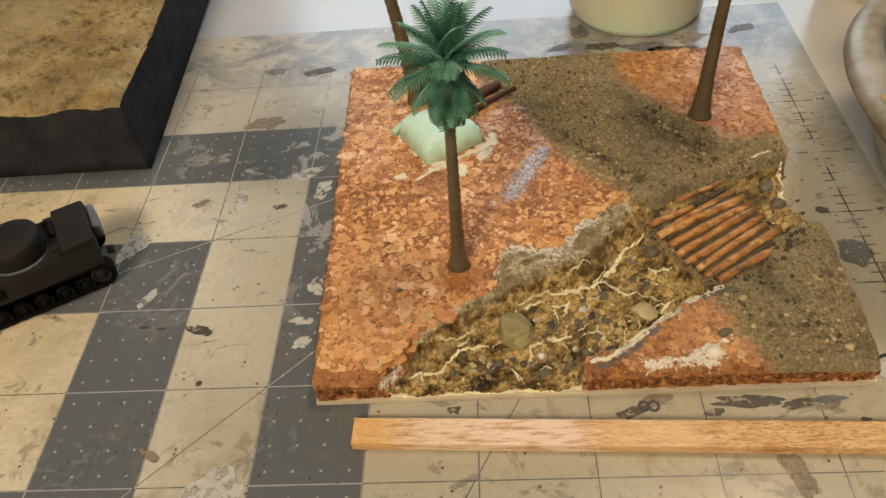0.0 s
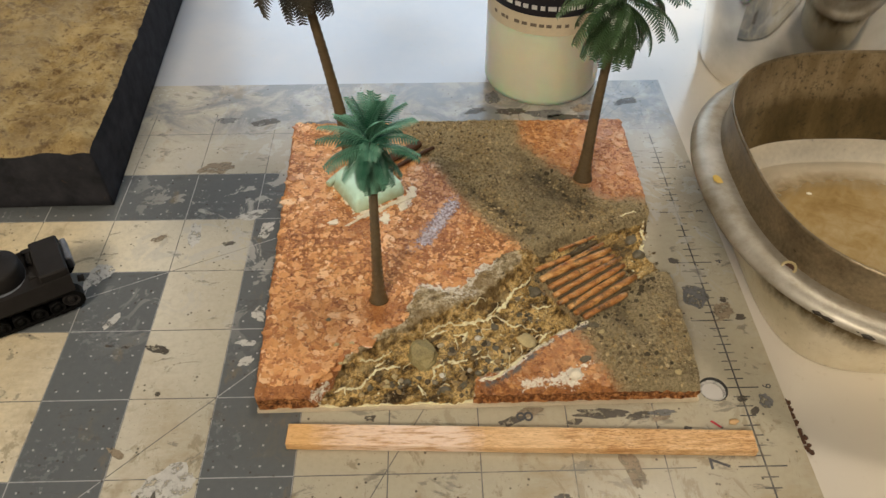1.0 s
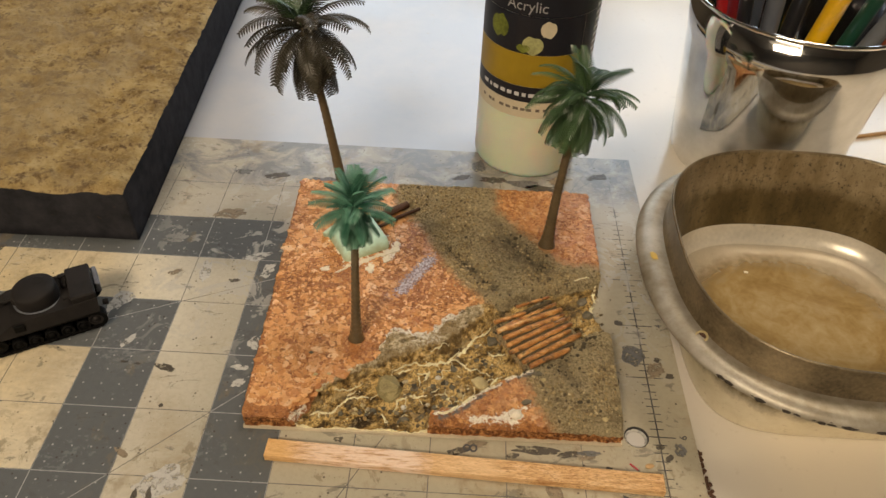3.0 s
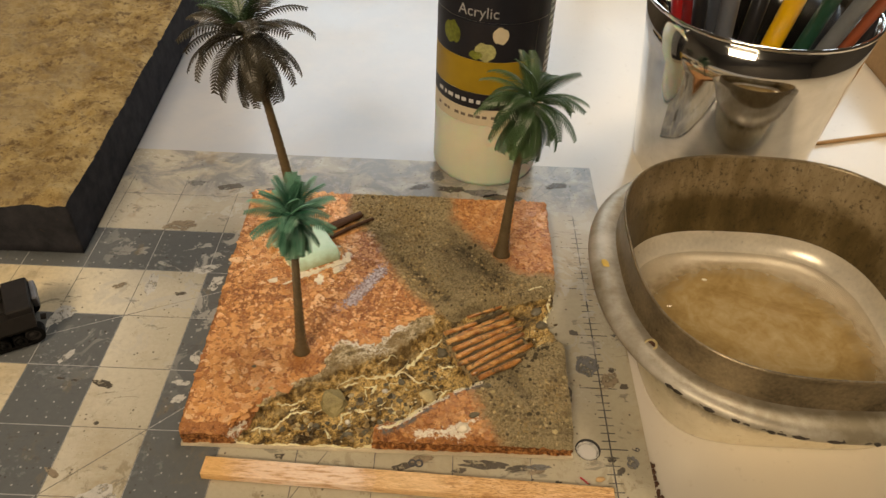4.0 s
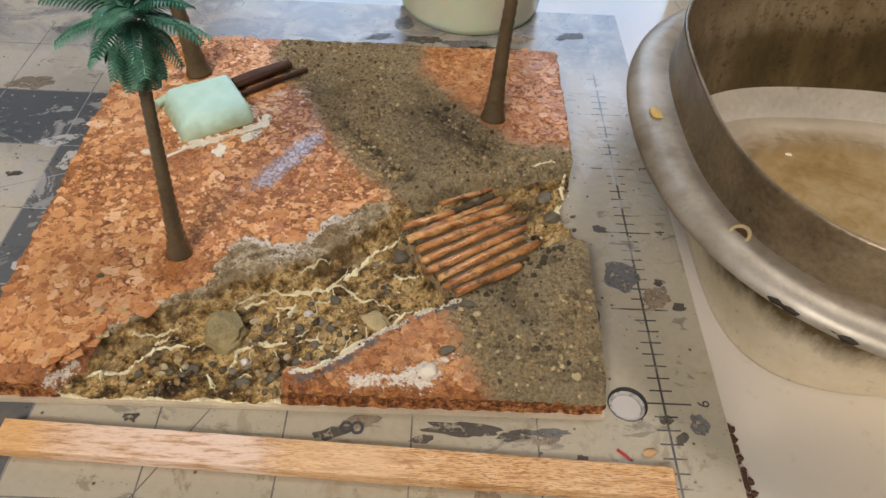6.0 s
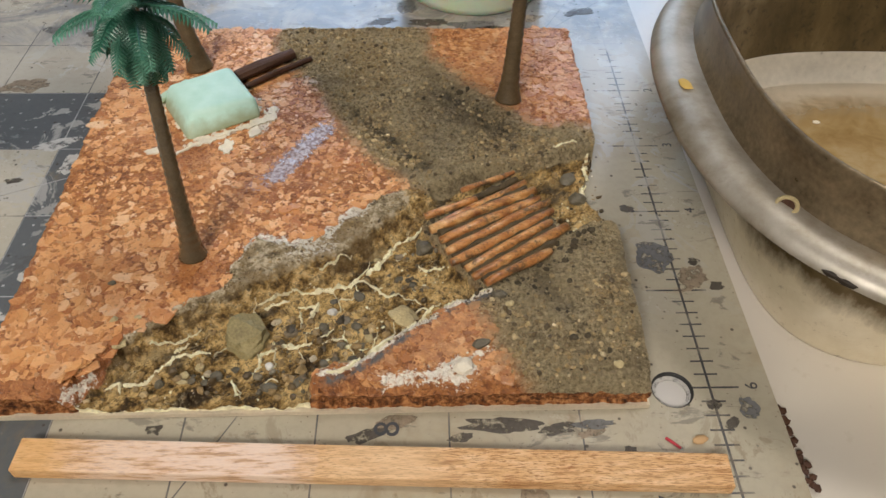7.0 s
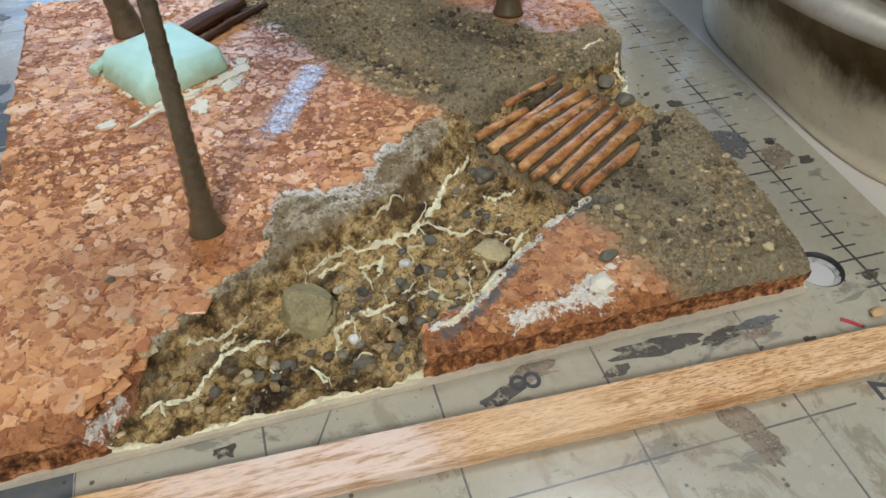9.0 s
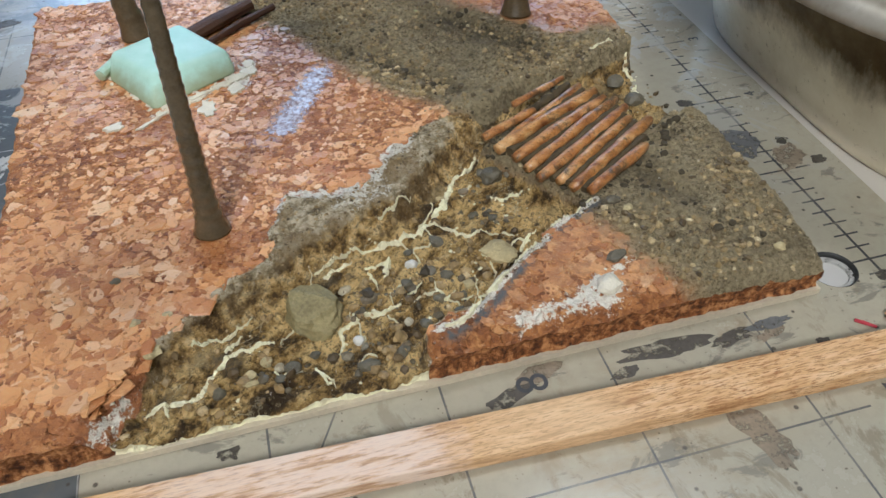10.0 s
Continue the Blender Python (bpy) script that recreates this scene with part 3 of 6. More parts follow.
def dish_inside_material():
    """Inside of the dish: a brown tide mark of dried wash."""
    k = Mat("washed_out_dish_inside", 0.32, 0.0, 0.4)
    a, b = k.noise(0.06, 6, 0.7, k.stretch(1, 1, 0.3)), k.noise(0.5, 6, 0.7)
    tide = k.math("ADD", k.xyz()[2], k.math("MULTIPLY", k.math("SUBTRACT", k.noise(0.09, 5, 0.6), 0.5), 14.0))
    c = k.ramp(a, (0.36, (0.055, 0.038, 0.014)), (0.52, (0.105, 0.074, 0.030)), (0.68, (0.19, 0.14, 0.07)))
    c = k.mix(k.ramp(k.math("MULTIPLY", tide, 0.02), (0.54, 0.0), (0.68, 0.85)), c, k.ramp(a, (0.38, (0.19, 0.135, 0.066)), (0.62, (0.38, 0.30, 0.19))))
    c = k.mix(k.ramp(b, (0.54, 0.0), (0.66, 0.85)), c, (0.035, 0.024, 0.012))
    k.colour(c).bump(b, 0.4, 0.2)
    return k.m


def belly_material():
    """Beige metal side of the dish, its upper half dark brown down to a ragged edge."""
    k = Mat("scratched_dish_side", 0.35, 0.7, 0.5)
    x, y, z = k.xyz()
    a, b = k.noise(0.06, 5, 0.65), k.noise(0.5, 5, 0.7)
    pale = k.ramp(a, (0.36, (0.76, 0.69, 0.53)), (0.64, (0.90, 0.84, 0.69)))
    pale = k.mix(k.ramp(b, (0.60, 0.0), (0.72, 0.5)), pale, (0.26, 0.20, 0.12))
    fringe = k.noise(0.12, 6, 0.7, k.stretch(1.0, 1.0, 0.35))
    edge = k.math("ADD", z, k.math("MULTIPLY", k.math("SUBTRACT", fringe, 0.5), 16.0))
    umber = k.ramp(a, (0.38, (0.105, 0.076, 0.034)), (0.62, (0.24, 0.18, 0.092)))
    c = k.mix(k.ramp(k.math("MULTIPLY", edge, 0.02), (0.26, 0.0), (0.40, 1.0)), pale, umber)
    scratch = k.ramp(k.cells(0.10, at=k.stretch(1.0, 1.0, 0.12, 20)), (0.02, 0.8), (0.035, 0.0))
    c = k.mix(k.math("MULTIPLY", scratch, k.ramp(k.noise(0.3, 3), (0.48, 0.0), (0.56, 1.0))), c, (0.62, 0.54, 0.38))
    k.colour(c)
    k.rough(k.ramp(b, (0.35, 0.30), (0.65, 0.5)))
    k.bump(b, 0.2, 0.1)
    return k.m


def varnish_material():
    """A broken, glossy film of varnish through which the cork shows; window sheen painted lilac."""
    k = Mat("varnish_painted_sheen", 0.2, 0.0, 0.6)
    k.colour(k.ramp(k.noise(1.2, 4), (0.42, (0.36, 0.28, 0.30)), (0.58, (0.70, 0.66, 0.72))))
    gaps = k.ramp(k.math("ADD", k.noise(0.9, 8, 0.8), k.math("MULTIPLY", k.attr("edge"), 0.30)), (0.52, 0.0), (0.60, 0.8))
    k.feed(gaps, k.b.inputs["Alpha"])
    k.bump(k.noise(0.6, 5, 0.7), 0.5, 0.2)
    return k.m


def water_material():
    k = Mat("cloudy_rinse_water", 0.03, 0.0, 0.5)
    a, b = k.noise(0.035, 5, 0.6, warp=1.5), k.noise(0.2, 5, 0.6, warp=0.8)
    c = k.ramp(k.math("ADD", k.math("MULTIPLY", a, 0.65), k.math("MULTIPLY", b, 0.35)), (0.30, (0.24, 0.15, 0.055)), (0.5, (0.37, 0.26, 0.115)), (0.70, (0.50, 0.40, 0.24)))
    k.colour(c).bump(k.noise(0.05, 2), 0.12, 0.4)
    x, y, _ = k.xyz()
    dx, dy = k.math("SUBTRACT", x, 189.0), k.math("SUBTRACT", y, 71.0)
    d = k.math("SQRT", k.math("ADD", k.math("MULTIPLY", dx, dx), k.math("MULTIPLY", dy, dy)))
    # clearer towards the rim, where the floor's painted reflection band shows through
    shallow = k.math("ADD", k.math("MULTIPLY", d, 0.01), k.math("MULTIPLY", k.math("SUBTRACT", b, 0.5), 0.12))
    k.feed(k.ramp(shallow, (0.35, 1.0), (0.475, 0.28)), k.b.inputs["Alpha"])
    return k.m


def steel_material():
    k = Mat("polished_steel", 0.07, 1.0)
    n = k.noise(0.25, 3)
    k.colour(k.ramp(k.noise(0.1, 4), (0.3, (0.72, 0.70, 0.66)), (0.7, (0.86, 0.85, 0.83))))
    k.rough(k.math("MULTIPLY_ADD", n, 0.09, 0.03))
    k.bump(k.noise(0.04, 2, at=k.stretch(1, 1, 0.25)), 0.35, 1.2)
    return k.m


def table_material():
    k = Mat("glossy_white_tabletop", 0.22, 0.0, 0.5)
    a, b = k.noise(0.012, 5, 0.6), k.noise(0.25, 5, 0.65)
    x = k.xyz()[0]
    # window glare painted in: blue-grey westwards, the table's own cream eastwards
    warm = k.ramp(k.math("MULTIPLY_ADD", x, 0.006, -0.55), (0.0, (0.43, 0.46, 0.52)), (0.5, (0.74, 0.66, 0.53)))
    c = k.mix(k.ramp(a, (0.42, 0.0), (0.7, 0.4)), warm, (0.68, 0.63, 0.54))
    c = k.mix(k.ramp(b, (0.62, 0.0), (0.74, 0.3)), c, (0.45, 0.38, 0.27))
    k.colour(c)
    k.rough(k.ramp(a, (0.35, 0.11), (0.65, 0.27)))
    k.bump(k.noise(0.03, 3), 0.25, 0.8)
    return k.m


M_MAT = mat_material()
M_MATSIDE = plain("mat_core", (0.035, 0.035, 0.035), 0.6)
M_GROUND = ground_material()
M_CORKEDGE = cork_edge_material()
M_CHIPS = chip_material()
M_CRUMBS = chip_material("dark_cork_crumb", 0.66)
M_CARD = plain("cream_card", (0.62, 0.54, 0.40), 0.7, vary=0.2, scale=0.5)
M_BALSA = wood_material("balsa_wood", (0.88, 0.63, 0.37), (0.74, 0.455, 0.21), (0.38, 0.165, 0.055), 2.2)
M_LOG = log_material()
M_STONE = stone_material("river_pebble")
M_GRAVEL = stone_material("fine_gravel", True, (1.2, 1.13, 0.95))
M_OCHREGRIT = stone_material("ochre_grit", True, (1.12, 0.98, 0.74))
M_SLATEGRIT = stone_material("slate_chippings", True, (0.50, 0.52, 0.56))
M_CRUST = plain("dried_glue_crust", (0.92, 0.82, 0.57), 0.6, vary=0.2, scale=1.0, bump=0.6, depth=0.3)
M_PLASTER = plain("white_plaster_crumb", (0.83, 0.77, 0.63), 0.7, vary=0.2, scale=1.2, bump=0.6, depth=0.3)
M_GREEN = frond_material("blue_green_plastic", (0.02, 0.11, 0.068), (0.17, 0.40, 0.29))
M_OLIVE = frond_material("olive_green_plastic", (0.018, 0.05, 0.018), (0.085, 0.155, 0.065))
M_DARK = frond_material("dark_painted_plastic", (0.018, 0.016, 0.011), (0.060, 0.052, 0.034))
M_TRUNK = plain("grey_brown_trunk", (0.10, 0.074, 0.041), 0.16, vary=0.3, scale=0.8, bump=0.2, depth=0.1, coat=1.0)
M_TRUNK2 = plain("brown_trunk", (0.12, 0.085, 0.045), 0.4, vary=0.35, scale=0.6, bump=0.4, depth=0.2)
M_MINT = mint_material()
M_TWIG = plain("dark_brown_twig", (0.075, 0.034, 0.018), 0.6, vary=0.4, scale=0.8, bump=0.5, depth=0.3)
M_PRIMER = plain("black_primer", (0.017, 0.015, 0.0145), 0.7, vary=0.35, scale=0.6, bump=0.3, spec=0.22)
M_TRACK = plain("black_track", (0.004, 0.004, 0.004), 0.7, vary=0.4, scale=0.8, bump=0.4, spec=0.12)
M_PRIMER_WORN = plain("worn_grey_primer", (0.13, 0.14, 0.165), 0.5, vary=0.4, scale=0.8, bump=0.3)
M_TERRAIN = terrain_material()
M_BLACKSIDE = black_side_material()
M_TIN = tin_material()
M_TININ = dish_inside_material()
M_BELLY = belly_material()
M_COLLAR = plain("tan_stained_collar", (0.20, 0.155, 0.095), 0.3, 0.4, vary=0.6, scale=0.28, bump=0.15)
M_TINGLARE = plain("metal_painted_reflection", (0.66, 0.61, 0.51), 0.3, 0.3, vary=0.18, scale=0.2, bump=0.2)
M_WATER = water_material()
M_VARNISH = varnish_material()
M_STEEL = steel_material()
M_TABLE = table_material()
M_STAIN = plain("dark_paint_stain", (0.085, 0.074, 0.060), 0.4, vary=0.4, scale=0.5, bump=0.3)
M_STAIN_BROWN = plain("brown_paint_stain", (0.25, 0.20, 0.14), 0.45, vary=0.35, scale=0.5, bump=0.2)
M_STAIN_GREY = plain("grey_paint_stain", (0.15, 0.15, 0.15), 0.4, vary=0.35, scale=0.3, bump=0.2)
M_STAIN_WHITE = plain("pale_paint_smear", (0.50, 0.49, 0.46), 0.5, vary=0.2, scale=0.4, bump=0.2)
for stain in (M_STAIN, M_STAIN_BROWN, M_STAIN_GREY, M_STAIN_WHITE):
    # dried smears break up towards their edges
    tree = stain.node_tree
    coord, big, cut = tree.nodes.new("ShaderNodeTexCoord"), tree.nodes.new("ShaderNodeTexNoise"), tree.nodes.new("ShaderNodeValToRGB")
    big.inputs["Scale"].default_value, big.inputs["Detail"].default_value, big.inputs["Roughness"].default_value = 420.0, 7.0, 0.68
    cut.color_ramp.elements[0].position, cut.color_ramp.elements[1].position = 0.36, 0.50
    tree.links.new(coord.outputs["Object"], big.inputs["Vector"])
    tree.links.new(big.outputs["Fac"], cut.inputs[0])
    tree.links.new(cut.outputs[0], tree.nodes["Principled BSDF"].inputs["Alpha"])
M_INK = plain("printed_black_ink", (0.055, 0.057, 0.065), 0.5, vary=0.3, scale=0.8, bump=0.0)

# ---- the room, closed round the table ----
M_WALL = plain("warm_wall_paint", (0.13, 0.115, 0.097), 0.8, vary=0.06, scale=0.02, bump=0.2, depth=0.5)
M_CEIL = plain("ceiling_paint", (0.17, 0.16, 0.143), 0.85, vary=0.05, scale=0.02, bump=0.0)
M_FLOOR = plain("brown_floor", (0.22, 0.14, 0.08), 0.6, vary=0.25, scale=0.02, bump=0.2)
M_FRAME = plain("white_window_paint", (0.75, 0.75, 0.74), 0.5, vary=0.05, scale=0.1)


def slab(name, x0, x1, y0, y1, z0, z1, mat, parent=None, bevel=0.0):
    return part(name, box((x0 + x1) / 2, (y0 + y1) / 2, (z0 + z1) / 2, x1 - x0, y1 - y0, z1 - z0, bevel), mat, parent)


tagged(slab("floor", -2000, 2200, -2000, 1600, -800, -750, M_FLOOR), "plain brown floor of the room", "floor", kind="structure")
tagged(slab("ceiling", -2000, 2200, -2000, 1600, 1650, 1700, M_CEIL), "plain pale ceiling of the room", "ceiling", kind="structure")
tagged(slab("wall_west", -2000, -1900, -1900, 1400, -750, 1650, M_WALL), "warm painted room wall", "wall", kind="structure")
tagged(slab("wall_east", 2100, 2200, -1900, 1400, -750, 1650, M_WALL), "warm painted room wall", "wall", kind="structure")
tagged(slab("wall_south", -2000, 2200, -2000, -1900, -750, 1650, M_WALL), "warm painted room wall", "wall", kind="structure")
WX0, WX1, WZ0, WZ1 = -450, 1150, 370, 960
g = Geo()
for x0, x1, z0, z1 in ((-2000, WX0, -750, 1650), (WX1, 2200, -750, 1650), (WX0, WX1, -750, WZ0), (WX0, WX1, WZ1, 1650)):
    b = box((x0 + x1) / 2, 1450, (z0 + z1) / 2, x1 - x0, 100, z1 - z0)
    g.add(b.v, b.f)
tagged(part("wall_north", g, M_WALL), "warm painted wall with a wide window", "wall", kind="structure")
win = thing("window_1", (WX0 + WX1) / 2, 1450, WZ0, "wide white-framed window with daylight behind it", "window", kind="structure")
slab("window_sill", WX0, WX1, 1385, 1500, WZ0, WZ0 + 25, M_FRAME, win, 4)
slab("head_rail", WX0, WX1, 1420, 1480, WZ1 - 40, WZ1, M_FRAME, win, 4)
for x in (WX0 + 20, (WX0 + WX1) / 2, WX1 - 20):
    slab("window_post", x - 20, x + 20, 1425, 1475, WZ0 + 25, WZ1 - 40, M_FRAME, win, 4)
for cx_, cy_, half_ in ((-420, -1100, 370), (470, 420, 170)):
    lampthing = thing("ceiling_light", cx_, cy_, 1650, "square warm ceiling light with a plain metal housing", "ceiling light", kind="structure")
    slab("housing", cx_ - half_, cx_ + half_, cy_ - half_, cy_ + half_, 1510, 1650, M_FRAME, lampthing, 6)

table = thing("work_table", 200, 250, -1.5, "glossy white worktable under the cutting mat", "table")
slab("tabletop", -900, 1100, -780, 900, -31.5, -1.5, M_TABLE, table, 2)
for x in (-840, 1040):
    for y in (-720, 840):
        slab("leg", x - 25, x + 25, y - 25, y + 25, -750, -31.5, M_FRAME, table, 3)

# ---- cutting mat: top at z = 0 ----
cutting = thing("cutting_mat", -60, 60, -1.5, "worn grey and cream inch-grid cutting mat, stained with paint", "cutting mat")
HX, HY, HR = 121.0, 25.0, 4.2


def mat_sheet():
    """The mat's face with its round hanging hole."""
    g = Geo()
    x0, x1, y0, y1 = -420.0, 141.0, -260.0, 188.0
    h = 8.0
    n = 40
    ring = [(HX + HR * math.cos(2 * math.pi * i / n), HY + HR * math.sin(2 * math.pi * i / n)) for i in range(n)]
    square = []
    for i in range(n):
        a = 2 * math.pi * i / n
        c, s = math.cos(a), math.sin(a)
        k = h / max(abs(c), abs(s))
        square.append((HX + k * c, HY + k * s))
    g.v += [(x, y, 0.0) for x, y in ring + square] + [(x, y, -0.35) for x, y in [(HX + (p[0] - HX) * 0.95, HY + (p[1] - HY) * 0.95) for p in ring]] + [(HX + (p[0] - HX) * 0.95, HY + (p[1] - HY) * 0.95, -1.5) for p in ring]
    for i in range(n):
        j = (i + 1) % n
        g.f.append((i, n + i, n + j, j))
    r = 0.8
    outer = [(x0, y0), (x1, y0), (x1, y1), (x0, y1)]
    for ax, bx, ay, by in ((x0, HX - h, y0, y1), (HX + h, x1, y0, y1), (HX - h, HX + h, y0, HY - h), (HX - h, HX + h, HY + h, y1)):
        g.add([(ax, ay, 0), (bx, ay, 0), (bx, by, 0), (ax, by, 0)], [(0, 1, 2, 3)])
    for (ax, ay), (bx, by) in zip(outer, outer[1:] + outer[:1]):
        g.add([(ax, ay, 0), (bx, by, 0), (bx, by, -1.5), (ax, ay, -1.5)], [(3, 2, 1, 0)])
    return g


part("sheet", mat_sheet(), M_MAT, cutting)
part("hole_wall", lathe([(HR + 0.02, 0.02), (HR - 0.05, 0.02), (HR - 0.3, -0.3), (HR - 0.3, -1.45)], 40, HX, HY, close=False), M_MATSIDE, cutting, "dark wall of the round hanging hole")
part("hole_step", lathe([(HR - 0.35, -0.95), (HR - 1.1, -1.0), (HR - 1.15, -1.48)], 40, HX, HY, close=False), M_STAIN_WHITE, cutting, "pale worn step inside the hole")
for i, n in enumerate("234567"):
    big = 8.0 if n == "7" else 3.6
    lx = 116.5 if n == "7" else 137.2
    if n == "5":
        continue
    part("printed_number", moved(lettering(n, big), Matrix.Translation((lx, IN * (7 - int(n)) + (1.0 if n == "7" else 0.3), 0.03)) @ pose(0, 0, 0, 0, 0, 90)), M_INK, cutting, "dark printed ruler number")
part("printed_number", moved(lettering("8", 7.0), Matrix.Translation((64.5, 17.0, 0.03)) @ pose(0, 0, 0, 0, 0, 90)), M_INK, cutting, "dark printed ruler number, half under stains")
STAINS = (("dark", -46.3, 43.2, 4.6, 1.3, -16), ("grey", 124.8, 61.0, 4.9, 4.6, 0), ("dark", 121.5, 77.2, 2.2, 1.3, -30), ("dark", 133.8, 59.5, 1.4, 1.2, 0), ("dark", 137.2, 52.0, 1.8, 1.3, 10),
          ("brown", 132.5, 54.5, 4.0, 3.0, 60), ("dark", 86.0, 17.4, 8.0, 1.6, -4), ("dark", 97.0, 16.6, 4.0, 1.2, 8), ("grey", 104.0, 17.4, 4.0, 1.0, 0), ("dark", 78.5, 15.0, 2.4, 0.9, 12), ("dark", 60.5, 15.8, 4.0, 1.5, 20), ("brown", 92.0, 0.0, 2.6, 6.0, 20), ("dark", 71.5, -8.0, 2.6, 1.2, 10),
          ("grey", 135.0, 20.5, 2.0, 2.4, 0), ("dark", 131.0, 17.2, 1.6, 1.0, 40), ("dark", 128.5, 21.5, 1.4, 1.1, 0), ("brown", 66.0, 18.5, 4.0, 1.4, 10), ("dark", 116.8, 46.5, 1.2, 3.6, 0),
          ("dark", -43.0, 27.0, 0.9, 0.7, 0), ("dark", -62.0, 45.0, 1.7, 0.5, -8), ("dark", -57.0, 44.4, 1.3, 0.5, 4), ("white", -46.0, 94.0, 2.4, 6.0, 4), ("white", -26.0, 104.0, 6.0, 2.0, 20),
          ("white", -20.5, 96.0, 2.2, 4.4, -20), ("white", -17.5, 57.0, 2.0, 3.0, 10), ("white", -20.0, 45.5, 3.0, 1.4, 0), ("white", -19.0, 38.6, 2.6, 1.8, 30), ("white", -64.0, 55.0, 1.6, 3.4, -35),
          ("brown", -44.0, 131.0, 6.0, 3.4, 10), ("dark", -30.0, 160.0, 5.0, 2.6, 15), ("grey", -6.0, 158.0, 7.0, 2.6, -5), ("grey", -46.0, 162.0, 4.0, 2.0, 0), ("dark", 58.0, 166.0, 5.0, 2.0, 20),
          ("dark", -137.0, 98.7, 5.6, 2.2, 38), ("dark", -142.0, 92.0, 2.0, 1.7, 0), ("dark", -138.0, 88.8, 3.2, 1.2, 20), ("dark", 74, 165.5, 7.0, 2.6, 0), ("grey", 88, 163.5, 8.0, 2.4, -4), ("brown", 104, 167.5, 6.0, 2.2, 14), ("dark", 124, 172, 5.0, 2.0, 20), ("white", -74.0, 75.0, 3.4, 6.0, -30), ("grey", 66, 176, 3.0, 5.0, 10), ("brown", -58.0, 92.0, 2.5, 1.4, 20), ("dark", -33.0, 89.0, 2.4, 1.0, 10), ("brown", -50.0, 8.0, 1.0, 3.0, 60), ("white", -34.0, -2.0, 8.0, 5.0, 20),
          ("dark", -40.5, -7.5, 0.9, 3.0, 0), ("dark", -36.0, -7.0, 1.0, 3.0, 10), ("dark", 20.0, 17.4, 1.6, 1.0, 0), ("dark", 110.0, 12.0, 1.2, 0.7, 0), ("brown", 104.0, 16.0, 3.0, 1.0, 20), ("grey", 40.0, 157.0, 5.0, 1.8, 12), ("dark", 96.0, 160.0, 8.0, 3.0, 0))
STAIN_MAT = {"dark": M_STAIN, "brown": M_STAIN_BROWN, "grey": M_STAIN_GREY, "white": M_STAIN_WHITE}
for i, (kind, x, y, rx, ry, turn) in enumerate(STAINS):
    part("paint_stain", blot(x, y, rx, ry, turn, i, 0.04 + 0.012 * (i % 5), rough=0.5), STAIN_MAT[kind], cutting, {"dark": "dark", "brown": "brown", "grey": "grey", "white": "pale"}[kind] + " dried paint stain")

# ---- wooden strip in front ----
tagged(part("wooden_strip", box(62.0, 8.7, 1.6, 129.6, 6.5, 3.0, 0.25, -2.25, 2), M_BALSA), "flat pale balsa wood strip lying on the cutting mat", "wood strip")
M_RED = plain("red_thread", (0.45, 0.03, 0.05), 0.6)
M_CHIP = plain("tan_wood_chip", (0.55, 0.36, 0.18), 0.7, scale=1.0)
tagged(part("thread", tube([(117.2, 14.2, 0.3), (118.3, 13.2, 0.35), (119.6, 12.0, 0.3)], [0.28, 0.3, 0.22], 6), M_RED), "short red thread scrap on the cutting mat", "thread")
tagged(part("wood_chip", stone(123.6, 13.6, 0.6, 1.7, 0.9, 0.55, 20, 3, 2, 0.5), M_CHIP), "small tan wood shaving on the cutting mat", "wood chip")

# ---- diorama base ----
BL, BR, FL, FR = (-15.3, 147.6), (115.3, 148.2), (-12.2, 20.3), (115.2, 21.3)


def plan_xy(u, v):
    x = (FL[0] * (1 - u) + FR[0] * u) * (1 - v) + (BL[0] * (1 - u) + BR[0] * u) * v
    y = (FL[1] * (1 - u) + FR[1] * u) * (1 - v) + (BL[1] * (1 - u) + BR[1] * u) * v
    return x, y


def hash2(i, j, seed):
    h = (i * 374761393 + j * 668265263 + seed * 974711) & 0x7FFFFFFF
    h = ((h ^ (h >> 13)) * 1274126177) & 0x7FFFFFFF
    return ((h ^ (h >> 16)) & 0xFFFF) / 65535.0


def vnoise(x, y, scale, seed=0, octaves=3):
    """Smooth value noise over arrays, about -1 to 1."""
    out, amp, total = 0.0, 1.0, 0.0
    for o in range(octaves):
        fx, fy = np.asarray(x, float) * scale + 100, np.asarray(y, float) * scale + 100
        i, j = np.floor(fx).astype(np.int64), np.floor(fy).astype(np.int64)
        a, b = fx - i, fy - j
        a, b = a * a * (3 - 2 * a), b * b * (3 - 2 * b)
        n = (hash2(i, j, seed) * (1 - a) + hash2(i + 1, j, seed) * a) * (1 - b) + (hash2(i, j + 1, seed) * (1 - a) + hash2(i + 1, j + 1, seed) * a) * b
        out, total = out + amp * (2 * n - 1), total + amp
        amp, scale, seed = amp * 0.5, scale * 2.03, seed + 17
    return out / total


def signed(poly, x, y):
    """Distance to a closed outline, positive inside."""
    x, y = np.asarray(x, float), np.asarray(y, float)
    best = np.full(x.shape, 1e9)
    inside = np.zeros(x.shape, bool)
    for (ax, ay), (bx, by) in zip(poly, poly[1:] + poly[:1]):
        dx, dy = bx - ax, by - ay
        t = np.clip(((x - ax) * dx + (y - ay) * dy) / (dx * dx + dy * dy), 0, 1)
        best = np.minimum(best, np.hypot(x - ax - t * dx, y - ay - t * dy))
        cross = ((ay > y) != (by > y)) & (x < (bx - ax) * (y - ay) / (by - ay + 1e-12) + ax)
        inside ^= cross
    return np.where(inside, best, -best)


def step(a, b, t):
    k = np.clip((t - a) / (b - a), 0, 1)
    return k * k * (3 - 2 * k)


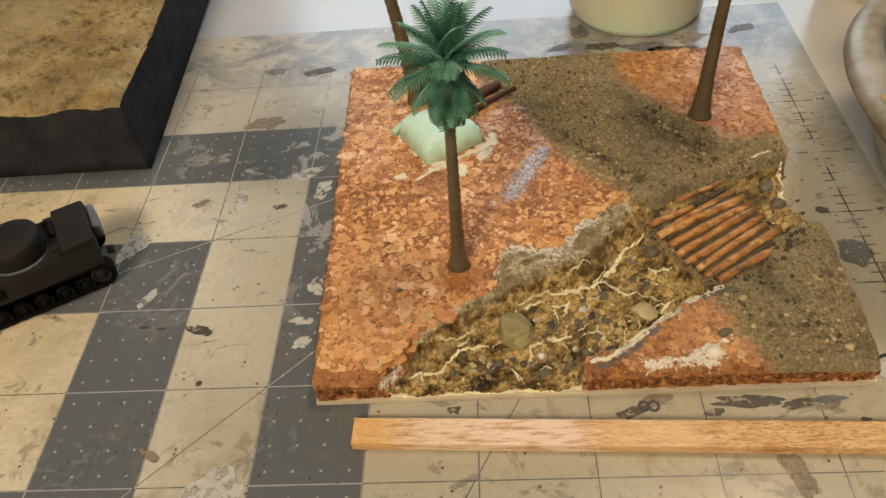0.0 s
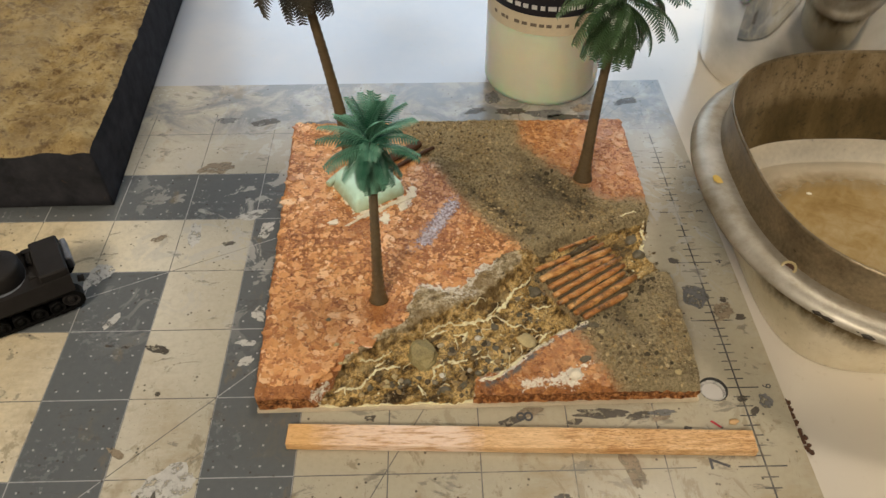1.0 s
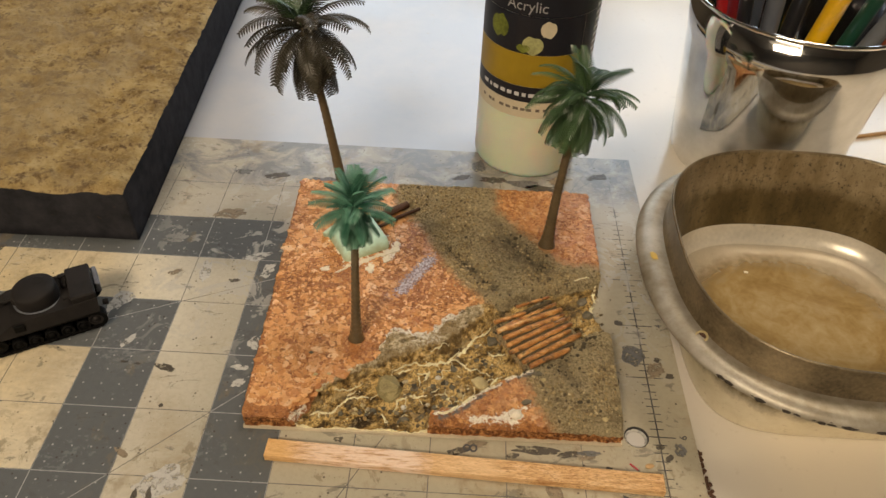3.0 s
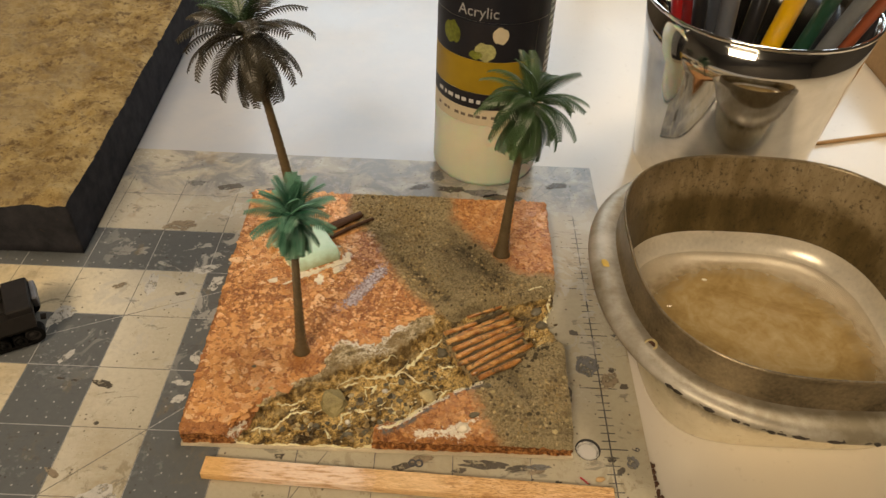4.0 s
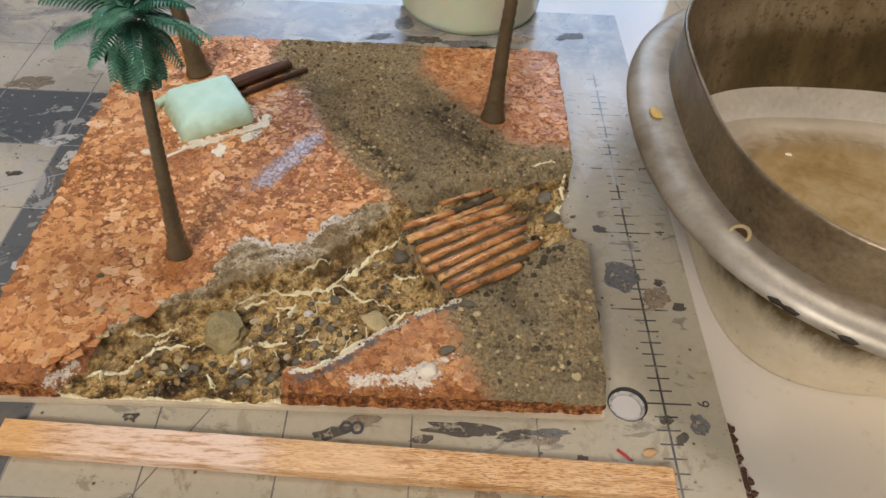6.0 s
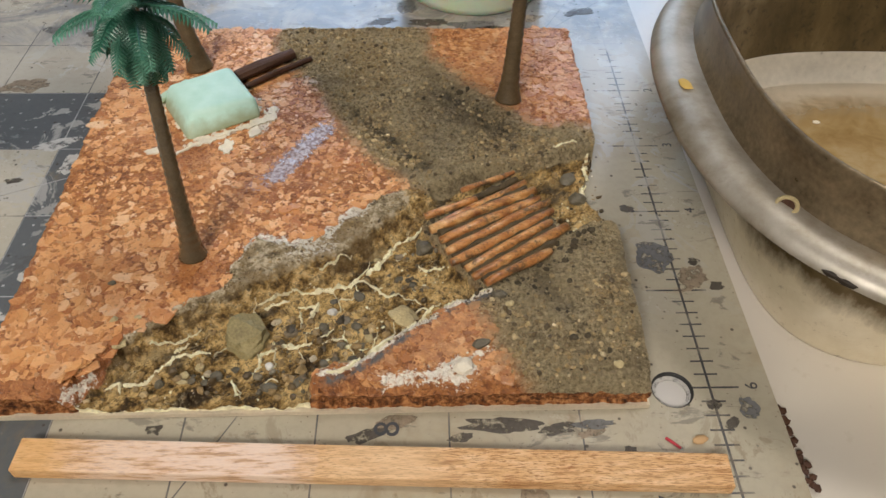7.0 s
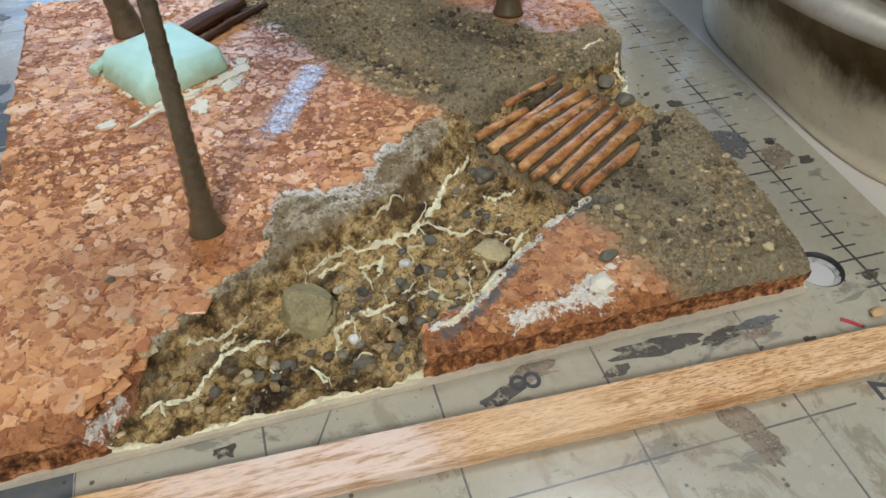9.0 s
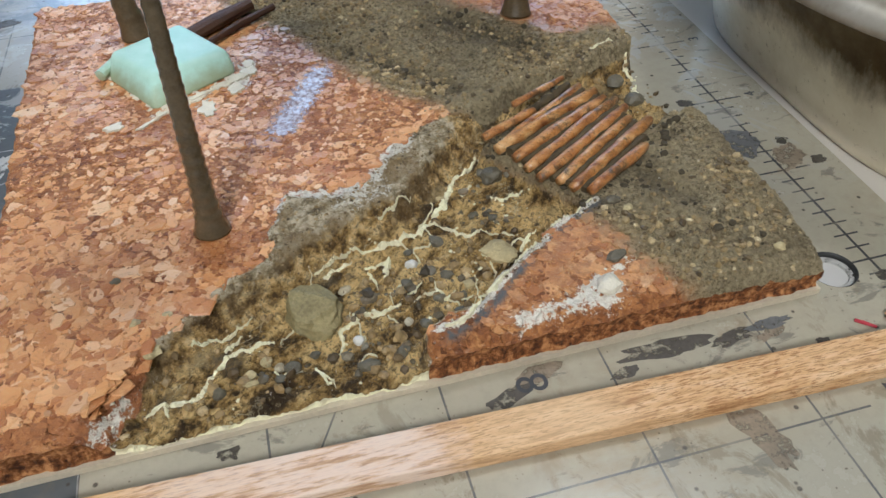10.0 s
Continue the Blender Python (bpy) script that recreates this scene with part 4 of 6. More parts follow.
STREAM = [(2, 10), (7.2, 23.2), (12.2, 28.6), (21, 34.8), (28.5, 38.5), (36.4, 43.8), (46, 49.3), (55.7, 52.5), (62, 60), (68, 67), (76, 74), (88, 80), (102, 84), (122, 92),
          (122, 66), (110, 66), (102, 62), (93, 52), (85.0, 46.4), (77.8, 43.0), (70.2, 38.8), (63.0, 33.2), (57.2, 29.2), (49.4, 26.0), (46.9, 10)]
BANK = [(1.5, 10), (4.6, 20), (8.2, 26), (11.4, 33), (17, 37.3), (23, 41.5), (27, 43.5), (30.5, 47), (31, 52.5), (34.6, 60), (39, 58.8), (44, 57.5), (48.7, 61), (54.3, 68), (62, 73.3), (72, 76.5), (84, 84), (100, 93), (122, 97.5),
        (122, 62), (108, 60), (94, 49), (86.0, 44.2), (79.0, 41.0), (71.4, 36.6), (64.5, 31.0), (58.7, 27.0), (51.0, 24.2), (48.2, 10)]
ROAD = [(72, 75), (69, 79), (61, 87), (55, 96), (50, 104.5), (46, 114), (41, 122), (33, 130), (30.5, 137), (31, 160), (69, 160), (71.5, 132), (78.5, 122), (87.5, 111), (94, 104), (99, 98), (122, 97.5),
        (122, 10), (96, 10), (95.0, 21), (88.5, 31), (85.8, 37), (84.2, 43.5), (88, 50), (80, 60)]


def to_line(x, y, ax, ay, bx, by):
    dx, dy = bx - ax, by - ay
    t = np.clip(((x - ax) * dx + (y - ay) * dy) / (dx * dx + dy * dy), 0, 1)
    return np.hypot(x - ax - t * dx, y - ay - t * dy)


LIP = [(52.2, 23.9), (55.9, 24.9), (59.4, 27.4), (63.0, 30.0), (66.2, 32.8), (69.6, 35.6), (74.1, 38.9), (79.5, 41.8), (85.0, 44.2)]


def to_lip(x, y, dx=0.0, dy=0.0):
    """Distance to the crusted lip of the near bank, or to a line beside it."""
    return np.minimum.reduce([to_line(x, y, ax + dx, ay + dy, bx + dx, by + dy) for (ax, ay), (bx, by) in zip(LIP, LIP[1:])])


def ground(x, y):
    """Height and the masks of the diorama's ground."""
    wob = 1.3 * vnoise(x, y, 0.22, 3, 4)
    s = signed(STREAM, x, y) + 0.8 * wob
    b = signed(BANK, x, y) + wob
    r = signed(ROAD, x, y) + 1.4 * wob
    # which side of the stream's middle a place lies on
    left = (y - (14 + 0.62 * (x - 25))) > 8
    width = np.where(left, 4.4, 2.2)
    width = np.where((x > 92) & (y > 70), 3.5, width)
    rise = step(0.0, 1.0, np.clip(-s, 0, None) / width)
    bed = 2.8 + 0.8 * vnoise(x, y, 0.16, 11, 4) + 1.25 * vnoise(x, y, 0.55, 12, 3) + 0.6 * vnoise(x, y, 1.4, 13, 2)
    top = 8.5 + 0.22 * vnoise(x, y, 0.07, 5, 2)
    road = step(-6.0, 4.5, r)
    bank = step(-1.2, 1.2, b)
    top = top + 0.12 * bank * (1 - step(3, 7, -s) * 0.4) + bank * (0.5 * vnoise(x, y, 0.45, 21, 4) + 0.5 * vnoise(x, y, 0.9, 22, 3))
    top = top + road * (0.35 + 0.45 * vnoise(x, y, 0.30, 31, 4) + 0.55 * vnoise(x, y, 0.8, 32, 3) + 0.3 * vnoise(x, y, 1.6, 33, 2))
    rut = np.exp(-(to_line(x, y, 53, 106, 72, 84) / 2.4) ** 2) + np.exp(-(to_line(x, y, 76, 115, 92, 98) / 4.2) ** 2) + 0.6 * np.exp(-(to_line(x, y, 86, 60, 100, 40) / 2.6) ** 2)
    top = top - 1.1 * rut * road
    chip = (1 - road) * (1 - bank)
    top = top + chip * 0.22 * vnoise(x, y, 0.8, 41, 2)
    z = bed * (1 - rise) + top * rise
    z = z + rise * (1 - rise) * 4 * (1.15 * vnoise(x, y, 0.30, 51, 3) + 0.28 * vnoise(x, y, 1.0, 52, 2))
    # the front edge is worn round and sinks towards the road's corner
    front = np.clip(y - 20.8, 0, None)
    z = z - step(4.0, 6.0, z) * (1.9 * np.exp(-(front / 1.5) ** 2) + 0.7 * np.exp(-(front / 7.0) ** 2) * step(50, 60, x)) - 1.5 * np.exp(-((x - 115) / 13) ** 2 - ((y - 21) / 11) ** 2)
    # dirt packed under the log bridge
    fill = step(-2.4, 0.4, signed([(72.2, 64.5), (85.6, 43.6), (104, 60.5), (92, 80)], x, y) + 0.7 * wob)
    z = z + fill * np.clip(8.5 + 0.5 * vnoise(x, y, 0.9, 58, 3) - z, 0, None)
    road = np.maximum(road, fill * 0.85)
    stream = step(-0.8, 0.8, b) * (1 - road * step(0.5, 3.0, -s)) * (1 - fill)
    crag = rise * (1 - road)
    white = np.exp(-((x - 78.5) / 3.4) ** 2 - ((y - 24.8) / 3.2) ** 2) * 1.2 + 0.9 * np.exp(-(to_line(x, y, 64, 23.2, 77, 24.4) / 1.9) ** 2) + 0.8 * np.exp(-(to_line(x, y, 79, 26, 84, 30) / 1.5) ** 2) + 0.9 * np.exp(-(to_line(x, y, 2.5, 20, 7.5, 26.5) / 0.8) ** 2)
    white = white + 0.8 * np.exp(-(to_line(x, y, 50, 61.5, 56, 69) / 1.5) ** 2) + 0.75 * np.exp(-(to_line(x, y, 36, 60.5, 46, 58) / 1.3) ** 2) + 1.35 * np.exp(-(to_lip(x, y) / 0.85) ** 2) * (0.75 + 0.6 * vnoise(x, y, 0.25, 99, 2))
    for ax, ay, bx, by, r_, k_ in ((12, 91.5, 30, 102, 1.3, 0.9), (30, 98, 32, 107, 1.8, 1.0), (20, 92.5, 23, 89, 1.3, 0.7), (31.5, 108, 30, 121, 1.5, 0.5)):
        white = white + k_ * np.exp(-(to_line(x, y, ax, ay, bx, by) / r_) ** 2)
    white = white + 0.44 * np.exp(-(b / 0.9) ** 2) * (1 - road) * (1 + 0.6 * vnoise(x, y, 0.12, 95, 2))
    white = white + 0.62 * bank * step(2.5, 4.5, -s) * (1 - road) * (y > 44) * step(0.0, 0.4, vnoise(x, y, 0.16, 97, 3))
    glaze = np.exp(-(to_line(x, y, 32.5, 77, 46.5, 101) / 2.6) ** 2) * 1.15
    return z, road, stream, crag, np.clip(rut * road, 0, 1), np.clip(white, 0, 1), np.clip(glaze, 0, 1)


LX, LY = np.meshgrid(np.arange(-22, 124, 0.4), np.arange(8, 156, 0.4))
LOOKUP = [a.tolist() for a in ground(LX, LY)]


def ground_at(x, y):
    """Height and masks at one place, from a table of the ground."""
    i, j = int(round((x + 22) / 0.4)), int(round((y - 8) / 0.4))
    return [t[j][i] for t in LOOKUP]


def ground_z(x, y):
    return ground_at(x, y)[0]


diorama = thing("diorama_base", 51, 84, 0.05, "square cork diorama tile with a dirt road and dry stream bed", "diorama base")
N = 470
uu, vv = np.meshgrid(np.linspace(0, 1, N), np.linspace(0, 1, N))
gx, gy = plan_xy(uu, vv)
near = np.minimum(np.minimum(uu, 1 - uu), np.minimum(vv, 1 - vv)) * 128
rag = np.exp(-(near / 1.2) ** 2)
gx = gx + rag * 0.5 * vnoise(gx, gy, 0.5, 61, 3)
gy = gy + rag * 0.5 * vnoise(gx, gy, 0.5, 67, 3)
# the notch that the stream bites out of the east edge
bite = np.exp(-((gy - 80) / 7.5) ** 2) * np.exp(-((115.3 - gx) / 4.5) ** 2)
gx = gx - 5.0 * bite
gz, m_road, m_stream, m_bank, m_rut, m_white, m_glaze = ground(gx, gy)
gz = gz - 0.5 * np.exp(-(near / 0.6) ** 2)
m_slate = to_lip(gx, gy, 0.9, -0.9)
m_slate = np.exp(-((m_slate + 0.6 * vnoise(gx, gy, 0.3, 77, 2)) / 0.95) ** 2)
kind = np.where(m_stream > 0.5, 2, np.where(m_road > 0.5, 1, 0))
cell = np.maximum.reduce([kind[:-1, :-1], kind[1:, :-1], kind[:-1, 1:], kind[1:, 1:]])
index = np.arange(N * N).reshape(N, N)
quads = np.stack([index[:-1, :-1], index[:-1, 1:], index[1:, 1:], index[1:, :-1]], -1)
places = np.stack([gx, gy, gz], -1).reshape(-1, 3)
masks = {"road": m_road, "stream": m_stream, "bank": m_bank, "rut": m_rut, "white": m_white, "glaze": m_glaze, "slate": m_slate}
for which, name, label in ((0, "cork_ground", "orange-brown pressed cork chips"), (1, "dirt_road", "grey-brown gritty dirt road"), (2, "stream_bed", "yellow-brown dry stream bed with pale cracks")):
    q = quads[cell == which]
    used, back = np.unique(q, return_inverse=True)
    me = bpy.data.meshes.new(name)
    me.from_pydata((places[used] * MM).tolist(), [], back.reshape(-1, 4).tolist())
    me.materials.append(M_GROUND)
    for key, values in masks.items():
        me.attributes.new(key, "FLOAT", "POINT").data.foreach_set("value", values.reshape(-1)[used].astype(np.float32))
    me.polygons.foreach_set("use_smooth", np.ones(len(me.polygons), bool))
    tagged(put(new(name, me), diorama), label=label)
ring = list(index[0, :]) + list(index[1:, -1]) + list(index[-1, -2::-1]) + list(index[-2:0:-1, 0])
g, crumbs = Geo(), []
n = len(ring)
for level, t in enumerate((0.0, 0.4, 0.75, 1.0)):
    for c, i in enumerate(ring):
        x, y, z = places[i]
        k = 0.7 * noise.noise(Vector((x * 0.7, y * 0.7, level * 2.1))) + 0.4 * noise.noise(Vector((x * 2.1, y * 2.1, level * 3.7))) if 0 < level < 3 else 0.0
        cx, cy = 51 - x, 84 - y
        d = math.hypot(cx, cy)
        push = (0.35 if level in (1, 2) else 0.1 * (level > 0)) + k
        g.v.append((x + cx / d * push, y + cy / d * push, z + (1.25 - z) * t))
for level in range(3):
    for c in range(n):
        e = (c + 1) % n
        wet = m_stream.reshape(-1)[ring[c]] > 0.5 and m_bank.reshape(-1)[ring[c]] < 0.5
        (crumbs if wet else g.f).append(((level + 1) * n + c, (level + 1) * n + e, level * n + e, level * n + c))
part("cork_edge", g, M_CORKEDGE, diorama, "dark brown crumbly cut cork edge")
rim = Geo()
rim.v, rim.f = list(g.v), crumbs
part("stream_edge", rim, M_CRUST, diorama, "pale crumbly edge of the stream bed")
card = Geo()
for z in (0.05, 1.25):
    card.v += [(FL[0] - 0.3, FL[1] - 0.5, z), (FR[0] + 0.2, FR[1] - 0.5, z), (FR[0] + 0.2, 66.0, z), (111.6, 75.0, z), (110.2, 80.0, z), (111.6, 85.0, z), (BR[0] + 0.2, 94.0, z), (BR[0] + 0.2, BR[1] + 0.2, z), (BL[0] - 0.3, BL[1] + 0.2, z)]
card.f += [tuple(range(8, -1, -1)), tuple(range(9, 18))] + [(i, (i + 1) % 9, 9 + (i + 1) % 9, 9 + i) for i in range(9)]
part("card_backing", card, M_CARD, diorama, "cream card backing board")

# pale cracks of dried glue in the stream bed
CRACKS = ((1.05, (9.4, 24.8), (11.7, 25.4), (12.7, 25.6), (15.2, 25.8), (17.2, 26.8), (18.6, 27.7), (19.2, 29.1), (20.1, 30.9), (21.6, 32.1), (23.7, 32.4), (25.8, 32.6), (28.6, 32.8)), (0.5, (12.7, 25.6), (12.6, 23.5)),
          (1.25, (43.4, 48.6), (45.6, 48.8), (48.0, 49.0), (51.3, 49.6), (54.6, 50.4), (57.0, 51.2), (59.0, 53.6), (61.2, 55.6), (62.6, 57.8), (63.9, 60.6), (65.6, 62.6), (67.4, 64.0), (69.6, 65.6), (71.0, 68.1)),
          (0.55, (57.4, 51.2), (59.5, 50.8), (61.3, 50.0), (62.4, 48.5), (63.7, 47.6), (65.8, 47.9), (67.0, 47.8), (67.5, 46.7)), (0.7, (64.8, 58.0), (67.6, 58.9)), (0.5, (70.3, 55.9), (71.1, 54.5), (73.4, 55.0), (76.2, 55.0)),
          (1.0, (37.9, 32.2), (39.5, 33.5), (42.2, 34.4), (44.9, 34.6), (48.6, 35.0)), (0.55, (45.1, 44.4), (45.5, 42.1), (46.0, 39.0)), (0.8, (48.9, 45.6), (48.0, 43.4), (47.2, 41.2)), (0.7, (70.7, 41.3), (72.7, 43.6), (75.1, 45.0)),
          (0.32, (16.5, 33.4), (21.6, 36.0), (25.8, 38.4)), (0.36, (36.4, 44.6), (40.2, 47.0), (42.9, 48.7)), (0.3, (48.6, 52.4), (52.0, 54.4), (55.6, 56.8)),
          (0.7, (37.6, 43.9), (40.5, 45.4), (42.8, 46.6)), (0.5, (33.5, 26.7), (34.8, 24.0), (35.2, 22.4)), (0.6, (55.0, 38.0), (54.8, 35.5), (55.3, 34.0), (57.7, 35.9)), (0.5, (38.4, 32.3), (38.3, 29.5), (37.3, 27.6)), (0.5, (20.8, 32.9), (22.1, 34.0), (23.9, 35.0)),
          (0.8, (53.0, 24.2), (55.9, 24.9), (57.6, 26.4), (59.4, 27.6)), (0.9, (60.6, 28.6), (63.0, 30.3), (65.0, 32.0)), (0.8, (67.2, 34.0), (69.6, 35.9), (72.0, 37.8)), (0.8, (74.1, 39.4), (77.0, 41.2), (79.5, 42.6)), (0.8, (80.6, 42.6), (82.4, 43.6), (84.4, 44.2)),
          (1.0, (113.2, 91.0), (112.0, 87.5), (112.8, 84.0)), (1.0, (111.6, 82.0), (110.2, 79.6), (111.0, 76.5)), (0.6, (104.0, 90.5), (107.0, 92.0), (110.5, 92.8)))
rngc = np.random.default_rng(21)
EXTRA = []
while len(EXTRA) < 26:
    x, y = rngc.uniform(8, 84), rngc.uniform(23, 62)
    row = ground_at(x, y)
    if row[0] > 4.2 or row[2] < 0.6:
        continue
    a = rngc.uniform(0.2, 1.0) if rngc.uniform() < 0.7 else rngc.uniform(0, 6.28)
    line = [0.26, (x, y)]
    for _ in range(int(rngc.integers(3, 8))):
        a += rngc.normal(0, 0.55)
        x, y = x + 1.1 * math.cos(a), y + 1.1 * math.sin(a)
        if ground_at(x, y)[0] < 5.0 and 22 < y:
            line.append((x, y))
    if len(line) > 3:
        EXTRA.append(tuple(line))
for i, (heavy, *line) in enumerate(CRACKS + tuple(EXTRA)):
    g = Geo()
    pts = []
    for (ax, ay), (bx, by) in zip(line, line[1:]):
        m = max(2, int(math.hypot(bx - ax, by - ay) / 0.3))
        pts += [(ax + (bx - ax) * t / m, ay + (by - ay) * t / m) for t in range(m)]
    pts.append(line[-1])
    for c, (x, y) in enumerate(pts):
        jx, jy = (0.5 * noise.noise(Vector((x * 0.5, y * 0.5, i + o))) + 0.18 * noise.noise(Vector((x * 1.9, y * 1.9, i + o))) for o in (0.0, 9.0))
        ax, ay = pts[max(c - 1, 0)]
        bx, by = pts[min(c + 1, len(pts) - 1)]
        d = math.hypot(bx - ax, by - ay)
        nx, ny = -(by - ay) / d, (bx - ax) / d
        taper = math.sin(math.pi * min(1.0, (c + 0.6) / len(pts)) ** 0.8) * 0.75 + 0.25
        thick = 0.74 * heavy * taper
        w1, w2 = (thick * max(0.42, 0.8 + 0.85 * noise.noise(Vector((x * 0.55, y * 0.55, o + i))) + 0.35 * noise.noise(Vector((x * 1.6, y * 1.6, o + i)))) for o in (3.0, 8.0))
        x, y = x + jx, y + jy
        z = ground_z(x, y)
        g.v += [(x + nx * w1, y + ny * w1, ground_z(x + nx * w1, y + ny * w1) - 0.05), (x + nx * w1 * 0.4, y + ny * w1 * 0.4, z + 0.42), (x - nx * w2 * 0.4, y - ny * w2 * 0.4, z + 0.42), (x - nx * w2, y - ny * w2, ground_z(x - nx * w2, y - ny * w2) - 0.05)]
    for c in range(len(pts) - 1):
        for e in range(3):
            g.f.append((c * 4 + e, c * 4 + e + 1, c * 4 + e + 5, c * 4 + e + 4))
    part("glue_crack", g, M_CRUST, diorama, "pale cream crack of dried glue")

# ---- stones of the stream bed ----
M_BOULDER = plain("olive_boulder", (0.32, 0.265, 0.125), 0.6, vary=0.5, scale=0.6, bump=0.6, depth=0.4)
M_WHITESTONE = plain("white_pebble", (0.68, 0.65, 0.58), 0.4, vary=0.12, scale=0.6, bump=0.2)
M_SLATE = plain("grey_slate", (0.135, 0.118, 0.082), 0.45, vary=0.45, scale=0.6, bump=0.5, depth=0.3)
M_TANSTONE = plain("tan_crumb_stone", (0.50, 0.41, 0.22), 0.6, vary=0.35, scale=0.7, bump=0.8, depth=0.4)
boulder = Geo()
b = stone(0, 0, 0, 4.7, 5.0, 3.4, 0, 5, 4, 0.16)
# one broad break leans forward, smaller ones round the sides, then a pitted grain
for nx, ny, nz, d in ((-0.15, -0.42, 1.0, 2.3), (0.5, 0.15, 1.0, 2.6), (1.0, 0.1, 0.2, 3.9), (-1.0, 0.25, 0.3, 3.8), (0.1, 1.0, 0.3, 4.3), (0.8, -0.8, 0.1, 4.0), (-0.7, -0.75, 0.25, 4.1), (-0.7, 0.8, 0.3, 4.1)):
    cut = Vector((nx, ny, nz)).normalized()
    b.v = [tuple(Vector(p) - cut * 0.96 * max(0.0, Vector(p).dot(cut) - d)) for p in b.v]
b.v = [(x + 0.0, y - 0.7 * (z < 0.3), z - 0.5 * (y < -3.2)) for x, y, z in b.v]
b.v = [tuple(Vector(p) * (1 + 0.07 * noise.noise(Vector(p) * 0.5) + 0.045 * noise.noise(Vector(p) * 1.2) + 0.02 * noise.noise(Vector(p) * 2.8))) for p in b.v]
moved(b, Matrix.Translation((35.0, 37.2, ground_z(35, 37) + 1.6)) @ pose(0, 0, 0, -4, 3, 25))
tagged(part("boulder", b, M_BOULDER), "large flat olive-grey stone in the dry stream bed", "stone")
PEBBLES = (("white", 52.2, 42.6, 1.25, 1.15), ("slate", 50.4, 39.4, 1.35, 1.2), ("brown", 54.9, 41.4, 1.5, 1.1), ("slate", 57.4, 39.4, 1.4, 1.2), ("tan", 67.1, 41.4, 3.6, 2.6), ("slate", 57.1, 30.8, 1.3, 1.0), ("slate", 47.0, 26.0, 1.1, 2.0),
           ("slate", 41.2, 24.2, 2.0, 1.15), ("white", 40.8, 29.2, 1.0, 0.95), ("slate", 19.7, 25.8, 1.2, 1.2), ("tan", 24.5, 25.7, 1.3, 0.7), ("tan", 26.9, 29.6, 1.0, 1.0), ("slate", 30.6, 27.6, 1.4, 1.2), ("brown", 28.6, 28.2, 1.0, 0.9),
           ("slate", 28.6, 26.2, 1.3, 0.9), ("tan", 24.4, 27.4, 1.1, 0.8), ("tan", 11.6, 32.0, 1.7, 1.2), ("slate", 72.0, 60.2, 3.0, 2.2), ("slate", 82.7, 30.6, 2.3, 1.2), ("plaster", 79.0, 25.4, 2.4, 2.0), ("slate", 108.9, 77.0, 2.6, 2.2), ("slate", 107.0, 83.0, 2.4, 1.8),
           ("brown", 44.1, 37.6, 1.8, 1.2), ("brown", 40.7, 41.0, 1.6, 1.1), ("tan", 60.2, 36.2, 1.1, 1.0), ("slate", 58.8, 34.6, 1.0, 0.8), ("brown", 48.4, 38.0, 1.2, 0.9), ("slate", 57.4, 46.9, 1.7, 1.3), ("slate", 52.4, 45.4, 1.0, 0.8), ("tan", 61.0, 57.0, 1.0, 0.8),
           ("slate", 70.6, 63.0, 1.2, 1.0), ("slate", 72.5, 60.4, 1.2, 0.9), ("brown", 65.8, 58.6, 1.3, 0.9), ("slate", 66.0, 52.6, 1.3, 0.9), ("slate", 69.0, 50.6, 1.1, 0.9), ("brown", 71.8, 50.0, 1.1, 0.8), ("tan", 9.5, 37.4, 0.9, 0.8), ("tan", 14.2, 37.8, 1.0, 0.7),
           ("slate", 6.4, 47.0, 1.0, 0.8), ("slate", 87.4, 42.4, 1.5, 1.1), ("tan", 89.0, 40.0, 1.1, 0.8), ("tan", 109.0, 26.0, 1.3, 1.0), ("slate", 34.0, 29.0, 1.0, 0.7), ("slate", 51.5, 30.0, 1.2, 1.0), ("brown", 49.0, 31.8, 1.0, 0.8), ("slate", 54.6, 34.2, 1.1, 0.8))
PEB = {"white": (M_WHITESTONE, "smooth white pebble"), "slate": (M_SLATE, "dark grey slate pebble"), "brown": (M_STONE, "rounded brown pebble"), "tan": (M_TANSTONE, "rough tan stone"), "plaster": (M_PLASTER, "white plaster lump")}
for i, (kind_, x, y, rx, ry) in enumerate(PEBBLES):
    flat = 0.72 if kind_ != "tan" else 0.6
    rx, ry = rx * 0.88, ry * 0.88
    h = min(rx, ry) * flat
    ob = part("pebble", stone(x, y, ground_z(x, y) + h * 0.4, rx, ry, h, (i * 47) % 90 - 45 if rx / ry < 1.4 else (i * 13) % 30, i, 3 if rx > 2.5 else 2, 0.5 if kind_ == "tan" else 0.35), PEB[kind_][0], None, smooth=False)
    tagged(ob, PEB[kind_][1] + " glued in the dry stream bed", "pebble", "pebbles of the stream bed")


ICO = bmesh.new()
bmesh.ops.create_icosphere(ICO, subdivisions=1, radius=1.0)
ICO = from_bm(ICO)


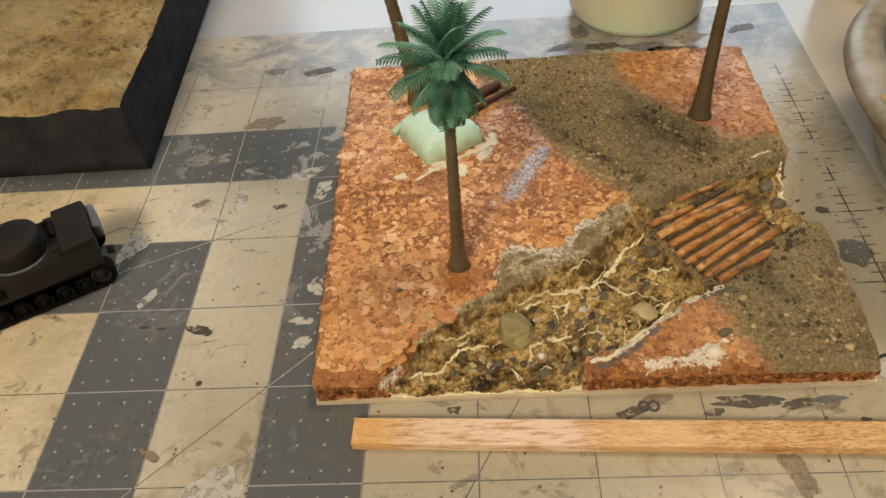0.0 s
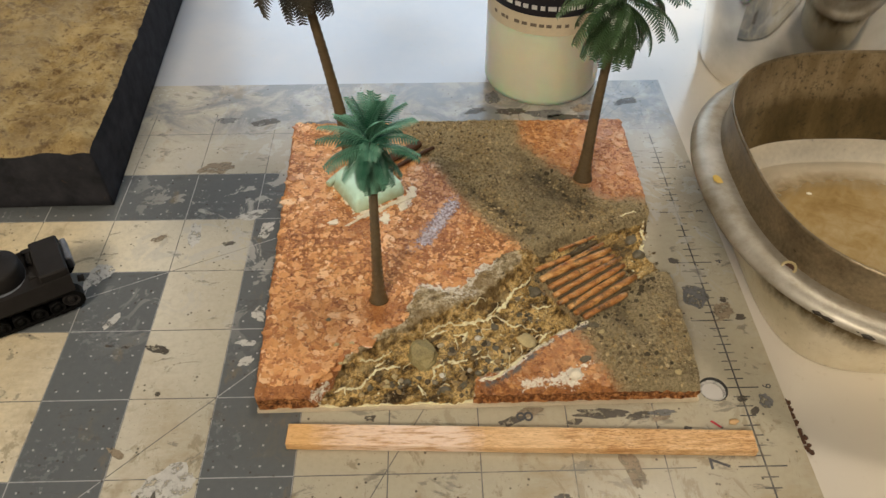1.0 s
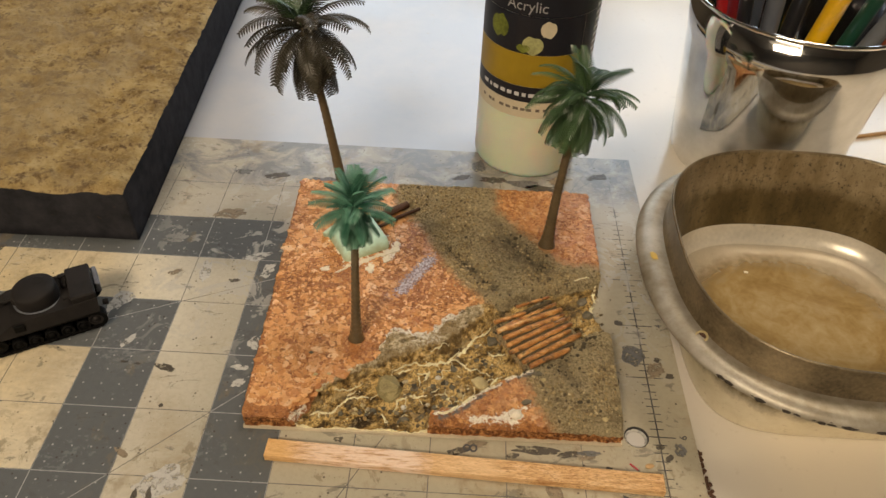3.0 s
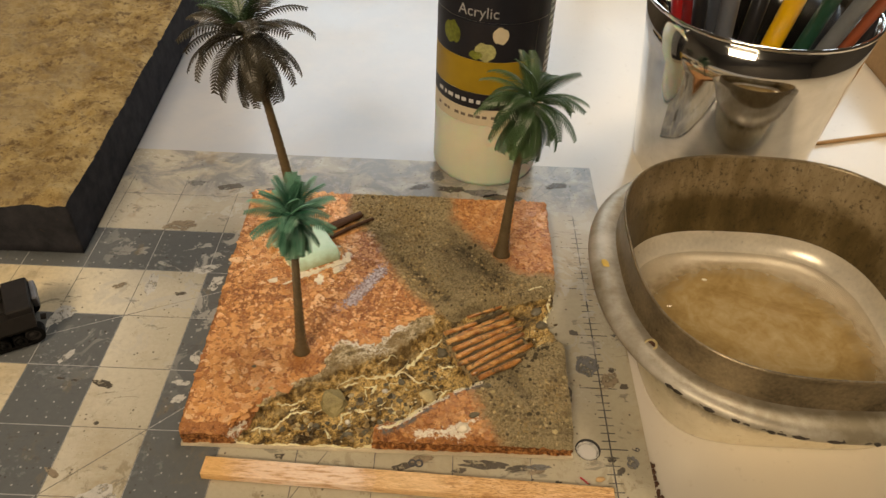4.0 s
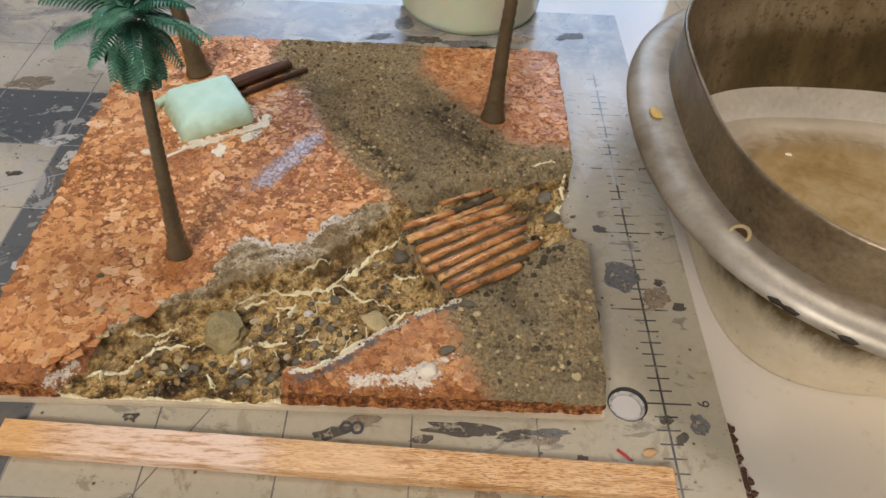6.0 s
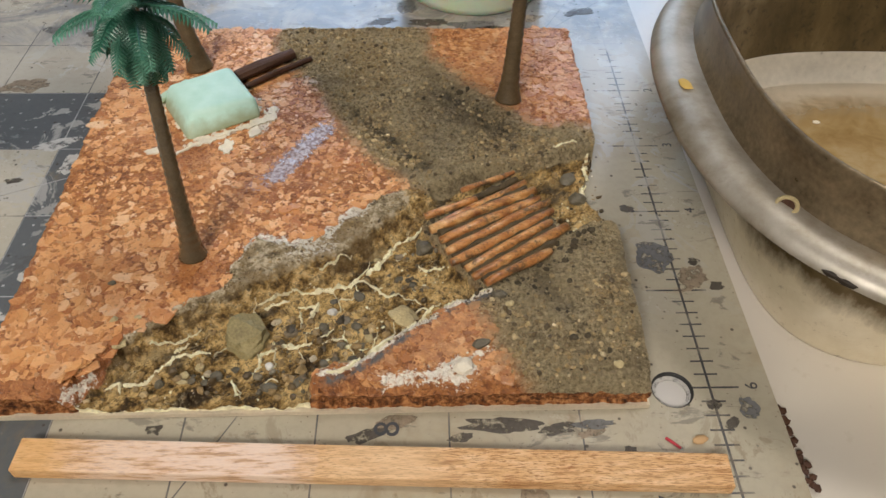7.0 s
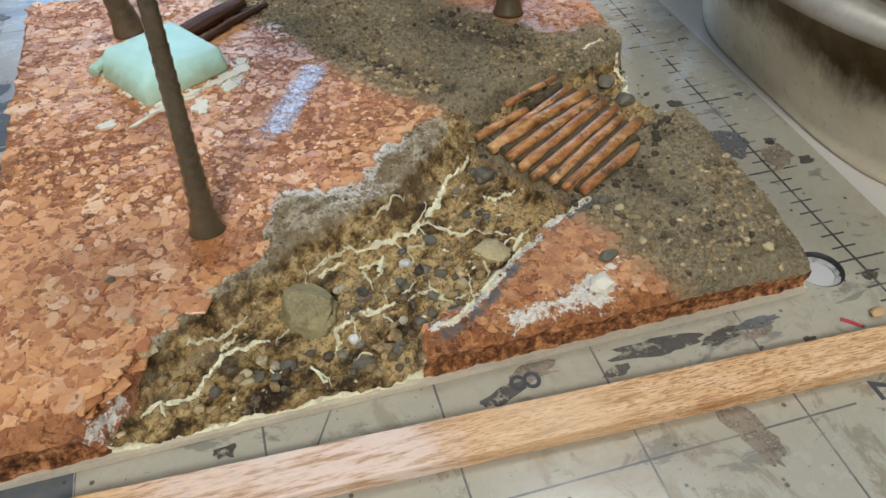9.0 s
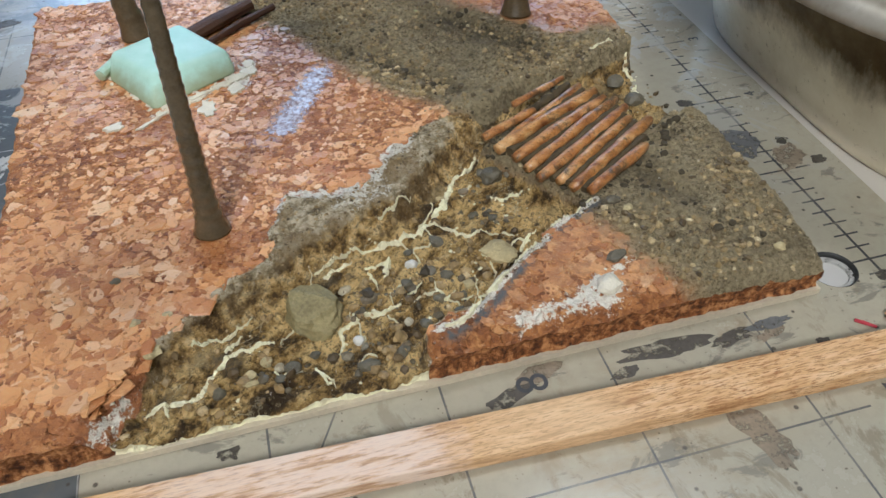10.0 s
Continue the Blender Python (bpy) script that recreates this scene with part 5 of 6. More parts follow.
def scatter(name, shapes, faces, x, y, z, size, squash, turn, lean, mat, label, category, parent=None, dust=None):
    """Many small loose pieces as one mesh: shapes is a list of point arrays that share their faces."""
    n = len(x)
    shape = np.stack(shapes)[np.arange(n) % len(shapes)]
    pts = shape * size[:, None, :]
    pts = np.stack([pts[..., 0], pts[..., 1], pts[..., 2] + pts[..., 0] * lean[:, None, 0] + pts[..., 1] * lean[:, None, 1]], -1)
    c, s = np.cos(turn)[:, None], np.sin(turn)[:, None]
    pts = np.stack([pts[..., 0] * c - pts[..., 1] * s + x[:, None], pts[..., 0] * s + pts[..., 1] * c + y[:, None], pts[..., 2] * squash + z[:, None]], -1)
    m = shape.shape[1]
    me = bpy.data.meshes.new(name)
    all_faces = []
    for i in range(n):
        all_faces += [tuple(v + i * m for v in f) for f in faces]
    me.from_pydata((pts.reshape(-1, 3) * MM).tolist(), [], all_faces)
    me.materials.append(mat)
    if dust is not None:
        me.attributes.new("dust", "FLOAT", "POINT").data.foreach_set("value", np.repeat(dust, m).astype(np.float32))
    ob = put(new(name, me), parent)
    return tagged(ob, label, category, kind="stuff")


def places_for(count, chance, seed):
    rng = np.random.default_rng(seed)
    x, y = plan_xy(rng.uniform(0.008, 0.992, count * 12), rng.uniform(0.008, 0.992, count * 12))
    at = ground(x, y)
    ok = rng.uniform(size=len(x)) < chance(x, y, *at)
    ok = np.flatnonzero(ok)[:count]
    return rng, x[ok], y[ok], at[0][ok]


def gravel(name, count, chance, small, large, seed, label, mat=None, category="gravel"):
    rng, x, y, z = places_for(count, chance, seed)
    n = len(x)
    r = small + (large - small) * rng.uniform(size=n) ** 5.0
    shapes = [np.array(ICO.v) * (1 + rng.uniform(-0.28, 0.28, (len(ICO.v), 1))) for _ in range(16)]
    size = r[:, None] * rng.uniform(0.7, 1.3, (n, 3))
    return scatter(name, shapes, ICO.f, x, y, z + 0.25 * r, size, 0.75, rng.uniform(0, 6.28, n), np.zeros((n, 2)), mat or M_GRAVEL, label, category)


gravel("road_gravel", 9000, lambda x, y, z, road, stream, bank, rut, white, glaze: (road > 0.45) * (1 - stream) * np.clip(0.3 + 1.3 * vnoise(x, y, 0.09, 57, 3), 0.06, 1) * np.clip(road, 0, 1), 0.09, 0.72, 3, "loose fine tan and grey gravel on the dirt road")
gravel("stream_gravel", 3000, lambda x, y, z, road, stream, bank, rut, white, glaze: stream * (bank < 0.4) * np.where((x > 40) & (x < 64) & (y < 44), 0.6, 0.12), 0.1, 1.0, 5, "fine gravel strewn over the dry stream bed", M_OCHREGRIT)
def slaty(x, y, z, road, stream, bank, rut, white, glaze):
    heaps = np.minimum.reduce([to_line(x, y, 44, 38.5, 56, 35) / 3.6, to_line(x, y, 40, 27, 47, 28.5) / 3.0, to_line(x, y, 66, 50, 72, 57) / 3.2, to_line(x, y, 25, 27, 31, 28) / 2.2])
    return stream * (bank < 0.4) * np.exp(-heaps ** 2)


gravel("slate_gravel", 700, slaty, 0.2, 1.0, 25, "dark grey slate chippings heaped in the dry stream bed", M_SLATEGRIT)
gravel("bank_grit", 3600, lambda x, y, z, road, stream, bank, rut, white, glaze: stream * (bank > 0.1) * 0.9, 0.08, 0.36, 9, "fine grit along the stream bank", M_OCHREGRIT)
gravel("strewn_grit", 1100, lambda x, y, z, road, stream, bank, rut, white, glaze: (road > 0.02) * (road < 0.5) * (1 - stream) * 0.6, 0.10, 0.4, 12, "sparse grit blown over the cork")

M_CLOD = plain("dark_soil_clod", (0.075, 0.06, 0.036), 0.8, vary=0.4, scale=1.0, bump=0.8, depth=0.3)


def beside_bridge(x, y, z, road, stream, bank, rut, white, glaze):
    hem = np.minimum.reduce([to_line(x, y, 71, 66, 92, 81), to_line(x, y, 84, 42, 107, 60), to_line(x, y, 100, 74, 107, 60), to_line(x, y, 71, 64, 84, 43)])
    return (hem < 3.2) * (z > 5.5) * 0.8 + 0.5 * rut + 0.10 * (road > 0.7) * (vnoise(x, y, 0.1, 58, 3) > 0.0)


gravel("soil_clods", 1100, beside_bridge, 0.15, 0.9, 14, "dark crumbly soil clods packed round the log bridge", M_CLOD, "soil")
gravel("plaster_crumbs", 900, lambda x, y, z, road, stream, bank, rut, white, glaze: (white > 0.5) * 0.9, 0.08, 0.36, 17, "white plaster crumbs along the stream bank and cork", M_PLASTER, "plaster")
gravel("crust_crumbs", 350, lambda x, y, z, road, stream, bank, rut, white, glaze: stream * (bank < 0.3) * (vnoise(x, y, 0.15, 55, 2) > 0.15), 0.10, 0.45, 18, "pale yellow crumbs of dried glue in the stream bed", M_CRUST, "glue crumbs")

# ---- log bridge ----
M_SOIL = plain("packed_brown_dirt", (0.10, 0.072, 0.036), 0.75, vary=0.6, scale=1.2, bump=0.9, depth=0.4)
bridge = thing("log_bridge", 88, 61, 8, "small footbridge of orange-brown twig logs over the stream", "log bridge")
LOGS = ((71.7, 65.1, 83.7, 70.7, 0.95), (80.3, 73.2, 93.1, 79.6, 0.76), (74.5, 62.2, 95.6, 76.6, 0.95), (72.9, 60.7, 97.5, 73.6, 1.33), (75.0, 57.2, 98.4, 70.6, 1.17), (76.2, 54.2, 100.4, 69.8, 1.13), (77.2, 50.5, 100.8, 66.2, 1.11), (80.3, 49.3, 100.0, 63.0, 1.11), (81.7, 46.7, 103.5, 61.5, 1.2), (84.3, 44.9, 99.0, 54.0, 1.11))
for i, (ax, ay, bx, by, r) in enumerate(LOGS):
    pts, rad = [], []
    for t in np.linspace(0, 1, 9):
        x, y = ax + (bx - ax) * t, ay + (by - ay) * t
        x += 0.35 * noise.noise(Vector((t * 2, i * 3.1, 0)))
        z = 9.7 + 0.3 * math.sin(i * 2.3) + 0.35 * noise.noise(Vector((t * 2, i * 2.1, 5)))
        pts.append((x, y, z + 0.12 * (i % 3)))
        rad.append(r * (0.92 + 0.16 * noise.noise(Vector((t * 4, i * 1.3, 2)))))
    rad[0] *= 0.8
    rad[-1] *= 0.8
    part("log", tube(pts, rad, 12, 0.22), M_LOG, bridge, smooth=True)

for i, (one, two) in enumerate(zip(LOGS[1:], LOGS[2:])):
    pts, rad = [], []
    for t in np.linspace(0.04, 0.96, 22):
        a_, b_ = ([one[e] * (1 - t) + one[e + 2] * t for e in (0, 1)], [two[e] * (1 - t) + two[e + 2] * t for e in (0, 1)])
        pts.append(((a_[0] + b_[0]) / 2, (a_[1] + b_[1]) / 2, 9.35 + 0.55 * noise.noise(Vector((t * 9, i * 3.3, 1.0)))))
        rad.append(0.75 + 0.4 * noise.noise(Vector((t * 11, i * 1.9, 4.0))))
    part("soil_filling", tube(pts, rad, 8, 0.3), M_SOIL, bridge, "dirt packed between the logs")

# ---- palms ----


def frond_geo(length, arch, droop, width, pairs=15, seed=0):
    """One feather leaf, rising from the origin along +x."""
    g = Geo()
    rib = []
    n = 12
    x = z = 0.0
    a = radians(arch)
    for i in range(n + 1):
        rib.append((x, 0.0, z))
        a -= radians(droop) / n * (0.6 + 0.8 * i / n)
        x += length / n * math.cos(a)
        z += length / n * math.sin(a)
    t_ = tube(rib, [0.42 * (1 - 0.75 * i / n) for i in range(n + 1)], 5)
    g.add(t_.v, t_.f)
    for i in range(pairs):
        t = 0.13 + 0.87 * (i + 0.5) / pairs
        k = t * n
        j = min(int(k), n - 1)
        px, pz = (rib[j][e] + (rib[j + 1][e] - rib[j][e]) * (k - j) for e in (0, 2))
        dx, dz = rib[j + 1][0] - rib[j][0], rib[j + 1][2] - rib[j][2]
        d = math.hypot(dx, dz)
        dx, dz = dx / d, dz / d
        leaf = width * (0.45 + 0.75 * math.sin(math.pi * min(1.0, 0.18 + 0.80 * t))) * (1 - 0.25 * t)
        wide = length / pairs * 0.34
        for side in (-1, 1):
            fwd, out, sag = 0.50 * leaf, 0.88 * leaf * side, -0.30 * leaf
            ux, uz = -dz, dx
            root = Vector((px, 0, pz))
            tip = root + Vector((dx * fwd + ux * sag, out, dz * fwd + uz * sag))
            mid = (root * 0.5 + tip * 0.5) + Vector((ux, 0, uz)) * 0.10 * leaf
            along = Vector((dx, 0, dz)) * wide
            lift = Vector((ux, 0, uz)) * 0.16
            g.add([root - along, root + along, mid + along * 0.95, tip, mid - along * 0.95, mid + lift * 1.6, mid - lift],
                  [(0, 1, 5), (1, 2, 5), (2, 3, 5), (3, 4, 5), (4, 0, 5), (1, 0, 6), (2, 1, 6), (3, 2, 6), (4, 3, 6), (0, 4, 6)])
    return g


def palm(label, base, crown, heart, bend, radius, trunk_r, mat, trunk_mat, seed, top_mat=None, layers=None):
    bx, by, bz = base
    root = thing("model_palm_tree", bx, by, bz, label, "model palm tree", "palms of the diorama")
    rng = np.random.default_rng(seed)
    pts, rad = [], []
    n = 140
    for i in range(n + 1):
        t = i / n
        p = [base[e] + (heart[e] - base[e]) * t for e in range(3)]
        p[0] += bend[0] * math.sin(math.pi * t)
        p[1] += bend[1] * math.sin(math.pi * t)
        flare = 1.0 + 0.62 * math.exp(-t * 20) + 0.22 * math.exp(-t * 5)
        notch = (0.96, 0.98, 1.0, 1.03, 1.055)[i % 5] if 0.05 < t < 0.85 else 1.0
        pts.append(tuple(p))
        rad.append(trunk_r * (1 - 0.38 * t) * flare * notch)
    part("trunk", tube(pts, rad, 20, 0.03), trunk_mat, root, "ringed brown plastic trunk with a flared foot", smooth=True)
    kinds = []
    axis = (Vector(heart) - Vector(crown)).normalized()
    tilt = Vector((0, 0, 1)).rotation_difference(axis).to_matrix().to_4x4()
    for a, d, ln, count, lift in layers:
        for c in range(count):
            kinds.append((a, d, ln, 360.0 * (c + 0.5 * (len(kinds) % 2)) / count + rng.uniform(-9, 9), lift))
    stock = {}
    for i, (a, d, ln, turn, lift) in enumerate(kinds):
        key = (a, d, ln, i % 2)
        if key not in stock:
            g = frond_geo(radius * ln, a + (6 if i % 2 else -4), d * (1.12 if i % 2 else 0.9), radius * (0.25 if radius < 18 else 0.20), 16 if radius < 18 else 20)
            stock[key] = mesh_of("frond", g, top_mat if top_mat and a > 60 else mat)
        ob = new("frond", stock[key])
        m = Matrix.Translation([c * MM for c in heart]) @ tilt @ pose(0, 0, lift * MM, rng.uniform(-10, 10), rng.uniform(-6, 6), turn)
        ob.parent = root
        ob.matrix_parent_inverse = root.matrix_basis.inverted()
        ob.matrix_basis = m
    return root


SMALL = ((80, 18, 1.0, 7, 0.5), (58, 34, 1.1, 8, 0.2), (32, 46, 1.15, 9, -0.3), (6, 46, 1.1, 10, -1.2), (-26, 46, 0.92, 9, -2.0), (-42, 62, 0.95, 10, -2.6), (-60, 34, 0.92, 11, -3.4))
palm("short model palm with blue-green plastic fronds on cork", (21.6, 55.0, 8.5), (21.9, 60.0, 46.0), (22.3, 62.8, 64.0), (0.0, -0.4), 13.0, 1.75, M_GREEN, M_TRUNK, 3, None, SMALL)
TALL = ((72, 55, 0.9, 6, 0.5), (46, 75, 1.0, 9, 0.0), (18, 85, 1.05, 10, -0.5), (-16, 70, 0.95, 11, -2.0), (-46, 44, 0.9, 11, -3.5), (-68, 20, 0.75, 8, -4.5))
palm("medium model palm with olive-green plastic fronds, leaning back", (94.2, 111.2, 8.6), (96.6, 118.5, 54.0), (100.0, 121.0, 74.5), (-0.8, 0.0), 22.0, 2.0, M_OLIVE, M_TRUNK2, 5, None, TALL)
palm("tall dark model palm leaning away, fronds almost black", (8.6, 127.0, 8.5), (0.0, 132.5, 63.5), (-5.0, 134.0, 89.5), (0.8, 0.0), 27.0, 2.1, M_DARK, M_TRUNK2, 8, M_OLIVE, TALL)

# ---- mint block with its twigs ----
block = thing("foam_block", 16.2, 107.6, 8.6, "pale mint-green foam block glued onto the cork", "foam block")
bm = bmesh.new()
corners = [bm.verts.new(p) for p in ((12.2, 93.2, 8.3), (29.6, 103.6, 8.3), (20.6, 121.0, 8.3), (2.6, 108.6, 8.3), (13.0, 99.2, 13.6), (28.4, 105.6, 13.4), (18.6, 120.4, 13.5), (4.2, 111.6, 13.5))]
for f in ((3, 2, 1, 0), (4, 5, 6, 7), (0, 1, 5, 4), (1, 2, 6, 5), (2, 3, 7, 6), (3, 0, 4, 7)):
    bm.faces.new([corners[i] for i in f])
bmesh.ops.bevel(bm, geom=bm.edges[:], offset=1.3, segments=5, profile=0.5, affect="EDGES")
part("body", from_bm(bm), M_MINT, block, smooth=True)
part("side_rod", tube([(1.6, 108.6, 9.9), (4.2, 112.6, 10.0), (7.6, 117.4, 9.9)], [1.2, 1.3, 1.2], 10, 0.1), M_MINT, block, "small pale rod along one side")
g = Geo()
rngs = np.random.default_rng(44)
for i in range(70):
    # crumbs of glue along the two near sides, thinner behind
    t = rngs.uniform()
    side = i % 5
    ax, ay, bx, by = ((13.4, 94.8, 28.6, 104.0), (13.4, 94.8, 28.6, 104.0), (28.6, 104.0, 20.5, 119.0), (4.0, 110.4, 13.2, 95.6), (12.0, 93.5, 22.0, 97.0))[side]
    off = abs(rngs.normal(0, 1.1)) + 0.3
    d = math.hypot(bx - ax, by - ay)
    x, y = ax + (bx - ax) * t + (by - ay) / d * off, ay + (by - ay) * t - (bx - ax) / d * off
    r_ = rngs.uniform(0.35, 1.3)
    b = stone(x, y, ground_z(x, y) + 0.12, r_, r_ * rngs.uniform(0.4, 0.8), 0.32, rngs.uniform(0, 180), i, 1, 0.8)
    g.add(b.v, b.f)
SEAM = [(10.4 + 3.6 * t, 89.0 + 2.8 * t, 1.6, 0.45, 38) for t in (0.0, 0.5, 1.0)] + [(15.5 + 15.0 * t, 93.0 + 9.6 * t, 2.0, 0.8 + 0.5 * math.sin(9 * t), 33) for t in np.linspace(0, 1, 9)] + [(22.6, 91.6, 1.6, 2.6, 0), (28.6, 97.4, 1.5, 1.9, 20), (31.6, 103.6, 1.6, 1.8, 60), (32.0, 106.4, 1.2, 1.8, 10), (4.6, 89.6, 1.8, 1.1, 20)]
for i, (x, y, rx, ry, turn) in enumerate(SEAM):
    b = blot(x, y, rx, ry, turn, i + 60, ground_z(x, y) + 0.38 + 0.01 * (i % 7), 40, 0.6)
    g.add(b.v, b.f)
part("glue_seam", g, M_PLASTER, block, "crumbly cream seam of dried glue")
tagged(part("thick_twig", tube([(20.5, 119.5, 10.2), (26, 124.0, 10.4), (34.5, 131.2, 10.2)], [1.7, 1.8, 1.4], 10, 0.3), M_TWIG), "thick dark brown twig lying on the cork", "twig")
tagged(part("thin_twig", tube([(23.5, 116.0, 9.6), (31, 122.6, 9.8), (39.8, 129.2, 9.8)], [0.75, 0.85, 0.7], 8, 0.3), M_TWIG), "thin dark brown twig beside a thicker one", "twig")

# ---- single cork chips on the tile's face ----


def chip_shapes(seed, count, corners=7):
    rng = np.random.default_rng(seed)
    out = []
    for _ in range(count):
        a = np.sort(np.linspace(0, 2 * math.pi, corners, endpoint=False) + rng.uniform(-0.33, 0.33, corners))
        r = rng.uniform(0.65, 1.1, corners)
        top = np.stack([r * np.cos(a), r * np.sin(a), rng.uniform(-0.06, 0.06, corners)], -1)
        low = top * (1.15, 1.15, 0) + (0, 0, -0.3)
        out.append(np.concatenate([top, low]))
    return out


CORNERS = 7
CHIP_FACES = [tuple(range(CORNERS))] + [(i, CORNERS + i, CORNERS + (i + 1) % CORNERS, (i + 1) % CORNERS) for i in range(CORNERS)]
SHAPES = chip_shapes(2, 24)


def bare(x, y, z, road, stream, bank, rut, white, glaze):
    border = to_lip(x, y, 0.5, -0.5) > 1.5
    return border & (road < 0.2 + 0.32 * hash2((x * 7).astype(np.int64), (y * 7).astype(np.int64), 5)) & (stream < 0.35) & (z > 6.9) & (y > 23.4) & (white < 0.42 + 0.3 * hash2((x * 5).astype(np.int64), (y * 5).astype(np.int64), 9))


for name, count, lo, hi, seed, lift in (("cork_litter", 6400, 0.7, 2.9, 15, 0.075), ("cork_dust", 8000, 0.25, 0.85, 16, 0.13)):
    rng, x, y, z = places_for(count, bare, seed)
    n = len(x)
    long_ = lo + (hi - lo) * rng.uniform(size=n) ** 2.2
    fine = np.clip(0.75 + 0.5 * vnoise(x, y, 0.05, 91, 2), 0.45, 1.15)
    size = np.stack([long_ * fine, long_ * fine * rng.uniform(0.5, 0.9, n), np.full(n, 0.8)], -1)
    scatter(name, SHAPES, CHIP_FACES, x, y, z + lift * rng.uniform(-0.6, 1.6, n), size, 1.0, rng.uniform(0, 6.28, n), rng.normal(0, 0.03, (n, 2)), M_CHIPS if name == "cork_litter" else M_CRUMBS, "", "", diorama, ground(x, y)[1])
del x, y, z
# the chips that lie nearest, each a piece of its own
rng = np.random.default_rng(33)
stock = [mesh_of("cork_chip", Geo().add(s.tolist(), CHIP_FACES), M_CHIPS) for s in chip_shapes(8, 16)]
made = 0
while made < 300:
    px, py = rng.uniform(-11, 30), rng.uniform(21.5, 60)
    row = ground_at(px, py)
    if row[1] > 0.2 or row[2] > 0.3 or row[0] < 7.2 or py < 24.0 or row[5] > 0.5 or math.hypot(px - 21.6, py - 55) < 3.0 or math.hypot(px - 23, py - 50.5) < 6.5:
        continue
    ob = new("cork_chip", stock[made % 16])
    ob.parent = diorama
    ob.matrix_parent_inverse = diorama.matrix_basis.inverted()
    k = rng.uniform(0.7, 2.3)
    ob.matrix_basis = pose(px * MM, py * MM, (row[0] + rng.uniform(0.02, 0.16)) * MM, rng.normal(0, 1.3), rng.normal(0, 1.3), rng.uniform(0, 360)) @ Matrix.Diagonal((k, k * rng.uniform(0.5, 0.85), 0.8, 1))
    made += 1

# ---- varnish streaks on the cork ----


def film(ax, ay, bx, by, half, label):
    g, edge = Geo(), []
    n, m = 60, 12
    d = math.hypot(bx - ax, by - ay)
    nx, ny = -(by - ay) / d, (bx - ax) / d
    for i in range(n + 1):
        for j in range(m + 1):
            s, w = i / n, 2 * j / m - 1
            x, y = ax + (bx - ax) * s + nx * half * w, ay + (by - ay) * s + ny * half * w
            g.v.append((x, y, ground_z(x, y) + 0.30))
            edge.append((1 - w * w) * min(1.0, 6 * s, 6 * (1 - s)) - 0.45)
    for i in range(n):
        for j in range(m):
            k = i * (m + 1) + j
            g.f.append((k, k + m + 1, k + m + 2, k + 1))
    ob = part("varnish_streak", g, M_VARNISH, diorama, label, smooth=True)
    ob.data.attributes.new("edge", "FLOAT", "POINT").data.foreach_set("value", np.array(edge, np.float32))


film(33.5, 75.5, 48.5, 102.5, 4.2, "glossy streak of varnish with the window's sheen painted in pale lilac")

# ---- model tank ----
TX, TY, TA = -96.0, 60.3, 30.0
tank = thing("model_tank", TX, TY, 0.05, "small plastic model tank in black primer on the cutting mat", "model tank")
TM = Matrix.Translation((TX, TY, 0.05)) @ pose(0, 0, 0, 0, 0, TA)


def tank_part(name, g, mat=None, parent=None, label="", smooth=False):
    return part(name, moved(g, TM), mat or M_PRIMER, parent or tank, label, smooth)


def track_geo(y, wide):
    """A closed belt of links round the wheels; rear is +x."""
    g = Geo()
    path = []
    for i in range(14):
        a = math.pi / 2 + math.pi * i / 13
        path.append((-16.5 + 4.0 * math.cos(a), 5.0 + 4.4 * math.sin(a)))
    for i in range(14):
        a = -math.pi / 2 + math.pi * i / 13
        path.append((17.0 + 3.6 * math.cos(a), 4.6 + 4.0 * math.sin(a)))
    total = len(path)
    dense = []
    for i in range(total):
        ax, az = path[i]
        bx, bz = path[(i + 1) % total]
        m = max(1, int(math.hypot(bx - ax, bz - az) / 1.3))
        dense += [(ax + (bx - ax) * t / m, az + (bz - az) * t / m) for t in range(m)]
    n = len(dense)
    cx = sum(p[0] for p in dense) / n
    for i, (x, z) in enumerate(dense):
        k = 1.0 if i % 2 else 0.93
        ox, oz = (x - cx) * 1.0, (z - 4.8) * k
        g.v += [(cx + ox, y - wide / 2, 4.8 + oz), (cx + ox, y + wide / 2, 4.8 + oz), (cx + ox * 0.93, y + wide / 2, 4.8 + oz * 0.76), (cx + ox * 0.93, y - wide / 2, 4.8 + oz * 0.76)]
    for i in range(n):
        j = (i + 1) % n
        for e in range(4):
            h = (e + 1) % 4
            g.f.append((i * 4 + e, i * 4 + h, j * 4 + h, j * 4 + e))
    return g


def wheel_geo(x, y, z, r, wide):
    g = lathe([(r * 0.3, -wide / 2), (r * 0.9, -wide / 2), (r, -wide / 2 + 0.3), (r, wide / 2 - 0.3), (r * 0.9, wide / 2), (r * 0.55, wide / 2 - 0.4), (r * 0.25, wide / 2 + 0.2)], 18)
    return moved(g, Matrix.Translation((x, y, z)) @ pose(0, 0, 0, 90, 0, 0))


tank_part("lower_hull", box(0, 0, 6.0, 36, 12.4, 6.5, 0.6))
hull = Geo()
hull.v = [(-18.5, -10.6, 8.6), (19, -10.6, 9.0), (19, 10.6, 9.0), (-18.5, 10.6, 8.6), (-9.5, -9.6, 13.8), (19.5, -9.4, 14.6), (19.5, 9.4, 14.6), (-9.5, 9.6, 13.8)]
hull.f = [(3, 2, 1, 0), (4, 5, 6, 7), (0, 1, 5, 4), (1, 2, 6, 5), (2, 3, 7, 6), (3, 0, 4, 7)]
upper = tank_part("upper_hull", hull)
tank_part("engine_deck", box(15.2, 0, 15.6, 8.6, 17.6, 3.2, 0.5), parent=upper)
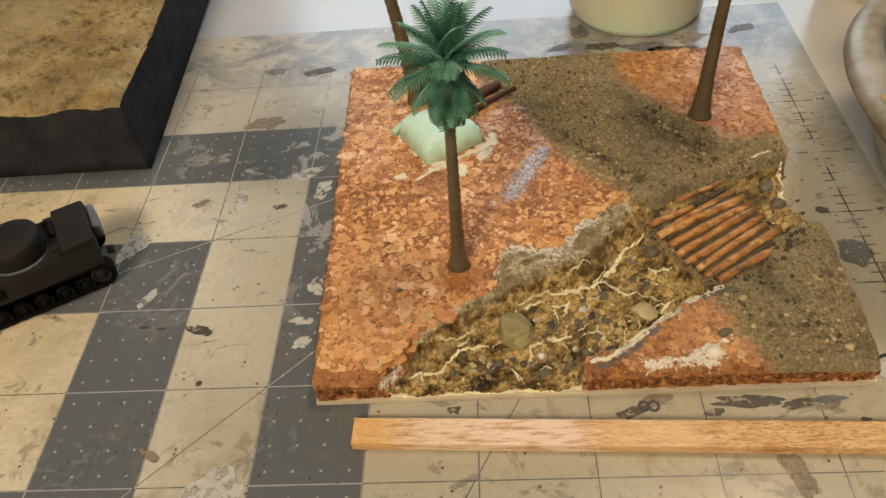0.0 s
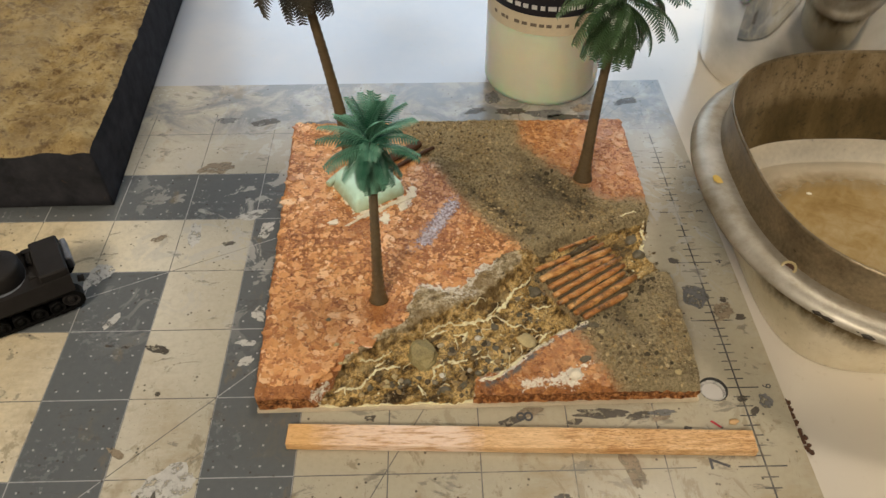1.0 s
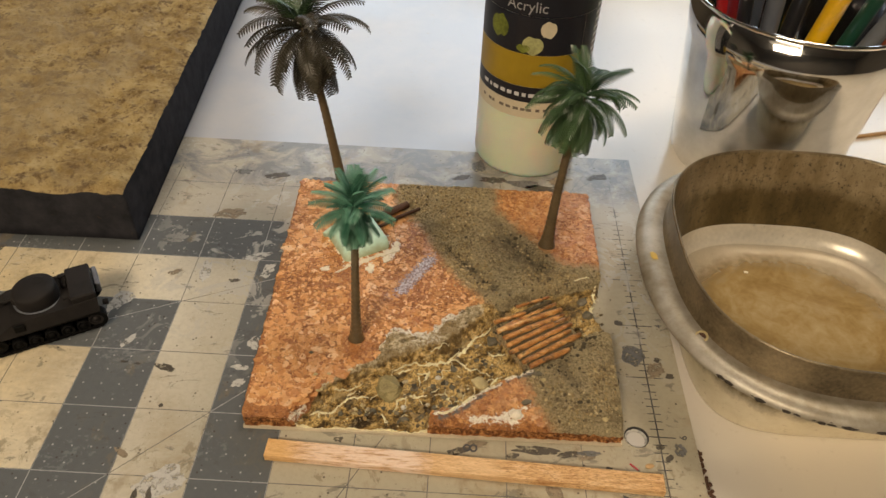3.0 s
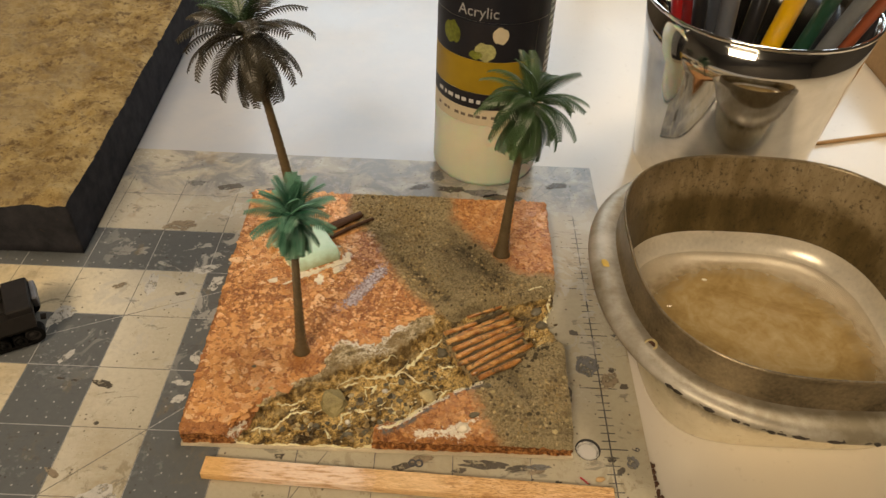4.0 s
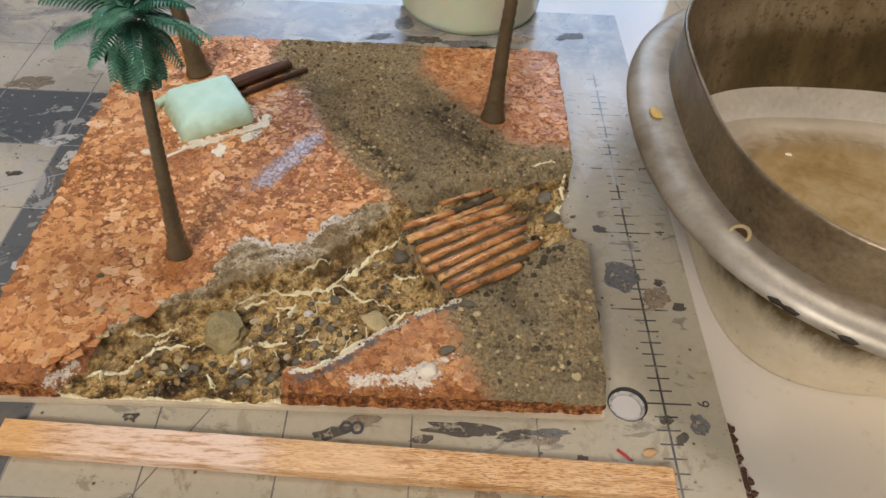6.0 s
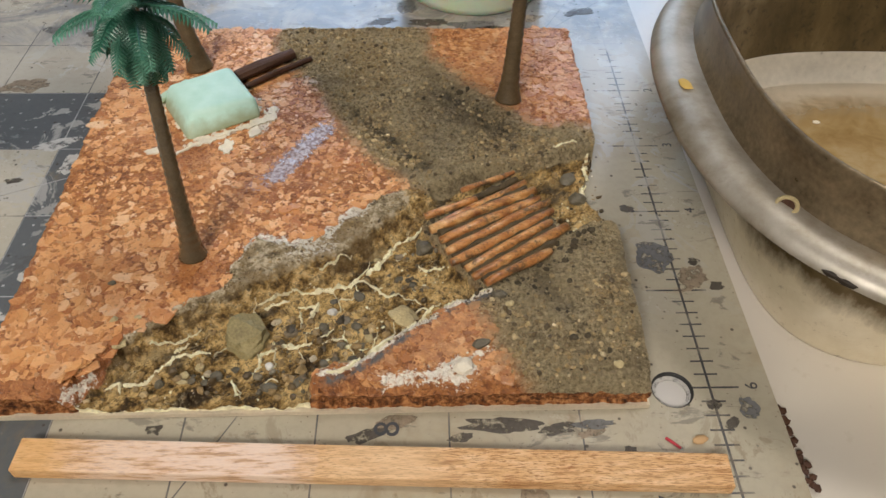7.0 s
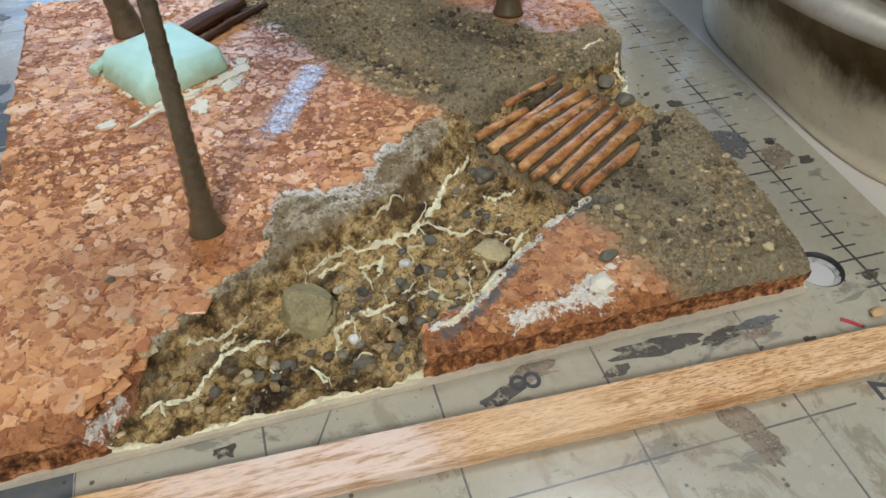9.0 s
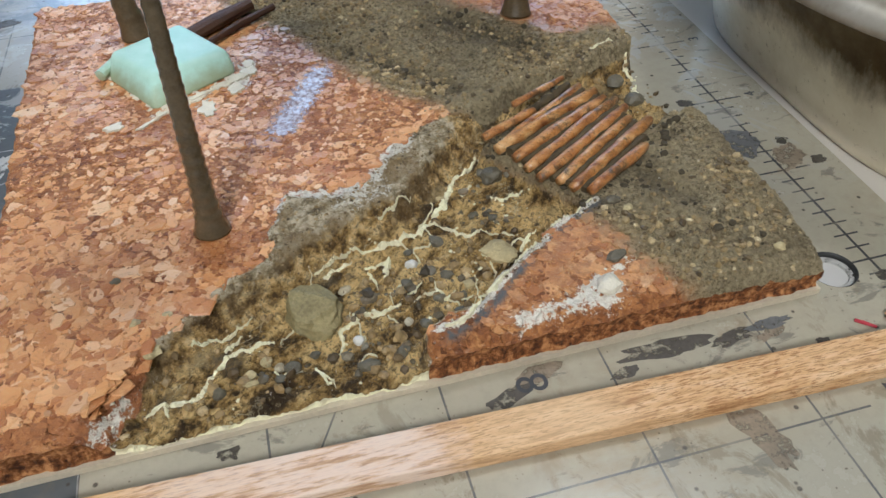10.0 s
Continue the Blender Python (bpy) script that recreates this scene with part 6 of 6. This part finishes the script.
tank_part("bulkhead", box(9.8, 3.6, 15.0, 1.6, 5.0, 1.4, 0.3), parent=upper)
tank_part("bow_cover", tube([(-18.0, 3.0, 9.6), (-18.0, 9.8, 9.6)], [1.9, 1.9], 14), parent=upper)
tank_part("glacis_step", box(-9.2, 5.6, 12.8, 4.0, 5.4, 2.4, 0.4), parent=upper)
tank_part("nose_plate", box(-16.6, 0, 8.8, 5.4, 12.2, 3.8, 0.8, tilt=(0, 24)), parent=upper)
tank_part("stowage_box", box(20.6, 2.6, 13.2, 2.0, 10.5, 4.6, 0.4), M_PRIMER_WORN, upper, "rubbed grey stowage box at the rear")
tank_part("exhaust", tube([(20.6, -6.5, 9.4), (22.4, -6.5, 9.0)], [1.1, 1.2], 10), parent=upper)
for x, y in ((9.4, 8.2), (9.6, -4.0)):
    tank_part("deck_hatch", box(x, y, 14.6, 2.6, 2.2, 0.9, 0.2), parent=upper)
tank_part("side_bin", box(-7.5, -9.7, 11.6, 3.6, 2.0, 3.0, 0.3), M_TRACK, upper)
turret = tank_part("turret", moved(lathe([(7.5, 0.0), (7.7, 1.0), (7.6, 4.6), (7.4, 5.4), (6.9, 5.9), (4.4, 6.3), (0.05, 6.5)], 40, n=2.1), Matrix.Translation((0.4, 0.6, 13.8)) @ pose(0, 0, 0, 0, -3, 0)), smooth=True)
tank_part("turret_ring", moved(lathe([(8.4, 0.0), (8.4, 0.7), (7.4, 0.8)], 32), Matrix.Translation((0.4, 0.6, 13.5))), M_PRIMER_WORN, turret, "rubbed grey turret ring")
tank_part("hatch", moved(lathe([(2.2, 0.0), (2.2, 0.3), (1.9, 0.5)], 18), Matrix.Translation((2.2, 2.8, 19.9))), parent=turret)
tank_part("gun_mantlet", box(-6.8, 0.6, 16.8, 2.2, 5.4, 3.6, 0.8), parent=turret)
tank_part("gun_barrel", tube([(-6.0, 0.6, 16.8), (-14.0, 0.8, 16.4), (-22.5, 1.0, 15.6)], [0.7, 0.55, 0.5], 10), parent=turret)
for y in (-8.2, 8.2):
    tr = tank_part("track", track_geo(y, 4.0), M_TRACK, label="ribbed track belt")
    for x in (-10.0, -4.5, 1.0, 6.5, 12.0):
        tank_part("road_wheel", wheel_geo(x, y, 3.2, 2.5, 3.4), M_TRACK, parent=tr)
    tank_part("drive_sprocket", wheel_geo(-16.2, y, 5.2, 3.0, 3.4), M_TRACK, parent=tr)
    tank_part("idler_wheel", wheel_geo(16.8, y, 4.7, 2.8, 3.4), M_PRIMER, tr, "scuffed rear idler wheel")

# ---- terrain board ----
board = thing("terrain_board", -170, 290, 0.05, "thick sandy textured terrain board with black painted sides", "terrain board")


def board_xy(u, v):
    """u from the east edge westwards, v from the near edge to the far one."""
    ex, ey = -80.6 - 0.055 * 340 * v, 111.5 + 340 * v
    return ex - 200 * u, ey - 2.5 * u


NB = 230
bu, bv_ = np.meshgrid(np.linspace(0, 1, NB), np.linspace(0, 1, NB))
tx, ty = board_xy(bu, bv_)
edge = np.minimum(np.minimum(bu * 200, (1 - bu) * 200), np.minimum(bv_, 1 - bv_) * 340)
tz = 24.6 + 0.9 * vnoise(tx, ty, 0.045, 71, 4) + (1 - 0.65 * np.exp(-(edge / 5.0) ** 2)) * (1.5 * vnoise(tx, ty, 0.16, 75, 3) + 1.2 * vnoise(tx, ty, 0.4, 79, 2))
rutb = np.exp(-((tx + 108 + 0.05 * (ty - 110)) / 7) ** 2) + np.exp(-((tx + 150 + 0.05 * (ty - 110)) / 7) ** 2)
tz = tz - 1.4 * rutb - 1.6 * np.exp(-(edge / 2.0) ** 2)
inset = 0.7 * vnoise(tx, ty, 0.25, 83, 4) * np.exp(-(edge / 3.0) ** 2)
bi = np.arange(NB * NB).reshape(NB, NB)
bq = np.stack([bi[:-1, :-1], bi[1:, :-1], bi[1:, 1:], bi[:-1, 1:]], -1).reshape(-1, 4)
bp = np.stack([tx + inset, ty + inset, tz], -1).reshape(-1, 3)
bp0 = np.stack([tx, ty], -1).reshape(-1, 2)
me = bpy.data.meshes.new("sandy_top")
me.from_pydata((bp * MM).tolist(), [], bq.tolist())
me.materials.append(M_TERRAIN)
me.polygons.foreach_set("use_smooth", np.ones(len(me.polygons), bool))
tagged(put(new("sandy_top", me), board), label="sandy brown textured top")
bring = list(bi[0, :]) + list(bi[1:, -1]) + list(bi[-1, -2::-1]) + list(bi[-2:0:-1, 0])
g = Geo()
n = len(bring)
for level, (zz, out) in enumerate(((None, 0.0), (20.0, 0.9), (4.0, 1.2), (0.8, 2.2), (0.05, 1.2))):
    for i in bring:
        x, y, z = bp[i]
        if level:
            x, y = bp0[i]
        cx, cy = x + 180, y - 281
        d = max(abs(cx) / 100, abs(cy) / 170)
        ox, oy = (1 if cx > 0 else -1) * (abs(cx) / 100 > d - 0.02), (1 if cy > 0 else -1) * (abs(cy) / 170 > d - 0.02)
        g.v.append((x + ox * out, y + oy * out, z if zz is None else zz + 0.25 * noise.noise(Vector((x * 0.1, y * 0.1, level)))))
for level in range(4):
    for c in range(n):
        e = (c + 1) % n
        g.f.append((level * n + c, level * n + e, (level + 1) * n + e, (level + 1) * n + c))
part("painted_side", g, M_BLACKSIDE, board, "black painted edge with tan chips", smooth=True)

# ---- bottle of medium ----
BX, BY, BRAD = 88.6, 192.8, 25.0
M_MILK = plain("milky_medium", (0.86, 0.84, 0.66), 0.35, vary=0.05, scale=0.05, spec=0.5, bump=0.0, coat=0.5)
M_LABEL_BLACK = plain("black_label", (0.012, 0.013, 0.02), 0.4, vary=0.3, scale=0.1, bump=0.0)
M_LABEL_OCHRE = plain("ochre_label", (0.30, 0.20, 0.015), 0.4, vary=0.35, scale=0.03, bump=0.0)
M_LABEL_CREAM = plain("cream_label", (0.66, 0.58, 0.42), 0.45, vary=0.1, scale=0.2, bump=0.0)
M_PRINT = plain("white_print", (0.62, 0.62, 0.62), 0.5, vary=0.1)
M_PRINT_DARK = plain("brown_print", (0.16, 0.13, 0.10), 0.5, vary=0.1)
M_OLIVE_FRUIT = plain("green_picture_patch", (0.17, 0.20, 0.03), 0.4, vary=0.6, scale=0.25, bump=0.0)
M_PALE_FRUIT = plain("pale_picture_patch", (0.36, 0.36, 0.16), 0.4, vary=0.6, scale=0.3, bump=0.0)
bottle = thing("medium_bottle", BX, BY, 0.05, "clear bottle of milky medium with a black and ochre label", "bottle")
part("body", lathe([(BRAD - 3.5, 0.05), (BRAD - 1.0, 0.6), (BRAD, 3.0), (BRAD, 108), (BRAD - 2, 114), (BRAD - 10, 122), (11, 128), (11, 134)], 64, BX, BY), M_MILK, bottle, smooth=True)
milk = M_MILK.node_tree.nodes["Principled BSDF"].inputs
milk["Subsurface Weight"].default_value, milk["Subsurface Scale"].default_value = 0.7, 0.02
part("cap", lathe([(12.5, 132), (12.8, 133), (12.8, 150), (11.5, 152)], 40, BX, BY), M_LABEL_BLACK, bottle, "black screw cap")


def wrap(a0, a1, z0, z1, r, n=40, wave=0.0):
    """A patch of label bent round the bottle between two bearings."""
    g = Geo()
    for j, z in enumerate((z0, z1)):
        for i in range(n + 1):
            a = radians(a0 + (a1 - a0) * i / n)
            g.v.append((BX + r * math.cos(a), BY + r * math.sin(a), z))
    for i in range(n):
        g.f.append((i, i + 1, n + 2 + i, n + 1 + i))
    return g


def wrap_flat(g, a0, z0, r):
    """Bends flat shapes (x along, y up) round the bottle about one bearing."""
    g.v = [(BX + (r + 0.0 * z) * math.cos(radians(a0) + x / r), BY + r * math.sin(radians(a0) + x / r), z0 + y) for x, y, z in g.v]
    return g


def disc(x, y, rx, ry, seed, n=26):
    g = Geo()
    for i in range(n + 1):
        c = 2 * i / n - 1
        h = ry * math.sqrt(max(0.0, 1 - c * c)) + 0.02
        k = 1 + 0.3 * noise.noise(Vector((c * 2, seed, 0.0)))
        g.v += [(x + rx * c, y - h * k, 0), (x + rx * c, y + h * (2 - k), 0)]
    g.f = [(2 * i, 2 * i + 2, 2 * i + 3, 2 * i + 1) for i in range(n)]
    return g


R1 = BRAD + 0.12
lab = part("label", wrap(180, 352, 42.0, 49.6, R1), M_LABEL_BLACK, bottle, "black and ochre paper label")
part("cream_band", wrap(180, 352, 34.0, 41.95, R1 - 0.04), M_LABEL_CREAM, lab)
part("ochre_band", wrap(182, 312, 49.7, 65.0, R1 + 0.02), M_LABEL_OCHRE, lab)
part("picture_ground", wrap(182, 312, 65.05, 82.0, R1 + 0.02), M_LABEL_BLACK, lab)
part("upper_band", wrap(180, 330, 82.05, 106.0, R1), M_LABEL_BLACK, lab)
part("side_band", wrap(312.2, 330, 49.7, 82.0, R1 + 0.01), M_LABEL_BLACK, lab)
part("small_print_panel", wrap(330.2, 352, 49.7, 106.0, R1 - 0.02), M_STAIN_GREY, lab)
for x, y, rx, ry, mat_ in ((-11.0, 74.5, 5.0, 4.8, M_OLIVE_FRUIT), (5.5, 69.5, 4.6, 4.0, M_PALE_FRUIT), (11.5, 77.0, 3.4, 3.6, M_LABEL_CREAM), (1.5, 67.5, 3.0, 1.8, M_OLIVE_FRUIT)):
    part("picture_patch", wrap_flat(disc(x, 0, rx, ry, x), 247, y, R1 + 0.10), mat_, lab)
part("label_lettering", wrap_flat(lettering("Acrylic", 6.4), 250, 86.0, R1 + 0.14), M_PRINT, lab, "white script lettering")
rng = np.random.default_rng(4)
x = -20.0
while x < 18.0:
    w = rng.uniform(1.4, 3.4)
    part("print_bar", wrap_flat(Geo().add([(x, -0.9, 0), (x + w, -0.9, 0), (x + w, 0.9, 0), (x, 0.9, 0)], [(0, 1, 2, 3)]), 250, 45.6, R1 + 0.1), M_PRINT, lab)
    w2 = rng.uniform(1.2, 2.6)
    part("print_bar", wrap_flat(Geo().add([(x, -0.7, 0), (x + w2, -0.7, 0), (x + w2, 0.7, 0), (x, 0.7, 0)], [(0, 1, 2, 3)]), 250, 38.2, R1 + 0.06), M_PRINT_DARK, lab)
    x += w + rng.uniform(0.6, 1.4)
for i in range(15):
    part("print_bar", wrap(331.5, 350, 52 + 3.4 * i, 53.4 + 3.4 * i, R1 + 0.03, 8), M_PRINT, lab)

# ---- water dish ----
DX, DY, SQ = 191.0, 76.5, 2.3
dish = thing("water_dish", DX, DY, -1.5, "dull stained metal dish with a wide flange, holding cloudy rinse water", "water dish")


def shell(rings, segs=120):
    """A dish wall from rings of (radius, height, squareness)."""
    g = Geo()
    for r, z, n in rings:
        one = lathe([(r, z)], segs, DX, DY, n, close=False)
        g.v += one.v
    for j in range(len(rings) - 1):
        for i in range(segs):
            k = (i + 1) % segs
            g.f.append((j * segs + i, j * segs + k, (j + 1) * segs + k, (j + 1) * segs + i))
    return g


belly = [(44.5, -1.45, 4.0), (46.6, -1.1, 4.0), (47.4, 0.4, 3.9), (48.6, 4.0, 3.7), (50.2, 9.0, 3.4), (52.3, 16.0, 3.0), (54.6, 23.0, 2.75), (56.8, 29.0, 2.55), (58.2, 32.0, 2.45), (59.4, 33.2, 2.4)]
part("belly", shell(belly), M_BELLY, dish, "beige metal side, dark brown above a ragged edge, scratched", smooth=True)
outer = [(59.4, 33.2, 2.4), (64.0, 33.3, 2.32), (66.4, 32.7, 2.3), (67.6, 32.0, 2.3), (68.2, 32.5, 2.3), (68.0, 33.6, 2.3), (66.8, 34.8, 2.3), (64.8, 35.5, 2.32), (62.6, 35.7, 2.36), (60.6, 35.5, 2.42), (58.2, 35.2, 2.6)]
part("body", shell(outer), M_TIN, dish, "dull grey-beige metal flange", smooth=True)
collar = [(58.2, 35.2, 2.6), (57.5, 36.2, 2.64), (57.2, 39.0, 2.68), (57.1, 43.0, 2.7), (57.2, 46.2, 2.7), (57.4, 46.7, 2.7), (57.1, 47.1, 2.7), (56.6, 47.1, 2.7), (56.2, 46.3, 2.7)]
part("collar", shell(collar), M_COLLAR, dish, "tan stained upright collar with a thin lip", smooth=True)
inner = [(56.2, 46.3, 2.7), (55.6, 38.0, 2.7), (54.2, 28.0, 2.75), (52.4, 18.0, 2.8), (51.2, 12.5, 2.85)]
part("inside", shell(inner), M_TININ, dish, "brown tide-marked inside wall", smooth=True)
# this curve's pale colour imitates the window reflected in the water
fillet = [(51.2, 12.5, 2.85), (50.0, 9.0, 2.9), (48.2, 6.2, 2.9), (46.0, 4.6, 2.9), (42.0, 3.2, 2.9), (30.0, 2.4, 2.9), (0.01, 2.2, 2.9)]
part("floor_curve", shell(fillet), M_TINGLARE, dish, "metal curve painted pale for the window's reflection in the water", smooth=True)
part("rinse_water", shell([(46.6, 5.0, 2.9), (30.0, 4.95, 2.9), (0.01, 4.95, 2.9)], 96), M_WATER, dish, "cloudy yellow-brown water", smooth=True)
ring_at = Matrix.Translation((137.0, 40.6, 35.5)) @ pose(0, 0, 0, 14, -18, 0)
rivet = part("rivet", moved(lathe([(2.2, -0.6), (2.2, 0.3), (1.9, 0.55), (1.5, 0.45), (1.3, -0.3)], 20, close=False), ring_at), M_TANSTONE, dish, "pale ring-shaped rivet")
part("rivet_hole", moved(lathe([(1.45, 0.1), (1.0, 0.05), (0.2, 0.05)], 20, close=False), ring_at), M_TWIG, rivet, "dark hole inside the rivet")
M_YELLOW = plain("ochre_paint_dab", (0.62, 0.43, 0.10), 0.5, bump=0.3)
M_TAR = plain("black_flaking_paint", (0.025, 0.018, 0.012), 0.6, vary=0.4, bump=0.5, depth=0.3)
part("paint_dab", stone(127.6, 78.0, 36.0, 1.3, 1.9, 0.3, 10, 2, 2, 0.4), M_YELLOW, dish, "ochre dab of dried paint")
for i in range(26):
    t = i / 25
    a = radians(225 + 52 * t)
    c, s = math.cos(a), math.sin(a)
    k = (abs(c) ** SQ + abs(s) ** SQ) ** (-1 / SQ)
    r = 67.9 + 0.3 * math.sin(i * 2.7)
    if math.sin(i * 1.7) < -0.2:
        continue
    part("paint_flake", stone(DX + r * k * c, DY + r * k * s, 33.1, 1.9 + 0.9 * math.sin(i * 3.1), 0.6, 0.75, math.degrees(a) + 90, i, 1, 0.5), M_TAR, dish, "flaking black paint on the flange")
tagged(part("floating_fleck", stone(177.2, 105.0, 5.1, 1.1, 0.8, 0.3, 0, 3, 1, 0.3), M_PLASTER), "tiny white fleck floating on rinse water", "fleck")
crust = thing("dried_paint_crust", 141.3, 12, -1.5, "dark crust of dried paint along the mat edge", "paint crust")
for i in range(22):
    y = 21 - 17 * i / 21
    b = stone(141.3 + 0.7 * math.sin(i * 2.2) + (0.05 * i if i > 12 else 0), y, -0.6, 0.6 + 0.35 * abs(math.sin(i * 1.3)), 0.8, 0.5, i * 40, i, 1, 0.5)
    part("crust_flake", b, M_TWIG, crust)

# ---- steel cup with brushes ----
CX, CY = 205.5, 203.0
cup = thing("steel_cup", CX, CY, -1.5, "polished steel cup full of brushes and pencils", "cup")
part("body", lathe([(37.5, -1.45), (39.5, -0.9), (40.5, 1.0), (43.5, 30), (47.0, 62), (49.6, 81.6), (48.6, 81.6), (46.1, 62), (42.6, 30), (39.5, 3), (37, 1.5), (1, 1.5)], 96, CX, CY, close=False), M_STEEL, cup, smooth=True)
part("rolled_rim", lathe([(49.5, 81.5), (50.3, 82.2), (50.3, 83.2), (49.5, 83.6), (48.7, 83.2), (48.5, 82.2), (48.7, 81.5)], 96, CX, CY, close=False), M_STEEL, cup, "rolled steel rim", smooth=True)
HANDLES = (("red", (0.33, 0.012, 0.014), 184, -20, 163, -10, 3.4), ("dark red", (0.16, 0.008, 0.012), 182, -10, 168, -16, 3.6), ("black", (0.012, 0.012, 0.014), 186, -16, 170, -22, 3.0), ("grey", (0.11, 0.12, 0.14), 194, -10, 182, -24, 3.8), ("yellow", (0.75, 0.42, 0.01), 196, -16, 208, -26, 4.2),
           ("dark green", (0.008, 0.05, 0.03), 206, -14, 224, -24, 3.4), ("grey", (0.15, 0.16, 0.17), 210, -12, 240, -20, 3.8), ("brown", (0.28, 0.07, 0.03), 216, -10, 252, -14, 3.2), ("black", (0.015, 0.015, 0.018), 222, -6, 262, -8, 3.2), ("pale wood", (0.55, 0.42, 0.26), 226, 4, 268, 6, 3.0), ("grey", (0.13, 0.13, 0.14), 186, 10, 172, 16, 3.6), ("black", (0.02, 0.02, 0.022), 206, 14, 216, 24, 4.0), ("blue-grey", (0.10, 0.12, 0.16), 196, 20, 196, 34, 3.8))
for name, colour, x0, dy0, x1, dy1, r in HANDLES:
    m_ = plain(name.replace(" ", "_") + "_lacquer", colour, 0.3, vary=0.12, scale=0.2, coat=0.4, bump=0.05)
    d = Vector((x1 - x0, dy1 - dy0, 95.0))
    a = Vector((x0, CY + dy0, 2.0))
    end = a + d * 1.55
    brush = part("brush_handle", tube([a, a + d * 0.5, a + d * 1.0, end - d * 0.06, end], [r * 0.75, r * 0.95, r, r * 0.8, r * 0.35], 12), m_, None, smooth=True)
    tagged(brush, name + " lacquered brush handle standing in the steel cup", "paint brush", "brushes in the cup")

# ---- far end of the table ----
M_TANBOX = plain("tan_wooden_box", (0.46, 0.28, 0.13), 0.6, vary=0.2, scale=0.1)
tagged(part("wood_stick", tube([(252, 217, -0.4), (300, 231, -0.4), (345, 243, -0.4)], [1.1, 1.1, 1.0], 8, 0.1), M_TANBOX), "thin tan wooden stick lying on the tabletop", "stick")
wbox = thing("wooden_box", 372, 300, -1.5, "small open tan wooden box on the white tabletop", "box")
for x, y, sx, sy in ((372, 268, 84, 4), (372, 332, 84, 4), (332, 300, 4, 60), (412, 300, 4, 60)):
    part("side_panel", box(x, y, 12.5, sx, sy, 28, 0.5), M_TANBOX, wbox)
part("bottom_panel", box(372, 300, 0.0, 76, 60, 3, 0.3), M_TANBOX, wbox)
